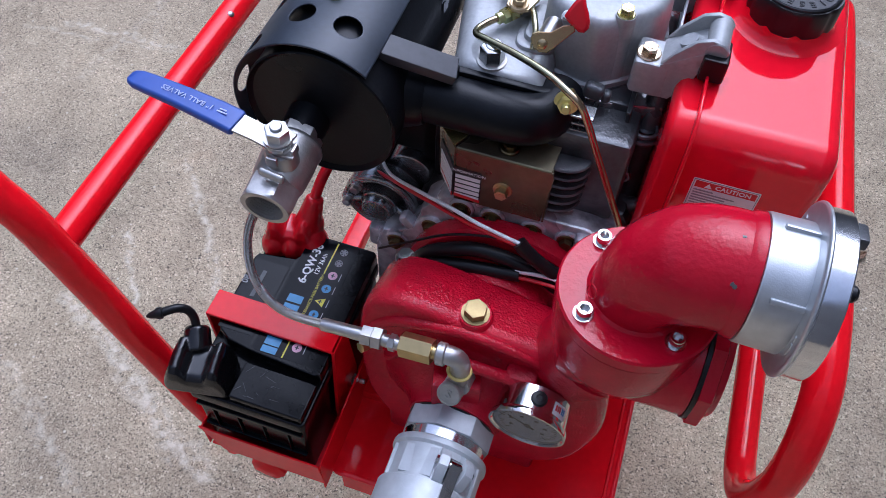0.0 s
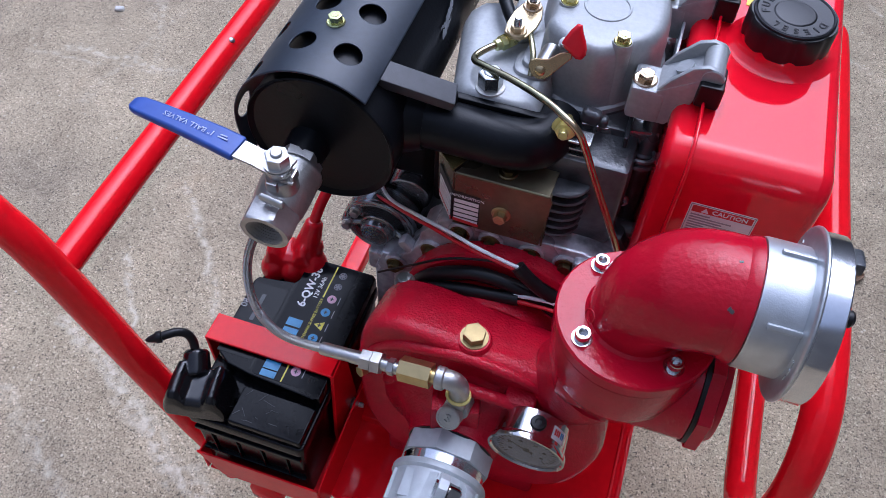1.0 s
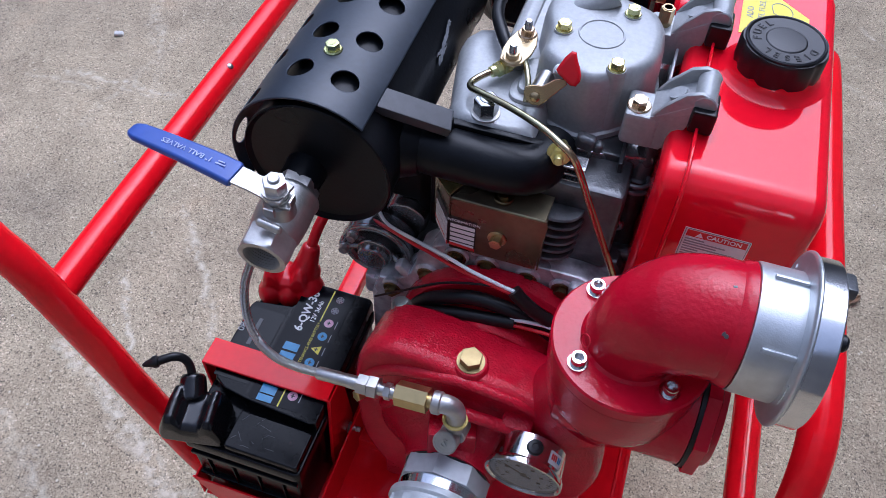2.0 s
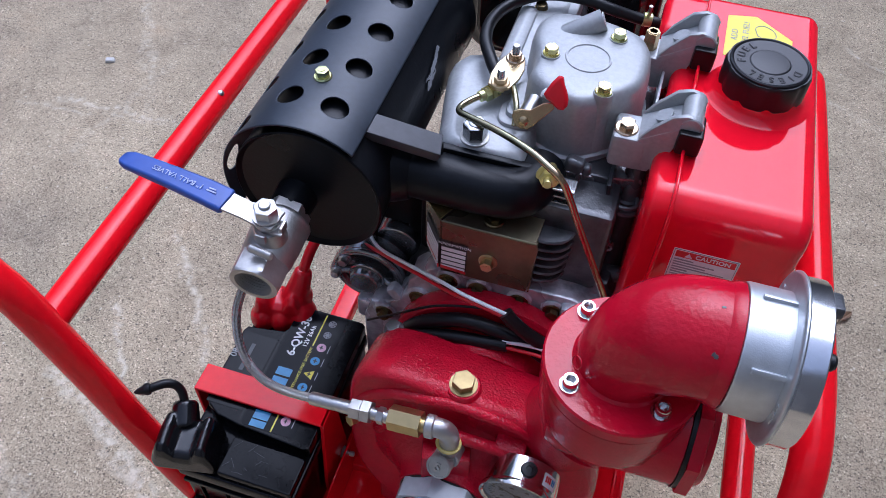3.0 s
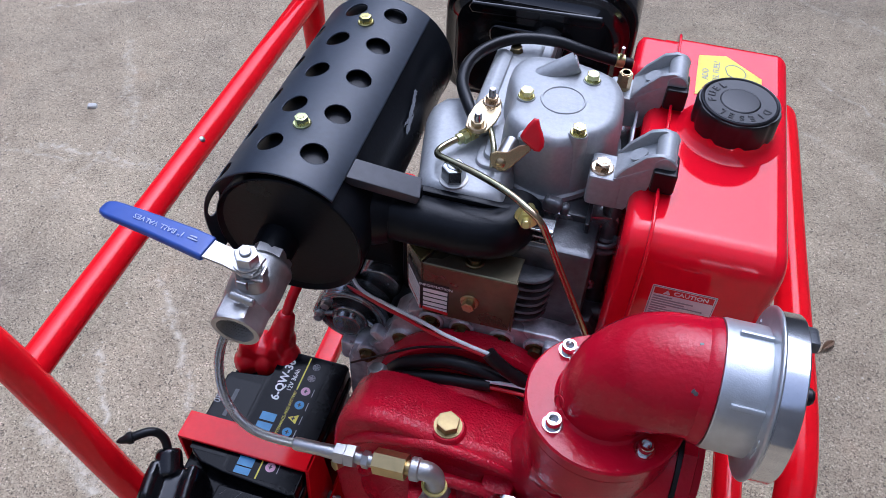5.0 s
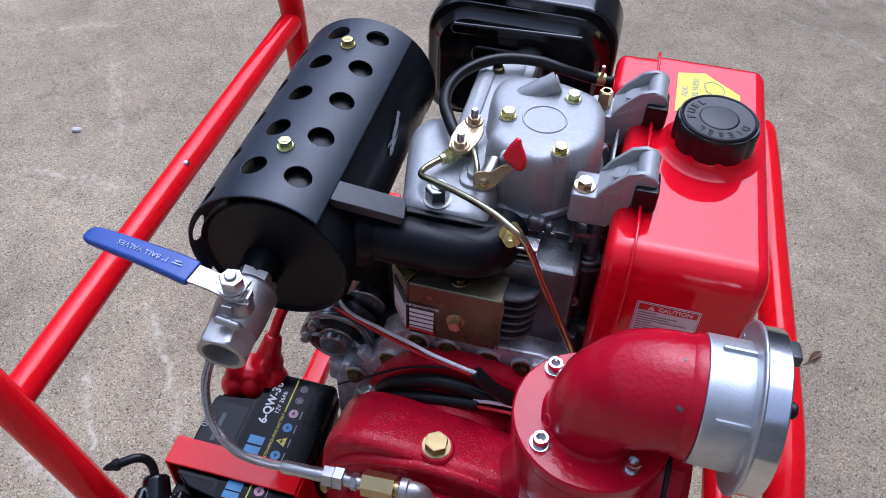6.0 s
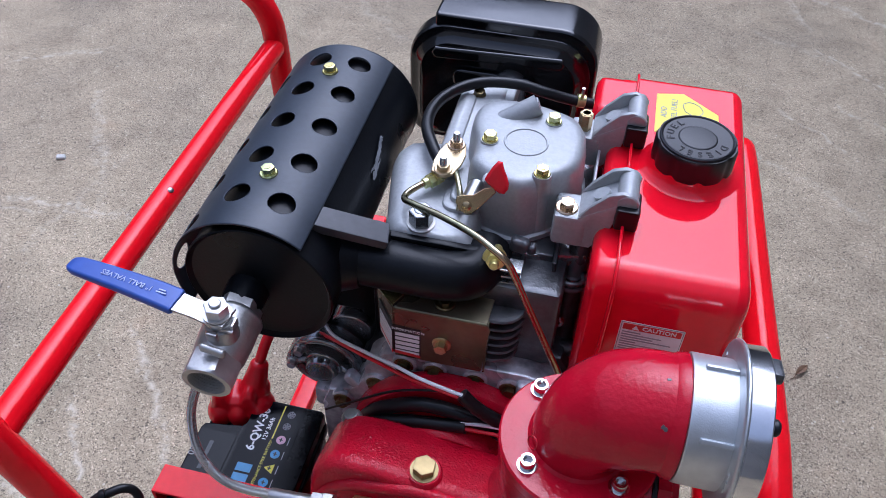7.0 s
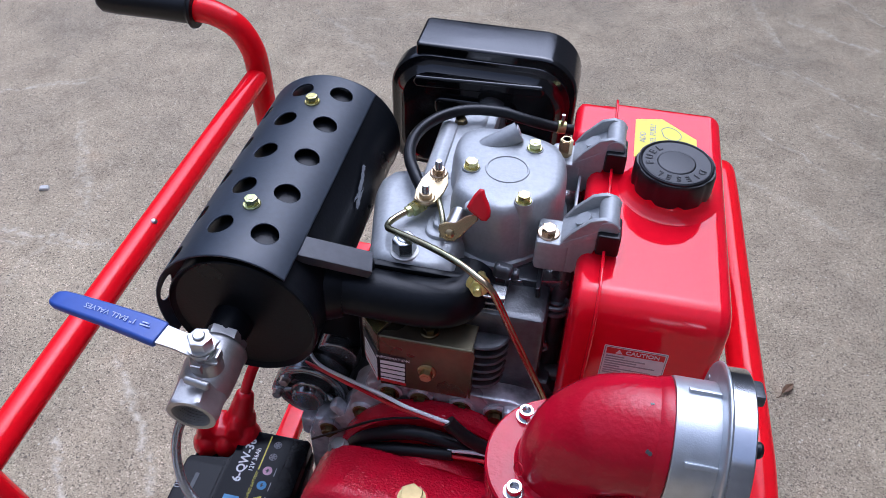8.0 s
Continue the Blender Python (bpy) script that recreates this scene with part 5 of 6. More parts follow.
hexagon(bm, (-0.094, -0.022, 0.676), (-0.5, -0.8, 0.3), 0.010, 0.010)
part("drain_plug", bm, BRASS, pump)

# ---- discharge elbow ----
elbow = thing("discharge_elbow", (KX, KY, 0.846), "dark red cast iron pipe elbow with a bolted flange", "pipe elbow")
PY, PZ0 = -0.0056, 0.9105
bm = fresh()
lathe(bm, [(0.0592, 0.0), (0.0600, 0.001), (0.0600, 0.0105), (0.0585, 0.0122), (0.048, 0.0125)], (KX, KY, 0.8465), (0, 0, 1), 72)
path = [(KX, PY, 0.8585), (KX, PY, 0.861)] + [(KX + 0.047 - 0.047 * math.cos(radians(a)), PY, 0.8635 + 0.047 * math.sin(radians(a))) for a in range(0, 91, 5)] + [(0.174, PY, PZ0), (0.1805, PY, PZ0)]
sweep(bm, path, lambda t: 0.0355 + 0.0065 * min(1, t / 0.62) ** 1.5 + 0.0035 * max(0, 1 - t * 14) ** 2, 56)
lathe(bm, [(0.0418, 0), (0.0430, 0.002), (0.0440, 0.005), (0.0442, 0.0085)], (0.1705, PY, PZ0), (1, 0, 0), 64)
part("elbow_pipe", bm, PIPE_RED, elbow)
bm = ring(fresh(), (KX - 0.0335, PY - 0.0260, 0.8800), (-0.72, -0.62, 0.32), 0.0048, 0.0006, 20, 6)
part("cast_mark", bm, PIPE_RED, elbow)
for x, a, size in ((0.166, 139.4, 0.0022), (0.165, 95.2, 0.0012)):
    out = Vector((0, math.cos(radians(a)), math.sin(radians(a))))
    bm = fresh()
    lathe(bm, [(size, -0.001), (size * 0.9, 0.0002), (0, 0.0003)], Vector((x, PY, PZ0)) + out * 0.0421, out, 9, lambda w: 1 + 0.35 * math.sin(2 * w + 1) + 0.2 * math.sin(5 * w))
    part("paint_chip", bm, CAST_DARK, elbow, "chip of bare metal in the paint")
for dx, dy in ((-0.0345, -0.032), (0.0315, -0.0335), (-0.0345, 0.035), (0.0300, 0.035)):
    socket_screw(elbow, (0.1195 + dx, KY + dy, 0.8588), (0, 0, 1), 0.0058, 0.0085)

# ---- hose coupling ----
coupling = thing("hose_coupling", (0.205, PY, 0.855), "silver aluminium hose coupling screwed onto the red elbow", "coupling")
bm = fresh()
lathe(bm, [(0.0420, 0.0), (0.0442, 0.0003), (0.0449, 0.002), (0.0452, 0.0310)], (0.1800, PY, PZ0), (1, 0, 0), 80)
part("sleeve", bm, ALU_SATIN, coupling)
for a in (-52, 14, 140, 215):
    c, s1 = math.cos(radians(a)), math.sin(radians(a))
    bm = fresh()
    block(bm, (0.1985, PY + 0.0458 * s1, PZ0 + 0.0458 * c), (0.0215, 0.0040, 0.0040), 0.0010, turn=(-a, 0, 0))
    part("spanner_rib", bm, ALU_SATIN, coupling)
bm = fresh()
lathe(bm, [(0.0440, 0.0), (0.0575, 0.0), (0.0592, 0.0006), (0.0600, 0.0016), (0.0600, 0.0026), (0.0592, 0.0036), (0.0583, 0.0040)], (0.2090, PY, PZ0), (1, 0, 0), 96)
flange = part("flange", bm, ALU_SATIN, coupling)
# raised cast marks on the flange face, too worn to read
for a in (-88, -81, -73, 73, 79, 85):
    bm = fresh()
    block(bm, (0.2088, PY + 0.0515 * math.sin(radians(a)), PZ0 + 0.0515 * math.cos(radians(a))), (0.0012, 0.0048, 0.0012 + 0.0016 * (a % 2)), 0.0003, 1, turn=(-a, 0, 0))
    part("cast_mark", bm, ALU_SATIN, flange)
bm = fresh()
lathe(bm, [(0.0570, 0.0), (0.0577, 0.0004), (0.0576, 0.0140), (0.0568, 0.0150), (0.049, 0.0150), (0.0485, 0.009), (0.044, 0.008), (0.038, 0.007), (0.0375, -0.019), (0, -0.019)], (0.2128, PY, PZ0), (1, 0, 0), 96)
part("locking_ring", bm, ALU, coupling, "polished aluminium locking ring")
c, s1 = math.cos(radians(14)), math.sin(radians(14))
bm = fresh()
block(bm, (0.2300, PY + 0.0530 * s1, PZ0 + 0.0520 * c), (0.0085, 0.018, 0.009), 0.0022, turn=(-14, 0, 0))
part("claw", bm, CAST_DARK, coupling, "dark grey claw on the coupling face")

bm = fresh()
lathe(bm, [(0.0050, 0), (0.0055, 0.001), (0.0055, 0.004), (0.0040, 0.0058), (0, 0.006)], (0.2268, PY - 0.050 * math.sin(radians(31)), PZ0 + 0.050 * math.cos(radians(31))), (1, 0, 0), 18)
part("knob", bm, RUBBER, coupling, "black rubber knob")

# ---- suction fitting with cam lever ----
camlock = thing("camlock_fitting", (0.0, -0.09, 0.588), "silver cast aluminium cam lever hose fitting", "hose fitting")
SZ = 0.630
bm = fresh()
lathe(bm, [(0.0405, 0.0), (0.0412, 0.001), (0.0412, 0.004), (0.040, 0.005)], (0, -0.0505, SZ), (0, -1, 0), 48)
part("gasket", bm, RUBBER, camlock, "black rubber gasket")
bm = fresh()
hexagon(bm, (0, -0.0545, SZ), (0, -1, 0), 0.079, 0.020, sides=8, spin=0.2, chamfer=0.03)
part("octagon_nut", bm, ALU_CAST, camlock)
bm = fresh()
lathe(bm, [(0.0390, 0), (0.0385, 0.001), (0.0375, 0.009), (0.037, 0.014)], (0, -0.0743, SZ), (0, -1, 0), 64)
part("machined_neck", bm, ALU, camlock, "bright machined neck")
bm = fresh()
lathe(bm, [(0.0385, 0), (0.0440, 0.001), (0.0448, 0.003), (0.0448, 0.007), (0.0425, 0.0095), (0.0420, 0.0405), (0.0452, 0.0412), (0.0460, 0.0425), (0.0460, 0.072), (0.043, 0.075), (0.036, 0.075), (0.035, 0.03), (0, 0.03)], (0, -0.0845, SZ), (0, -1, 0), 64)
coupler = part("coupler_body", bm, ALU_CAST, camlock)
for turn in (-62, 62, 118, -118):
    bm = fresh()
    block(bm, (0.0425 * math.sin(radians(turn)), -0.110, SZ + 0.0425 * math.cos(radians(turn))), (0.003, 0.030, 0.005), 0.001, turn=(0, turn, 0))
    part("side_rib", bm, ALU_CAST, coupler)


def on_coupler(angle, r, y):
    return Vector((r * math.sin(radians(angle)), y, SZ + r * math.cos(radians(angle))))


# flat pad: a chamfered plate on the round body
bm = fresh()
loft(bm, [[on_coupler(a, r, y) for a, y in ((-42, -0.0950), (4, -0.0950), (4, -0.1240), (-42, -0.1240))] for r in (0.040,)] +
     [[Vector((x, y, SZ + z)) for x, y, z in ((-0.0275, -0.0965, 0.0350), (0.0020, -0.0965, 0.0445), (0.0020, -0.1225, 0.0445), (-0.0275, -0.1225, 0.0350))]])
part("flat_pad", bm, ALU_CAST, coupler)
for turn, lean in ((11, -1), (37, 1)):
    bm = fresh()
    d = Vector((math.cos(radians(turn)), 0, -math.sin(radians(turn))))
    up = Vector((math.sin(radians(turn)), 0, math.cos(radians(turn))))
    o = Vector((0, 0, SZ)) + up * 0.040
    side = [(-0.0930, 0.0), (-0.0965, 0.0085), (-0.1040, 0.0155), (-0.1130, 0.0160), (-0.1230, 0.0080), (-0.1260, 0.0)]
    loft(bm, [[o + d * w + up * (v * 0.96 if abs(w) > 0.0041 else v) + Vector((0, u, 0)) for u, v in side] for w in (-0.0045, -0.0038, 0.0038, 0.0045)])
    part("lever_ear", bm, ALU_CAST, coupler)
    bm = fresh()
    hexagon(bm, o + up * 0.0095 + d * (0.0042 * lean) + Vector((0, -0.1085, 0)), d * lean, 0.0072, 0.0030)
    part("pivot_pin", bm, CHROME, coupler)
bm = fresh()
rod(bm, on_coupler(12, 0.0480, -0.1085), on_coupler(36, 0.0480, -0.1085), 0.0040, 20, 0.0006)
d = Vector((math.cos(radians(24)), 0, -math.sin(radians(24))))
for half, pts in ((0.0052, [(-0.0985, 0.0400), (-0.1030, 0.0500), (-0.1085, 0.0530), (-0.1150, 0.0500), (-0.1320, 0.0485), (-0.1600, 0.0495), (-0.1600, 0.0460), (-0.1300, 0.0450), (-0.1120, 0.0440), (-0.1040, 0.0370)]),):
    loft(bm, [[on_coupler(24, r, y) + d * w for y, r in pts] for w in (-half, -half * 0.8, half * 0.8, half)])
part("cam_lever", bm, CHROME, camlock, "bright steel cam lever")
bm = fresh()
ring(bm, on_coupler(24, 0.0492, -0.150), (math.sin(radians(24)), 0, math.cos(radians(24))), 0.0034, 0.0007, 20, 6)
part("lever_hole_rim", bm, STEEL, camlock)

# ---- vacuum gauge ----
gauge = thing("vacuum_gauge", (0.0695, -0.04, 0.655), "round steel vacuum gauge with a white dial", "gauge")
GC = Vector((0.0690, -0.0550, 0.6840))
GN = Vector((0.040, 1.0, 0.053)).normalized()
GR = Vector((1, 0, 0))
GR = (GR - GN * GR.dot(GN)).normalized()
GU = GR.cross(GN) * -1
GU = GN.cross(GR) * -1 if GU.z < 0 else GU


def on_gauge(u, v, w):
    return GC + GR * u + GU * v + GN * w


bm = fresh()
lathe(bm, [(0.0, 0.0268), (0.0305, 0.0268), (0.0322, 0.0255), (0.0324, 0.004), (0.0342, 0.003), (0.0350, 0.001), (0.0350, -0.0015), (0.0348, -0.0035), (0.0330, -0.0038), (0.0315, -0.0022), (0.0313, 0.002), (0, 0.002)], GC, GN, 72)
part("gauge_case", bm, CHROME, gauge)
bm = fresh()
lathe(bm, [(0.0312, 0.0012), (0.0312, 0.0008), (0, 0.0008)], GC, GN, 48)
dial = part("dial", bm, DIAL, gauge, "white dial, greyed for its shade, with a black scale")
bm = fresh()
for k in range(28):
    a = radians(-45 + 270 * k / 27)
    far = 0.005 if k % 3 == 0 else 0.0028
    c, s1 = math.cos(a), math.sin(a)
    slab(bm, [(-0.0004, 0.0270 - far), (0.0004, 0.0270 - far), (0.0004, 0.0270), (-0.0004, 0.0270)], on_gauge(0, 0, 0.0007), GR * s1 - GU * c, GR * c + GU * s1, 0.0003)
for k in range(6):
    a = radians(-30 + 48 * k)
    block(bm, on_gauge(0.0165 * math.cos(a), 0.0165 * math.sin(a), 0.0005), (0.0035, 0.0004, 0.0022))
slab(bm, [(-0.0014, -0.007), (0.0014, -0.007), (0.0003, 0.021), (-0.0003, 0.021)], on_gauge(0, 0, 0.0002), GR * 0.5 + GU * 0.87, GR * -0.87 + GU * 0.5, 0.0005)
lathe(bm, [(0.003, 0), (0.003, -0.001), (0, -0.0012)], on_gauge(0, 0, 0.0006), GN, 16)
part("scale_and_needle", bm, INK, dial)
bm = fresh()
lathe(bm, [(0.0314, -0.0012), (0.0314, -0.0020), (0, -0.0020)], GC, GN, 48)
pane = part("glass", bm, GLASS, gauge)
pane.visible_shadow = False
bm = fresh()
lathe(bm, [(0.0072, 0), (0.0072, 0.001), (0.0062, 0.0026), (0.0030, 0.0030), (0.0026, 0.0022), (0, 0.0022)], on_gauge(0.0030, 0.0320, 0.0140), GU, 24)
part("vent_plug", bm, RUBBER, gauge, "black rubber vent plug")
bm = fresh()
rows = []
for k in range(6):
    a = radians(31 + 5.4 * k)
    rows.append([bm.verts.new(on_gauge(0.0326 * math.sin(a), 0.0326 * math.cos(a), w)) for w in (0.0070, 0.0190)])
for p, q in zip(rows, rows[1:]):
    bm.faces.new((p[0], q[0], q[1], p[1]))
sticker = part("sticker", bm, WHITE, gauge, "small white sticker with red and blue print")
for shade, angles in ((INK_RED, (36, 40, 44)), (INK_BLUE, (49, 53))):
    bm = fresh()
    for a in angles:
        c, s1 = math.cos(radians(a)), math.sin(radians(a))
        o = on_gauge(0.0328 * s1, 0.0328 * c, 0.0138)
        slab(bm, [(-0.0008, -0.0028), (0.0008, -0.0028), (0.0008, 0.0028), (-0.0008, 0.0028)], o, GR * c - GU * s1, GN, -0.0002)
    part("sticker_print", bm, shade, sticker)
bm = fresh()
rod(bm, on_gauge(0, 0, 0.020), (0.064, -0.005, 0.690), 0.008)
part("gauge_stem", bm, BRASS, gauge)

# ---- priming line: tee, elbow, brass nut ----
fitting = thing("pipe_fitting", (-0.004, -0.049, 0.675), "steel tee and elbow with a brass nut on the pump", "pipe fitting")
bm = fresh()
rod(bm, (0.002, -0.030, 0.694), (0.000, -0.046, 0.697), 0.0118, 24, 0.001)
rod(bm, (0.0, -0.040, 0.692), (0.0005, -0.042, 0.722), 0.0088, 24, 0.001)
part("tee", bm, NICKEL, fitting)
bm = fresh()
PN = Vector((-0.12, -0.80, 0.58)).normalized()
PO = Vector((-0.0020, -0.0480, 0.6950))
lathe(bm, [(0.0100, 0), (0.0108, 0.0015), (0.0108, 0.0090), (0.0112, 0.0095), (0.0112, 0.0120), (0.0102, 0.0132), (0.0090, 0.0133), (0.0086, 0.0126), (0, 0.0126)], PO, PN, 36)
plug_ob = part("round_plug", bm, NICKEL, fitting, "round cast plug marked with an S")
part("plug_letter", lettering("S", 0.0115, PO + PN * 0.0136, (1, -0.10, 0.07), PN.cross(Vector((1, -0.10, 0.07))), 0.0011, bold=0.0003), NICKEL, plug_ob)
bm = fresh()
ring(bm, (0.0008, -0.0435, 0.7235), (0.05, 0.12, 1), 0.0098, 0.0016, 28, 8)
part("thread_tape", bm, TAPE, fitting, "yellow thread sealing tape")
bm = fresh()
sweep(bm, spline([(0.0007, -0.0437, 0.720), (0.0013, -0.0430, 0.731), (-0.0012, -0.0432, 0.7415), (-0.0080, -0.0440, 0.7465), (-0.0175, -0.0447, 0.7455)], 8), 0.0086, 24)
lathe(bm, [(0.0092, 0), (0.0102, 0.001), (0.0102, 0.007), (0.0094, 0.008)], (-0.0115, -0.0444, 0.7462), (-1, -0.02, -0.10), 28)
part("pipe_elbow", bm, STEEL_CAST, fitting)
bm = fresh()
hexagon(bm, (-0.0232, -0.0447, 0.7448), (-1, 0.02, -0.13), 0.0195, 0.029, chamfer=0.08, spin=0.42)
rod(bm, (-0.0185, -0.0447, 0.7455), (-0.026, -0.0447, 0.7445), 0.0065)
part("brass_nut", bm, BRASS, fitting, "brass hexagon nut")
bm = fresh()
rod(bm, (-0.050, -0.0442, 0.7387), (-0.0700, -0.0438, 0.7367), 0.0058, 20)
hexagon(bm, (-0.0570, -0.0441, 0.738), (-1, 0.02, -0.10), 0.0135, 0.006, spin=0.3)
part("nipple", bm, STEEL, fitting)

# ---- braided hose ----
braided = thing("braided_hose", (-0.15, -0.03, 0.74), "braided stainless steel hose with crimped end fittings", "hose")
LINE = [(-0.184, 0.008, 0.842), (-0.192, -0.004, 0.822), (-0.2010, -0.011, 0.795), (-0.2030, -0.018, 0.772), (-0.1980, -0.027, 0.752), (-0.1865, -0.035, 0.737), (-0.1690, -0.041, 0.7300), (-0.148, -0.0435, 0.7290), (-0.124, -0.044, 0.7315), (-0.114, -0.044, 0.7325)]
core = part("hose_tube", sweep(fresh(), spline(LINE, 10), 0.0035, 20), STEEL, braided)


def braid(bm, line, r, strands, pitch, wire_r):
    """Flat wires wound both ways round a line."""
    p = [Vector(v) for v in line]
    fine = []
    for a, c in zip(p, p[1:]):
        fine += [a.lerp(c, k / 3) for k in range(3)]
    fine.append(p[-1])
    frames, run, side = [], 0.0, (fine[1] - fine[0]).orthogonal().normalized()
    for i, v in enumerate(fine):
        t = (fine[min(i + 1, len(fine) - 1)] - fine[max(i - 1, 0)]).normalized()
        side = (side - t * side.dot(t)).normalized()
        run += (v - fine[i - 1]).length if i else 0.0
        frames.append((v, side.copy(), t.cross(side), run))
    for way in (-1, 1):
        for k in range(strands):
            before = None
            for j, (v, a, c, along) in enumerate(frames):
                turn = 2 * math.pi * k / strands + way * 2 * math.pi * along / pitch
                lift = r + 0.00022 * math.cos(strands * turn * 0.5 + (0 if way > 0 else math.pi))
                row = []
                for d, h in ((-wire_r, 0.0), (0.0, wire_r * 0.45), (wire_r, 0.0)):
                    w = turn + d / r
                    row.append(bm.verts.new(v + (a * math.cos(w) + c * math.sin(w)) * (lift + h)))
                if before:
                    bm.faces.new((before[0], before[1], row[1], row[0]))
                    bm.faces.new((before[1], before[2], row[2], row[1]))
                before = row
    return bm


part("braid", braid(fresh(), spline(LINE, 14), 0.0037, 12, 0.017, 0.00055), BRAID, core, "braided bright steel wire")
tagged(bpy.data.objects["braid"], "braided bright steel wire", "", "", "stuff")
bm = fresh()
lathe(bm, [(0.0050, 0), (0.0058, 0.001), (0.0061, 0.006), (0.0058, 0.012), (0.0061, 0.018), (0.0058, 0.024), (0.0061, 0.031), (0.0054, 0.033)], (-0.1265, -0.044, 0.7312), (1, 0.005, 0.09), 24)
part("crimp_sleeve", bm, STEEL, braided)
bm = fresh()
rod(bm, (-0.096, -0.044, 0.734), (-0.084, -0.0439, 0.735), 0.0062, 20)
hexagon(bm, (-0.0875, -0.0439, 0.7350), (1, 0.01, 0.09), 0.0165, 0.010, spin=0.5)
hexagon(bm, (-0.0775, -0.0438, 0.7360), (1, 0.01, 0.09), 0.0178, 0.009, spin=0.5)
part("hose_nut", bm, STEEL, braided)
# ---- ball valve ----
valve = thing("ball_valve", (-0.168, 0.015, 0.835), "stainless steel ball valve with a blue vinyl lever sleeve", "valve")
VA, VB = Vector((-0.1735, 0.052, 0.8600)), Vector((-0.1710, -0.022, 0.8525))
VD = (VB - VA).normalized()
bm = fresh()
hexagon(bm, VA + VD * 0.001, VD, 0.0345, 0.011, spin=0.35, chamfer=0.05)
lathe(bm, [(0.0185, 0.009), (0.0225, 0.012), (0.0235, 0.014), (0.0235, 0.0165), (0.0225, 0.018), (0.0226, 0.026), (0.0224, 0.036), (0.0214, 0.050), (0.0195, 0.056)], VA + Vector((0.0008, 0, 0)), VD, 48)
block(bm, (-0.1655, -0.0125, 0.8815), (0.022, 0.0060, 0.0075), 0.0028, 3, turn=(0, 4, -6))
part("valve_body", bm, STEEL_CAST, valve)
bm = fresh()
q = turn_to(VD)
r_out = 0.0395 / 2 / math.cos(math.pi / 6)
loops = []


def hex_radius(a, r):
    return r * math.cos(math.pi / 6) / math.cos(((a + 0.35) % (math.pi / 3)) - math.pi / 6)


for r_at, h, six in ((r_out * 0.84, 0.0, False), (r_out, 0.003, True), (r_out, 0.021, True), (r_out * 0.87, 0.0235, False)):
    loops.append([VA + VD * 0.053 + q @ Vector(((hex_radius(a, r_at) if six else r_at) * math.cos(a), (hex_radius(a, r_at) if six else r_at) * math.sin(a), h)) for a in [2 * math.pi * k / 48 for k in range(48)]])
for k in range(26):
    rr = (0.0172 if k % 2 else 0.0156) - 0.00004 * k
    loops.append([VA + VD * 0.053 + q @ Vector((rr * math.cos(a), rr * math.sin(a), 0.0235 - 0.00115 * k)) for a in [2 * math.pi * j / 48 for j in range(48)]])
loft(bm, loops)
part("threaded_end", bm, STEEL_CAST, valve, "hexagon end with an inside thread")
ST = Vector((-0.1685, 0.0105, 0.0))
bm = fresh()
lathe(bm, [(0.0135, 0.872), (0.0125, 0.882), (0.0115, 0.885), (0.0085, 0.886), (0.0085, 0.893)], (ST.x, ST.y, 0), (0, 0, 1), 32)
part("stem_boss", bm, STEEL_CAST, valve)
bm = fresh()
lathe(bm, [(0.0095, 0.889), (0.0100, 0.890), (0.0100, 0.893), (0.0080, 0.8935)], (ST.x, ST.y, 0), (0, 0, 1), 28)
block(bm, (ST.x + 0.009, ST.y - 0.004, 0.8885), (0.012, 0.010, 0.003), 0.001)
block(bm, (ST.x + 0.0135, ST.y - 0.002, 0.891), (0.003, 0.010, 0.008), 0.001)
block(bm, (ST.x - 0.001, ST.y - 0.0125, 0.8845), (0.009, 0.004, 0.009), 0.001)
part("stop_plate", bm, STEEL, valve)
bm = fresh()
lathe(bm, [(0.0112, 0), (0.0112, 0.0012)], (ST.x, ST.y, 0.8982), (0, 0, 1), 28)
hexagon(bm, (ST.x, ST.y, 0.899), (0, 0, 1), 0.0168, 0.0098, spin=0.15)
lathe(bm, [(0.0048, 0), (0.0048, 0.0118), (0.0040, 0.0125), (0, 0.0125)], (ST.x, ST.y, 0.8985), (0, 0, 1), 20)
part("stem_nut", bm, STEEL, valve)
# lever: a cranked flat bar and its sleeve
bm = fresh()
pts = [(ST.x + 0.010, ST.y - 0.001, 0.8962, 0.0100), (ST.x, ST.y, 0.8962, 0.0115), (ST.x - 0.009, ST.y + 0.001, 0.8962, 0.0105), (ST.x - 0.017, ST.y + 0.0005, 0.8972, 0.0085), (-0.2000, 0.0110, 0.9015, 0.0090), (-0.2130, 0.0130, 0.9030, 0.0095)]
loops = []
for x, y, z, w in pts:
    loops.append([Vector((x + 0.12 * w, y + w, z - 0.0012)), Vector((x + 0.12 * w, y + w, z + 0.0012)), Vector((x - 0.12 * w, y - w, z + 0.0012)), Vector((x - 0.12 * w, y - w, z - 0.0012))])
loft(bm, loops)
bar = part("lever", bm, LEVER_STEEL, valve, "flat stainless steel lever")
bm = fresh()
loops = []
SL = [(-0.2010, 0.0108, 0.9015, 0.0108, 0.0030), (-0.2025, 0.0110, 0.9019, 0.0118, 0.0038), (-0.2200, 0.0138, 0.9035, 0.0116, 0.0038), (-0.2500, 0.0180, 0.9050, 0.0104, 0.0038), (-0.2810, 0.0222, 0.9055, 0.0094, 0.0036), (-0.2925, 0.0238, 0.9054, 0.0088, 0.0034), (-0.2980, 0.0246, 0.9052, 0.0068, 0.0028), (-0.3000, 0.0249, 0.9051, 0.0045, 0.0020)]
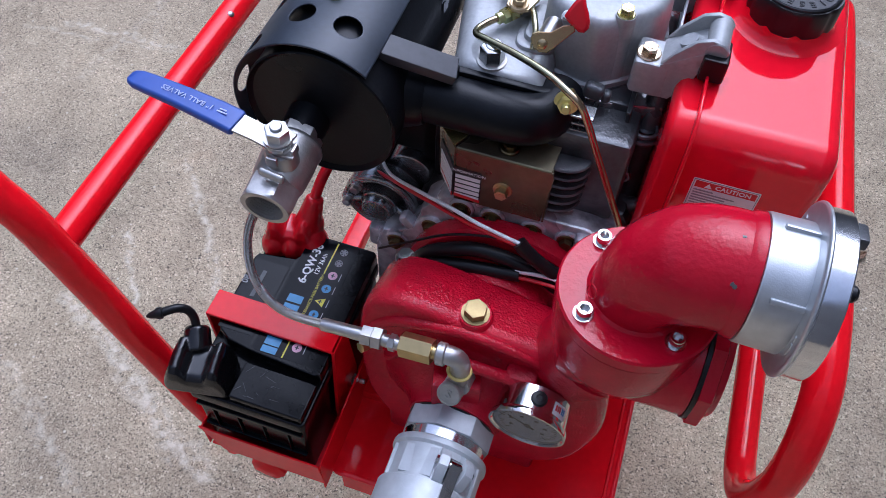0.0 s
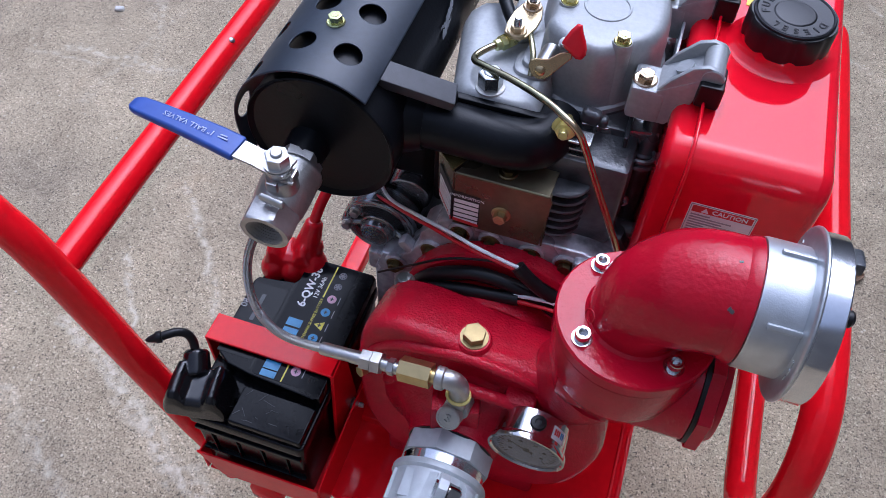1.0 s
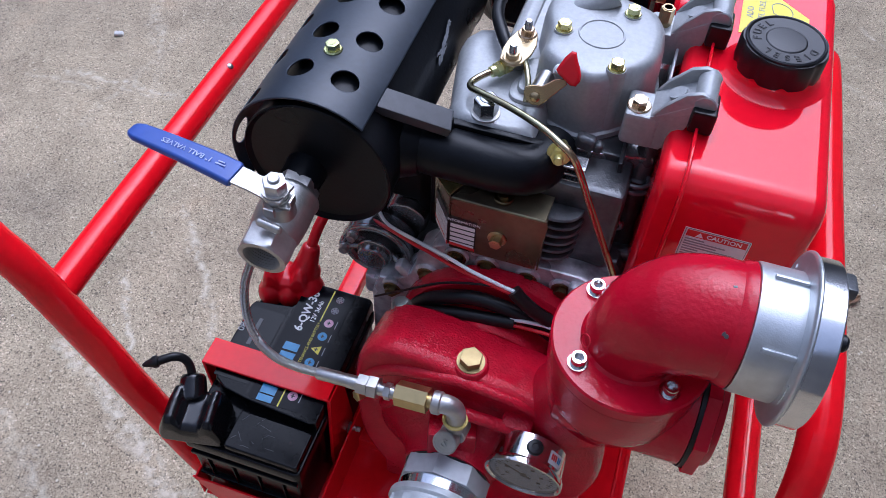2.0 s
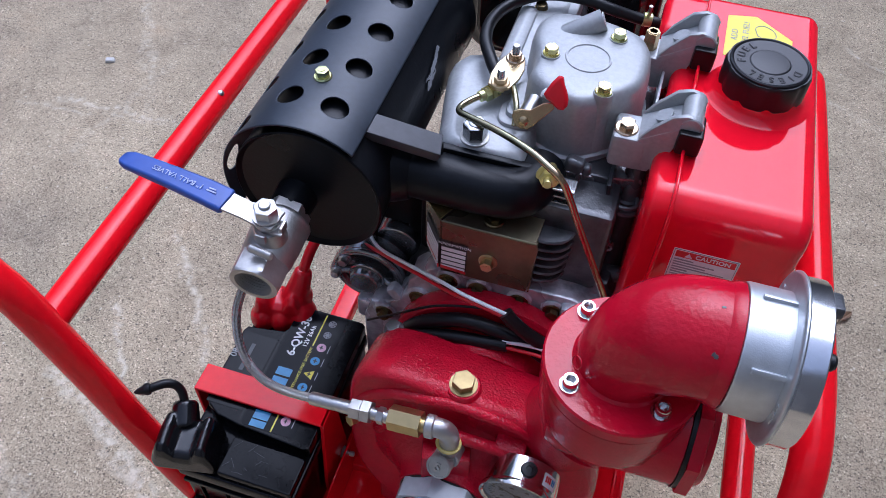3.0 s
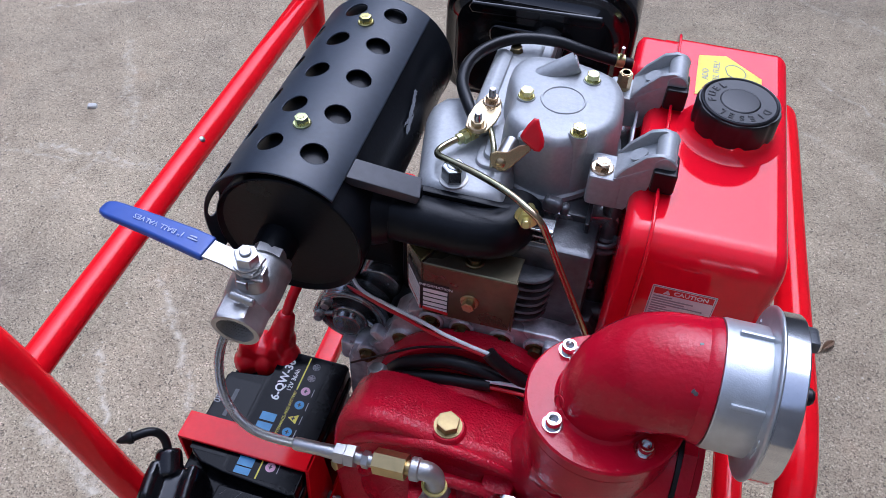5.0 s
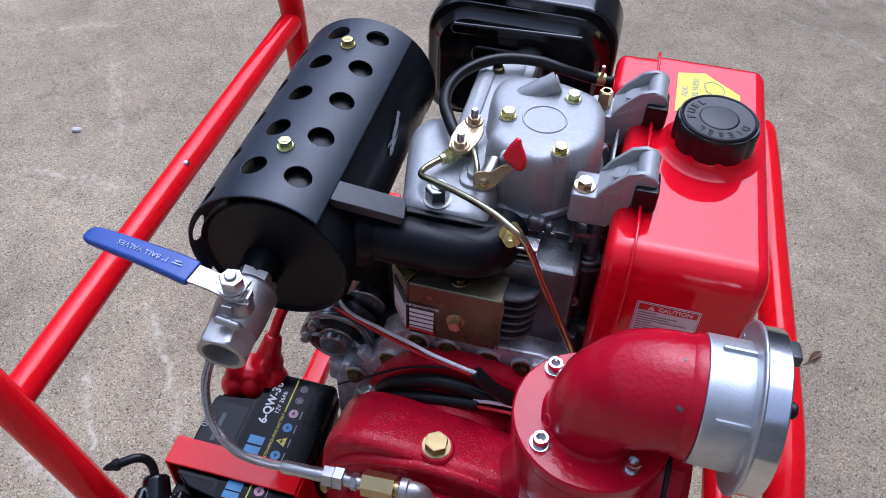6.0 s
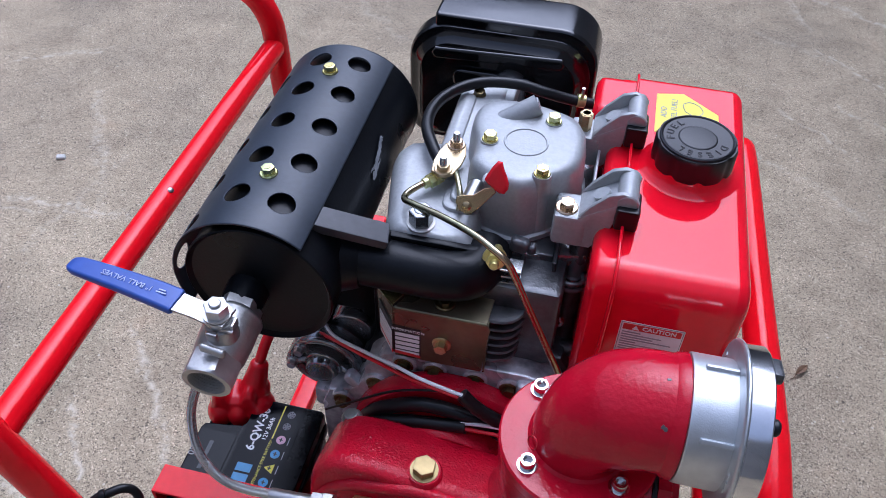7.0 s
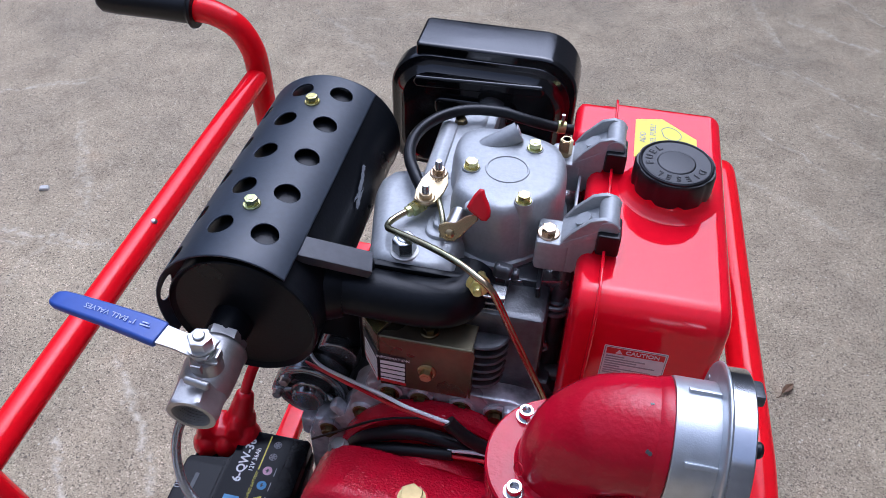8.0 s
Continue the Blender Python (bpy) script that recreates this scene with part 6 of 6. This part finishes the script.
for x, y, z, w, t in SL:
    o = rounded(-w, -t, w, t, min(0.003, t * 0.8), 3)
    d = Vector((0.14, 1.0, 0)).normalized()
    loops.append([Vector((x, y, z)) + d * u + Vector((0, 0, v)) for u, v in o])
loft(bm, loops)
sleeve_ob = part("sleeve", bm, BLUE, valve, "blue vinyl lever sleeve")
part("sleeve_print", lettering('1" BALL VALVES', 0.0068, (-0.2450, 0.0172, 0.9092), (-1, 0.145, 0.03), (-0.145, -1, 0), 0.0002), INK_DARK_BLUE, sleeve_ob)
bm = fresh()
block(bm, (-0.2145, 0.0125, 0.9075), (0.009, 0.0012, 0.0004), 0, turn=(0, 0, -8))
block(bm, (-0.2145, 0.0150, 0.9076), (0.006, 0.0012, 0.0004), 0, turn=(0, 0, -8))
part("sleeve_mark", bm, INK_DARK_BLUE, sleeve_ob)

# ---- battery ----
battery = thing("battery", (-0.204, 0.012, 0.4765), "black lead acid battery strapped into a red tray", "battery")
BX0, BX1, BY0, BY1 = -0.267, -0.1385, -0.0935, 0.1165
bm = fresh()
CASE_IN = 0.003
slab(bm, rounded(BX0 + CASE_IN, BY0 + CASE_IN, BX1 - CASE_IN, BY1 - CASE_IN, 0.006), (0, 0, 0.4768), (1, 0, 0), (0, 1, 0), 0.107, 0.002, 1)
case_ob = part("case", bm, CASE_PLASTIC, battery)
for k in range(4):
    part("rib", block(fresh(), (BX0 + 0.022 + 0.028 * k, BY0 + 0.0025, 0.545), (0.002, 0.004, 0.05), 0.0008), CASE_PLASTIC, case_ob)
for z, h in ((0.5700, 0.006), (0.520, 0.004)):
    part("ledge", block(fresh(), ((BX0 + BX1) / 2, BY0 + 0.0020, z), (BX1 - BX0 - 0.010, 0.004, h), 0.001), CASE_PLASTIC, case_ob)
bm = fresh()
slab(bm, rounded(BX0, BY0, BX1, BY1, 0.007), (0, 0, 0.5825), (1, 0, 0), (0, 1, 0), 0.0165, 0.003)
# raised centre, open at the two terminal corners
lid = [(BX0 + 0.002, -0.016), (-0.258, -0.028), (-0.245, -0.036), (-0.2185, -0.0405), (-0.146, -0.0455), (BX1 - 0.002, -0.042), (BX1 - 0.002, BY1 - 0.004), (BX1 - 0.006, BY1 - 0.001), (-0.206, BY1 - 0.001), (-0.212, 0.094), (-0.222, 0.078), (-0.262, 0.072), (BX0 + 0.002, 0.066)]
slab(bm, lid, (0, 0, 0.5985), (1, 0, 0), (0, 1, 0), 0.0195, 0.0022)
slab(bm, rounded(-0.2195, BY0 + 0.003, BX1 - 0.0025, -0.0500, 0.003), (0, 0, 0.5985), (1, 0, 0), (0, 1, 0), 0.0125, 0.0022)
part("lid", bm, CASE_PLASTIC, battery)
bm = fresh()
block(bm, (-0.2205, 0.020, 0.6176), (0.0028, 0.112, 0.0012), 0.0004)
block(bm, (-0.2425, 0.020, 0.6178), (0.040, 0.090, 0.001), 0.0003)
part("cell_cover", bm, CASE_DARK, battery)
bm = fresh()
wear_rng = random.Random(11)
for k in range(11):
    x, y, a, n1 = wear_rng.uniform(-0.214, -0.146), wear_rng.uniform(BY0 + 0.008, -0.056), wear_rng.uniform(-60, 60), wear_rng.uniform(0.003, 0.013)
    block(bm, (x, y, 0.6112), (n1, wear_rng.uniform(0.00015, 0.0004), 0.0003), 0, turn=(0, 0, a))
part("scratches", bm, SCUFF_DARK, battery, "fine pale scratches")
# printed label on the lid
LZ = 0.6181
bm = fresh()
slab(bm, rounded(-0.2175, -0.038, -0.1600, 0.1135, 0.004), (0, 0, LZ), (1, 0, 0), (0, 1, 0), 0.0003)
blabel = part("battery_label", bm, LABEL_BLACK, battery, "black printed label with white, yellow and blue marks")
PZ = LZ + 0.0004
part("model_number", lettering("6-QW-36", 0.0132, (-0.2030, 0.0775, PZ), (0, 1, 0), (-1, 0, 0), 0.0001, bold=0.00035), WHITE, blabel)
part("rating", lettering("12V 36Ah", 0.0072, (-0.1925, 0.0800, PZ), (0, 1, 0), (-1, 0, 0), 0.0001, bold=0.0001), WHITE, blabel)
for y, w in ((0.0905, 0.042), (-0.027, 0.022)):
    part("yellow_line", block(fresh(), (-0.1845, y, PZ), (0.0016, w, 0.0002)), YELLOW, blabel)
part("yellow_text", lettering("MAINTENANCE-FREE BATTERY", 0.0046, (-0.1845, 0.036, PZ), (0, 1, 0), (-1, 0, 0), 0.0001), YELLOW, blabel)
for y, w in ((-0.0335, 0.0075), (-0.0235, 0.0095), (-0.006, 0.006), (0.0085, 0.0065), (0.0185, 0.0095), (0.0305, 0.0095)):
    part("maker_mark", block(fresh(), (-0.2005, y, PZ), (0.0165, w, 0.0002)), INK_BLUE, blabel)
for y, mat_of, kind in ((0.070, INK_PINK, 0), (0.0525, INK_BLUE, 0), (0.0355, YELLOW, 1), (0.019, INK_BLUE, 0), (-0.0225, INK_PINK, 0)):
    bm = fresh()
    if kind:
        slab(bm, [(-0.0055, -0.0045), (0.0055, -0.0045), (0, 0.006)], (-0.1745, y, PZ - 0.0001), (0, 1, 0), (-1, 0, 0), 0.0003)
    else:
        lathe(bm, [(0.0052, 0), (0.0052, 0.0003), (0, 0.0003)], (-0.1745, y, PZ - 0.0001), (0, 0, 1), 20)
    sign = part("sign", bm, mat_of, blabel)
    bm = fresh()
    block(bm, (-0.1745, y, PZ + 0.0004), (0.0014, 0.0046, 0.0002))
    block(bm, (-0.1745, y, PZ + 0.0003), (0.0042, 0.0010, 0.0002))
    part("sign_drawing", bm, INK, sign)
    bm = fresh()
    block(bm, (-0.1660, y, PZ), (0.0009, 0.010, 0.0002))
    part("fine_print", bm, INK_GREY, blabel)
for y in (0.087, 0.102):
    bm = fresh()
    for k in range(3):
        block(bm, (-0.1745, y, PZ), (0.0016, 0.009, 0.0002), 0, turn=(0, 0, 60 * k))
    ring(bm, (-0.1745, y, PZ), (0, 0, 1), 0.0040, 0.0004, 16, 4)
    part("recycling_sign", bm, INK_GREY, blabel)
part("stamp", lettering("08", 0.0105, (-0.2600, 0.036, 0.6187), (0, 1, 0), (-1, 0, 0), 0.0001), INK_GREY, battery)
bm = bars(fresh(), (-0.2475, 0.018, 0.6184), (0, 1, 0), (-1, 0, 0), 1, 0.034, 0.0045, 0.006)
part("stamp_bar", bm, SCUFF_DARK, battery)


# ---- terminal covers and cables ----
def moulded(bm, humps, y_rows, x0, x1, foot, right=(1, 0, 0), ahead=(0, 1, 0), origin=(0, 0, 0)):
    """A soft cover with humps along y: (centre, half width, height); y_rows: (y, scale of height, inset)."""
    right, ahead, o = Vector(right), Vector(ahead), Vector(origin)
    loops = []
    for y, high, inset in y_rows:
        top = []
        for k in range(29):
            x = x0 + inset + (x1 - x0 - 2 * inset) * k / 28
            edge = min(1.0, min(k, 28 - k) / 3.5) ** 0.5
            h = sum(t * max(0.0, 1 - ((x - c) / w) ** 2) ** 0.5 for c, w, t in humps)
            base = max(t for c, w, t in humps) * 0.70
            top.append((x, max(h, base) * high * (0.45 + 0.55 * edge)))
        line = [(x0 + inset, 0.0)] + top + [(x1 - inset, 0.0)]
        loops.append([o + right * x + ahead * y + Vector((0, 0, foot + z)) for x, z in line])
    return loft(bm, loops)


def soften(ob, size, rounds):
    rem = ob.modifiers.new("skin", "REMESH")
    rem.mode, rem.voxel_size = "VOXEL", size
    smo = ob.modifiers.new("soft", "SMOOTH")
    smo.factor, smo.iterations = 0.5, rounds


black_boot = thing("terminal_cover", (-0.252, -0.072, 0.60), "glossy black vinyl cover over a battery terminal", "terminal cover")
bm = moulded(fresh(), [(-0.019, 0.0150, 0.040), (0.019, 0.0130, 0.040)], [(-0.024, 0.62, 0.003), (-0.0215, 0.84, 0.001), (-0.016, 0.96, 0.0), (0.004, 1.0, 0.0), (0.018, 0.97, 0.002), (0.0215, 0.80, 0.005)],
             -0.034, 0.032, 0.0, (0.985, 0.17, 0), (-0.17, 0.985, 0), (-0.2560, -0.0715, 0.6010))
rod(bm, (-0.2650, -0.0620, 0.6210), (-0.2745, -0.0385, 0.6330), 0.0150, 24, 0.003, r2=0.0128)
soften(part("cover", bm, BOOT, black_boot), 0.0011, 14)
black_lead = thing("battery_lead", (-0.285, -0.035, 0.635), "short black cable with a crimped lug", "cable")
part("cable", sweep(fresh(), spline([(-0.2735, -0.0420, 0.6320), (-0.2785, -0.0350, 0.6420), (-0.2845, -0.0335, 0.6500), (-0.2920, -0.0370, 0.6545), (-0.2985, -0.0425, 0.6555), (-0.3050, -0.0480, 0.6550)], 8), 0.0045, 16), RUBBER, black_lead)
bm = fresh()
lathe(bm, [(0.0045, 0), (0.0062, 0.001), (0.0062, 0.005), (0.0045, 0.0075), (0.003, 0.013), (0.0012, 0.016)], (-0.3030, -0.0462, 0.655), (-0.80, -0.60, 0.0), 18)
part("lug", bm, RUBBER, black_lead)

red_boot = thing("terminal_cover", (-0.228, 0.10, 0.60), "red soft vinyl cover over a battery terminal", "terminal cover")
bm = moulded(fresh(), [(-0.0165, 0.0145, 0.046), (0.0165, 0.0140, 0.046)], [(-0.022, 0.60, 0.003), (-0.0195, 0.84, 0.001), (-0.013, 0.97, 0.0), (0.006, 1.0, 0.0), (0.012, 0.95, 0.003), (0.014, 0.75, 0.006)],
             -0.031, 0.030, 0.0, (0.985, 0.17, 0), (-0.17, 0.985, 0), (-0.2405, 0.1140, 0.6005))
# fat folds where the soft cover wraps the clamp, then the neck that grips the cable
for centre, size in (((-0.2560, 0.098, 0.606), (0.0160, 0.0180, 0.0200)), ((-0.2345, 0.100, 0.606), (0.0140, 0.0165, 0.0195)),
                     ((-0.2150, 0.110, 0.608), (0.0165, 0.0190, 0.0235)), ((-0.2235, 0.120, 0.628), (0.0175, 0.0180, 0.0180))):
    bmesh.ops.create_icosphere(bm, subdivisions=3, radius=1.0, matrix=Matrix.Translation(centre) @ Matrix.Diagonal((*size, 1.0)))
rod(bm, (-0.2240, 0.1180, 0.6300), (-0.2170, 0.1330, 0.6640), 0.0150, 24, 0.003, r2=0.0100)
soften(part("cover", bm, RED_VINYL, red_boot), 0.0011, 14)
red_lead = thing("battery_lead", (-0.20, 0.15, 0.66), "red battery cable running up to the starter", "cable")
part("cable", sweep(fresh(), spline([(-0.2200, 0.126, 0.648), (-0.2165, 0.135, 0.668), (-0.2100, 0.152, 0.690), (-0.1960, 0.174, 0.712), (-0.176, 0.183, 0.735), (-0.150, 0.19, 0.748), (-0.118, 0.19, 0.752)], 8), 0.0060, 16), RED_VINYL, red_lead)

# ---- wiring loom over the adapter ----
loom = thing("wiring_loom", (0.0, 0.075, 0.735), "black sleeved wiring loom with white and red wires", "wiring")


def wire(name, pts, r, mat_of, label=""):
    part(name, sweep(fresh(), spline(pts, 8), r, 12), mat_of, loom, label)


wire("sleeved_cable", [(-0.078, 0.066, 0.700), (-0.070, 0.066, 0.716), (-0.053, 0.066, 0.732), (-0.020, 0.066, 0.748), (0.012, 0.066, 0.747), (0.044, 0.064, 0.738), (0.080, 0.058, 0.722), (0.10, 0.05, 0.712)], 0.0070, RUBBER)
wire("sleeved_cable", [(-0.070, 0.058, 0.708), (-0.063, 0.058, 0.717), (-0.029, 0.058, 0.729), (0.003, 0.058, 0.735), (0.025, 0.058, 0.739)], 0.0062, RUBBER)
wire("sleeved_cable", [(0.018, 0.066, 0.777), (0.026, 0.064, 0.770), (0.040, 0.063, 0.759), (0.058, 0.063, 0.748), (0.078, 0.062, 0.737), (0.098, 0.060, 0.726)], 0.0066, RUBBER)
wire("thin_cable", [(-0.120, 0.075, 0.690), (-0.085, 0.072, 0.722), (-0.050, 0.073, 0.748), (-0.015, 0.076, 0.758), (0.018, 0.079, 0.760)], 0.0012, RUBBER)
wire("white_wire", [(-0.152, 0.160, 0.738), (-0.143, 0.146, 0.740), (-0.125, 0.128, 0.741), (-0.087, 0.104, 0.759), (-0.054, 0.088, 0.770), (-0.037, 0.078, 0.777), (-0.022, 0.070, 0.782), (0.006, 0.066, 0.779), (0.023, 0.065, 0.776)], 0.0018, WHITE_WIRE, "white insulated wire")
wire("red_wire", [(-0.160, 0.143, 0.730), (-0.146, 0.135, 0.734), (-0.124, 0.124, 0.740), (-0.086, 0.101, 0.756), (-0.073, 0.095, 0.760), (-0.053, 0.086, 0.764), (-0.037, 0.076, 0.772), (-0.021, 0.069, 0.777), (0.006, 0.065, 0.7755), (0.022, 0.064, 0.7725)], 0.0018, RED_WIRE, "red insulated wire")
wire("white_wire", [(0.020, 0.0585, 0.7425), (0.040, 0.0585, 0.7465), (0.059, 0.057, 0.749), (0.082, 0.050, 0.748)], 0.0018, WHITE_WIRE, "white insulated wire")
wire("red_wire", [(0.020, 0.0555, 0.7385), (0.040, 0.0545, 0.7415), (0.059, 0.053, 0.7435), (0.082, 0.047, 0.743)], 0.0018, RED_WIRE, "red insulated wire")

# ---- bits on the concrete ----
LEAF_X, LEAF_Y = 0.619, 0.827
CHIP_X, CHIP_Y = -1.256, 1.07
leaf = thing("dry_leaf", (LEAF_X, LEAF_Y, 0.0), "small curled brown leaf lying on concrete", "leaf")
bm = fresh()
rows = []
for k in range(9):
    t = k / 8
    half = 0.0075 * math.sin(math.pi * min(0.98, t + 0.02)) + 0.0006
    c = Vector((LEAF_X + 0.026 * (t - 0.5), LEAF_Y + 0.030 * (t - 0.5), 0.003 + 0.004 * math.sin(3 * t)))
    d = Vector((0.75, -0.65, 0))
    rows.append([bm.verts.new(c + d * half * w + Vector((0, 0, 0.004 * abs(w)))) for w in (-1, -0.5, 0, 0.5, 1)])
for p, q in zip(rows, rows[1:]):
    for k in range(4):
        bm.faces.new((p[k], p[k + 1], q[k + 1], q[k]))
blade = part("blade", bm, LEAF, leaf)
blade.modifiers.new("thickness", "SOLIDIFY").thickness = 0.0006
part("stalk", sweep(fresh(), [(LEAF_X - 0.012, LEAF_Y - 0.014, 0.004), (LEAF_X - 0.017, LEAF_Y - 0.022, 0.002), (LEAF_X - 0.024, LEAF_Y - 0.026, 0.001)], 0.0008, 8), LEAF, leaf)
bm = fresh()
block(bm, (CHIP_X, CHIP_Y, 0.004), (0.026, 0.018, 0.009), 0.003, turn=(0, 6, 25), taper=0.8)
tagged(part("pebble", bm, PALE_STONE), "pale chip of stone lying on concrete", "stone")
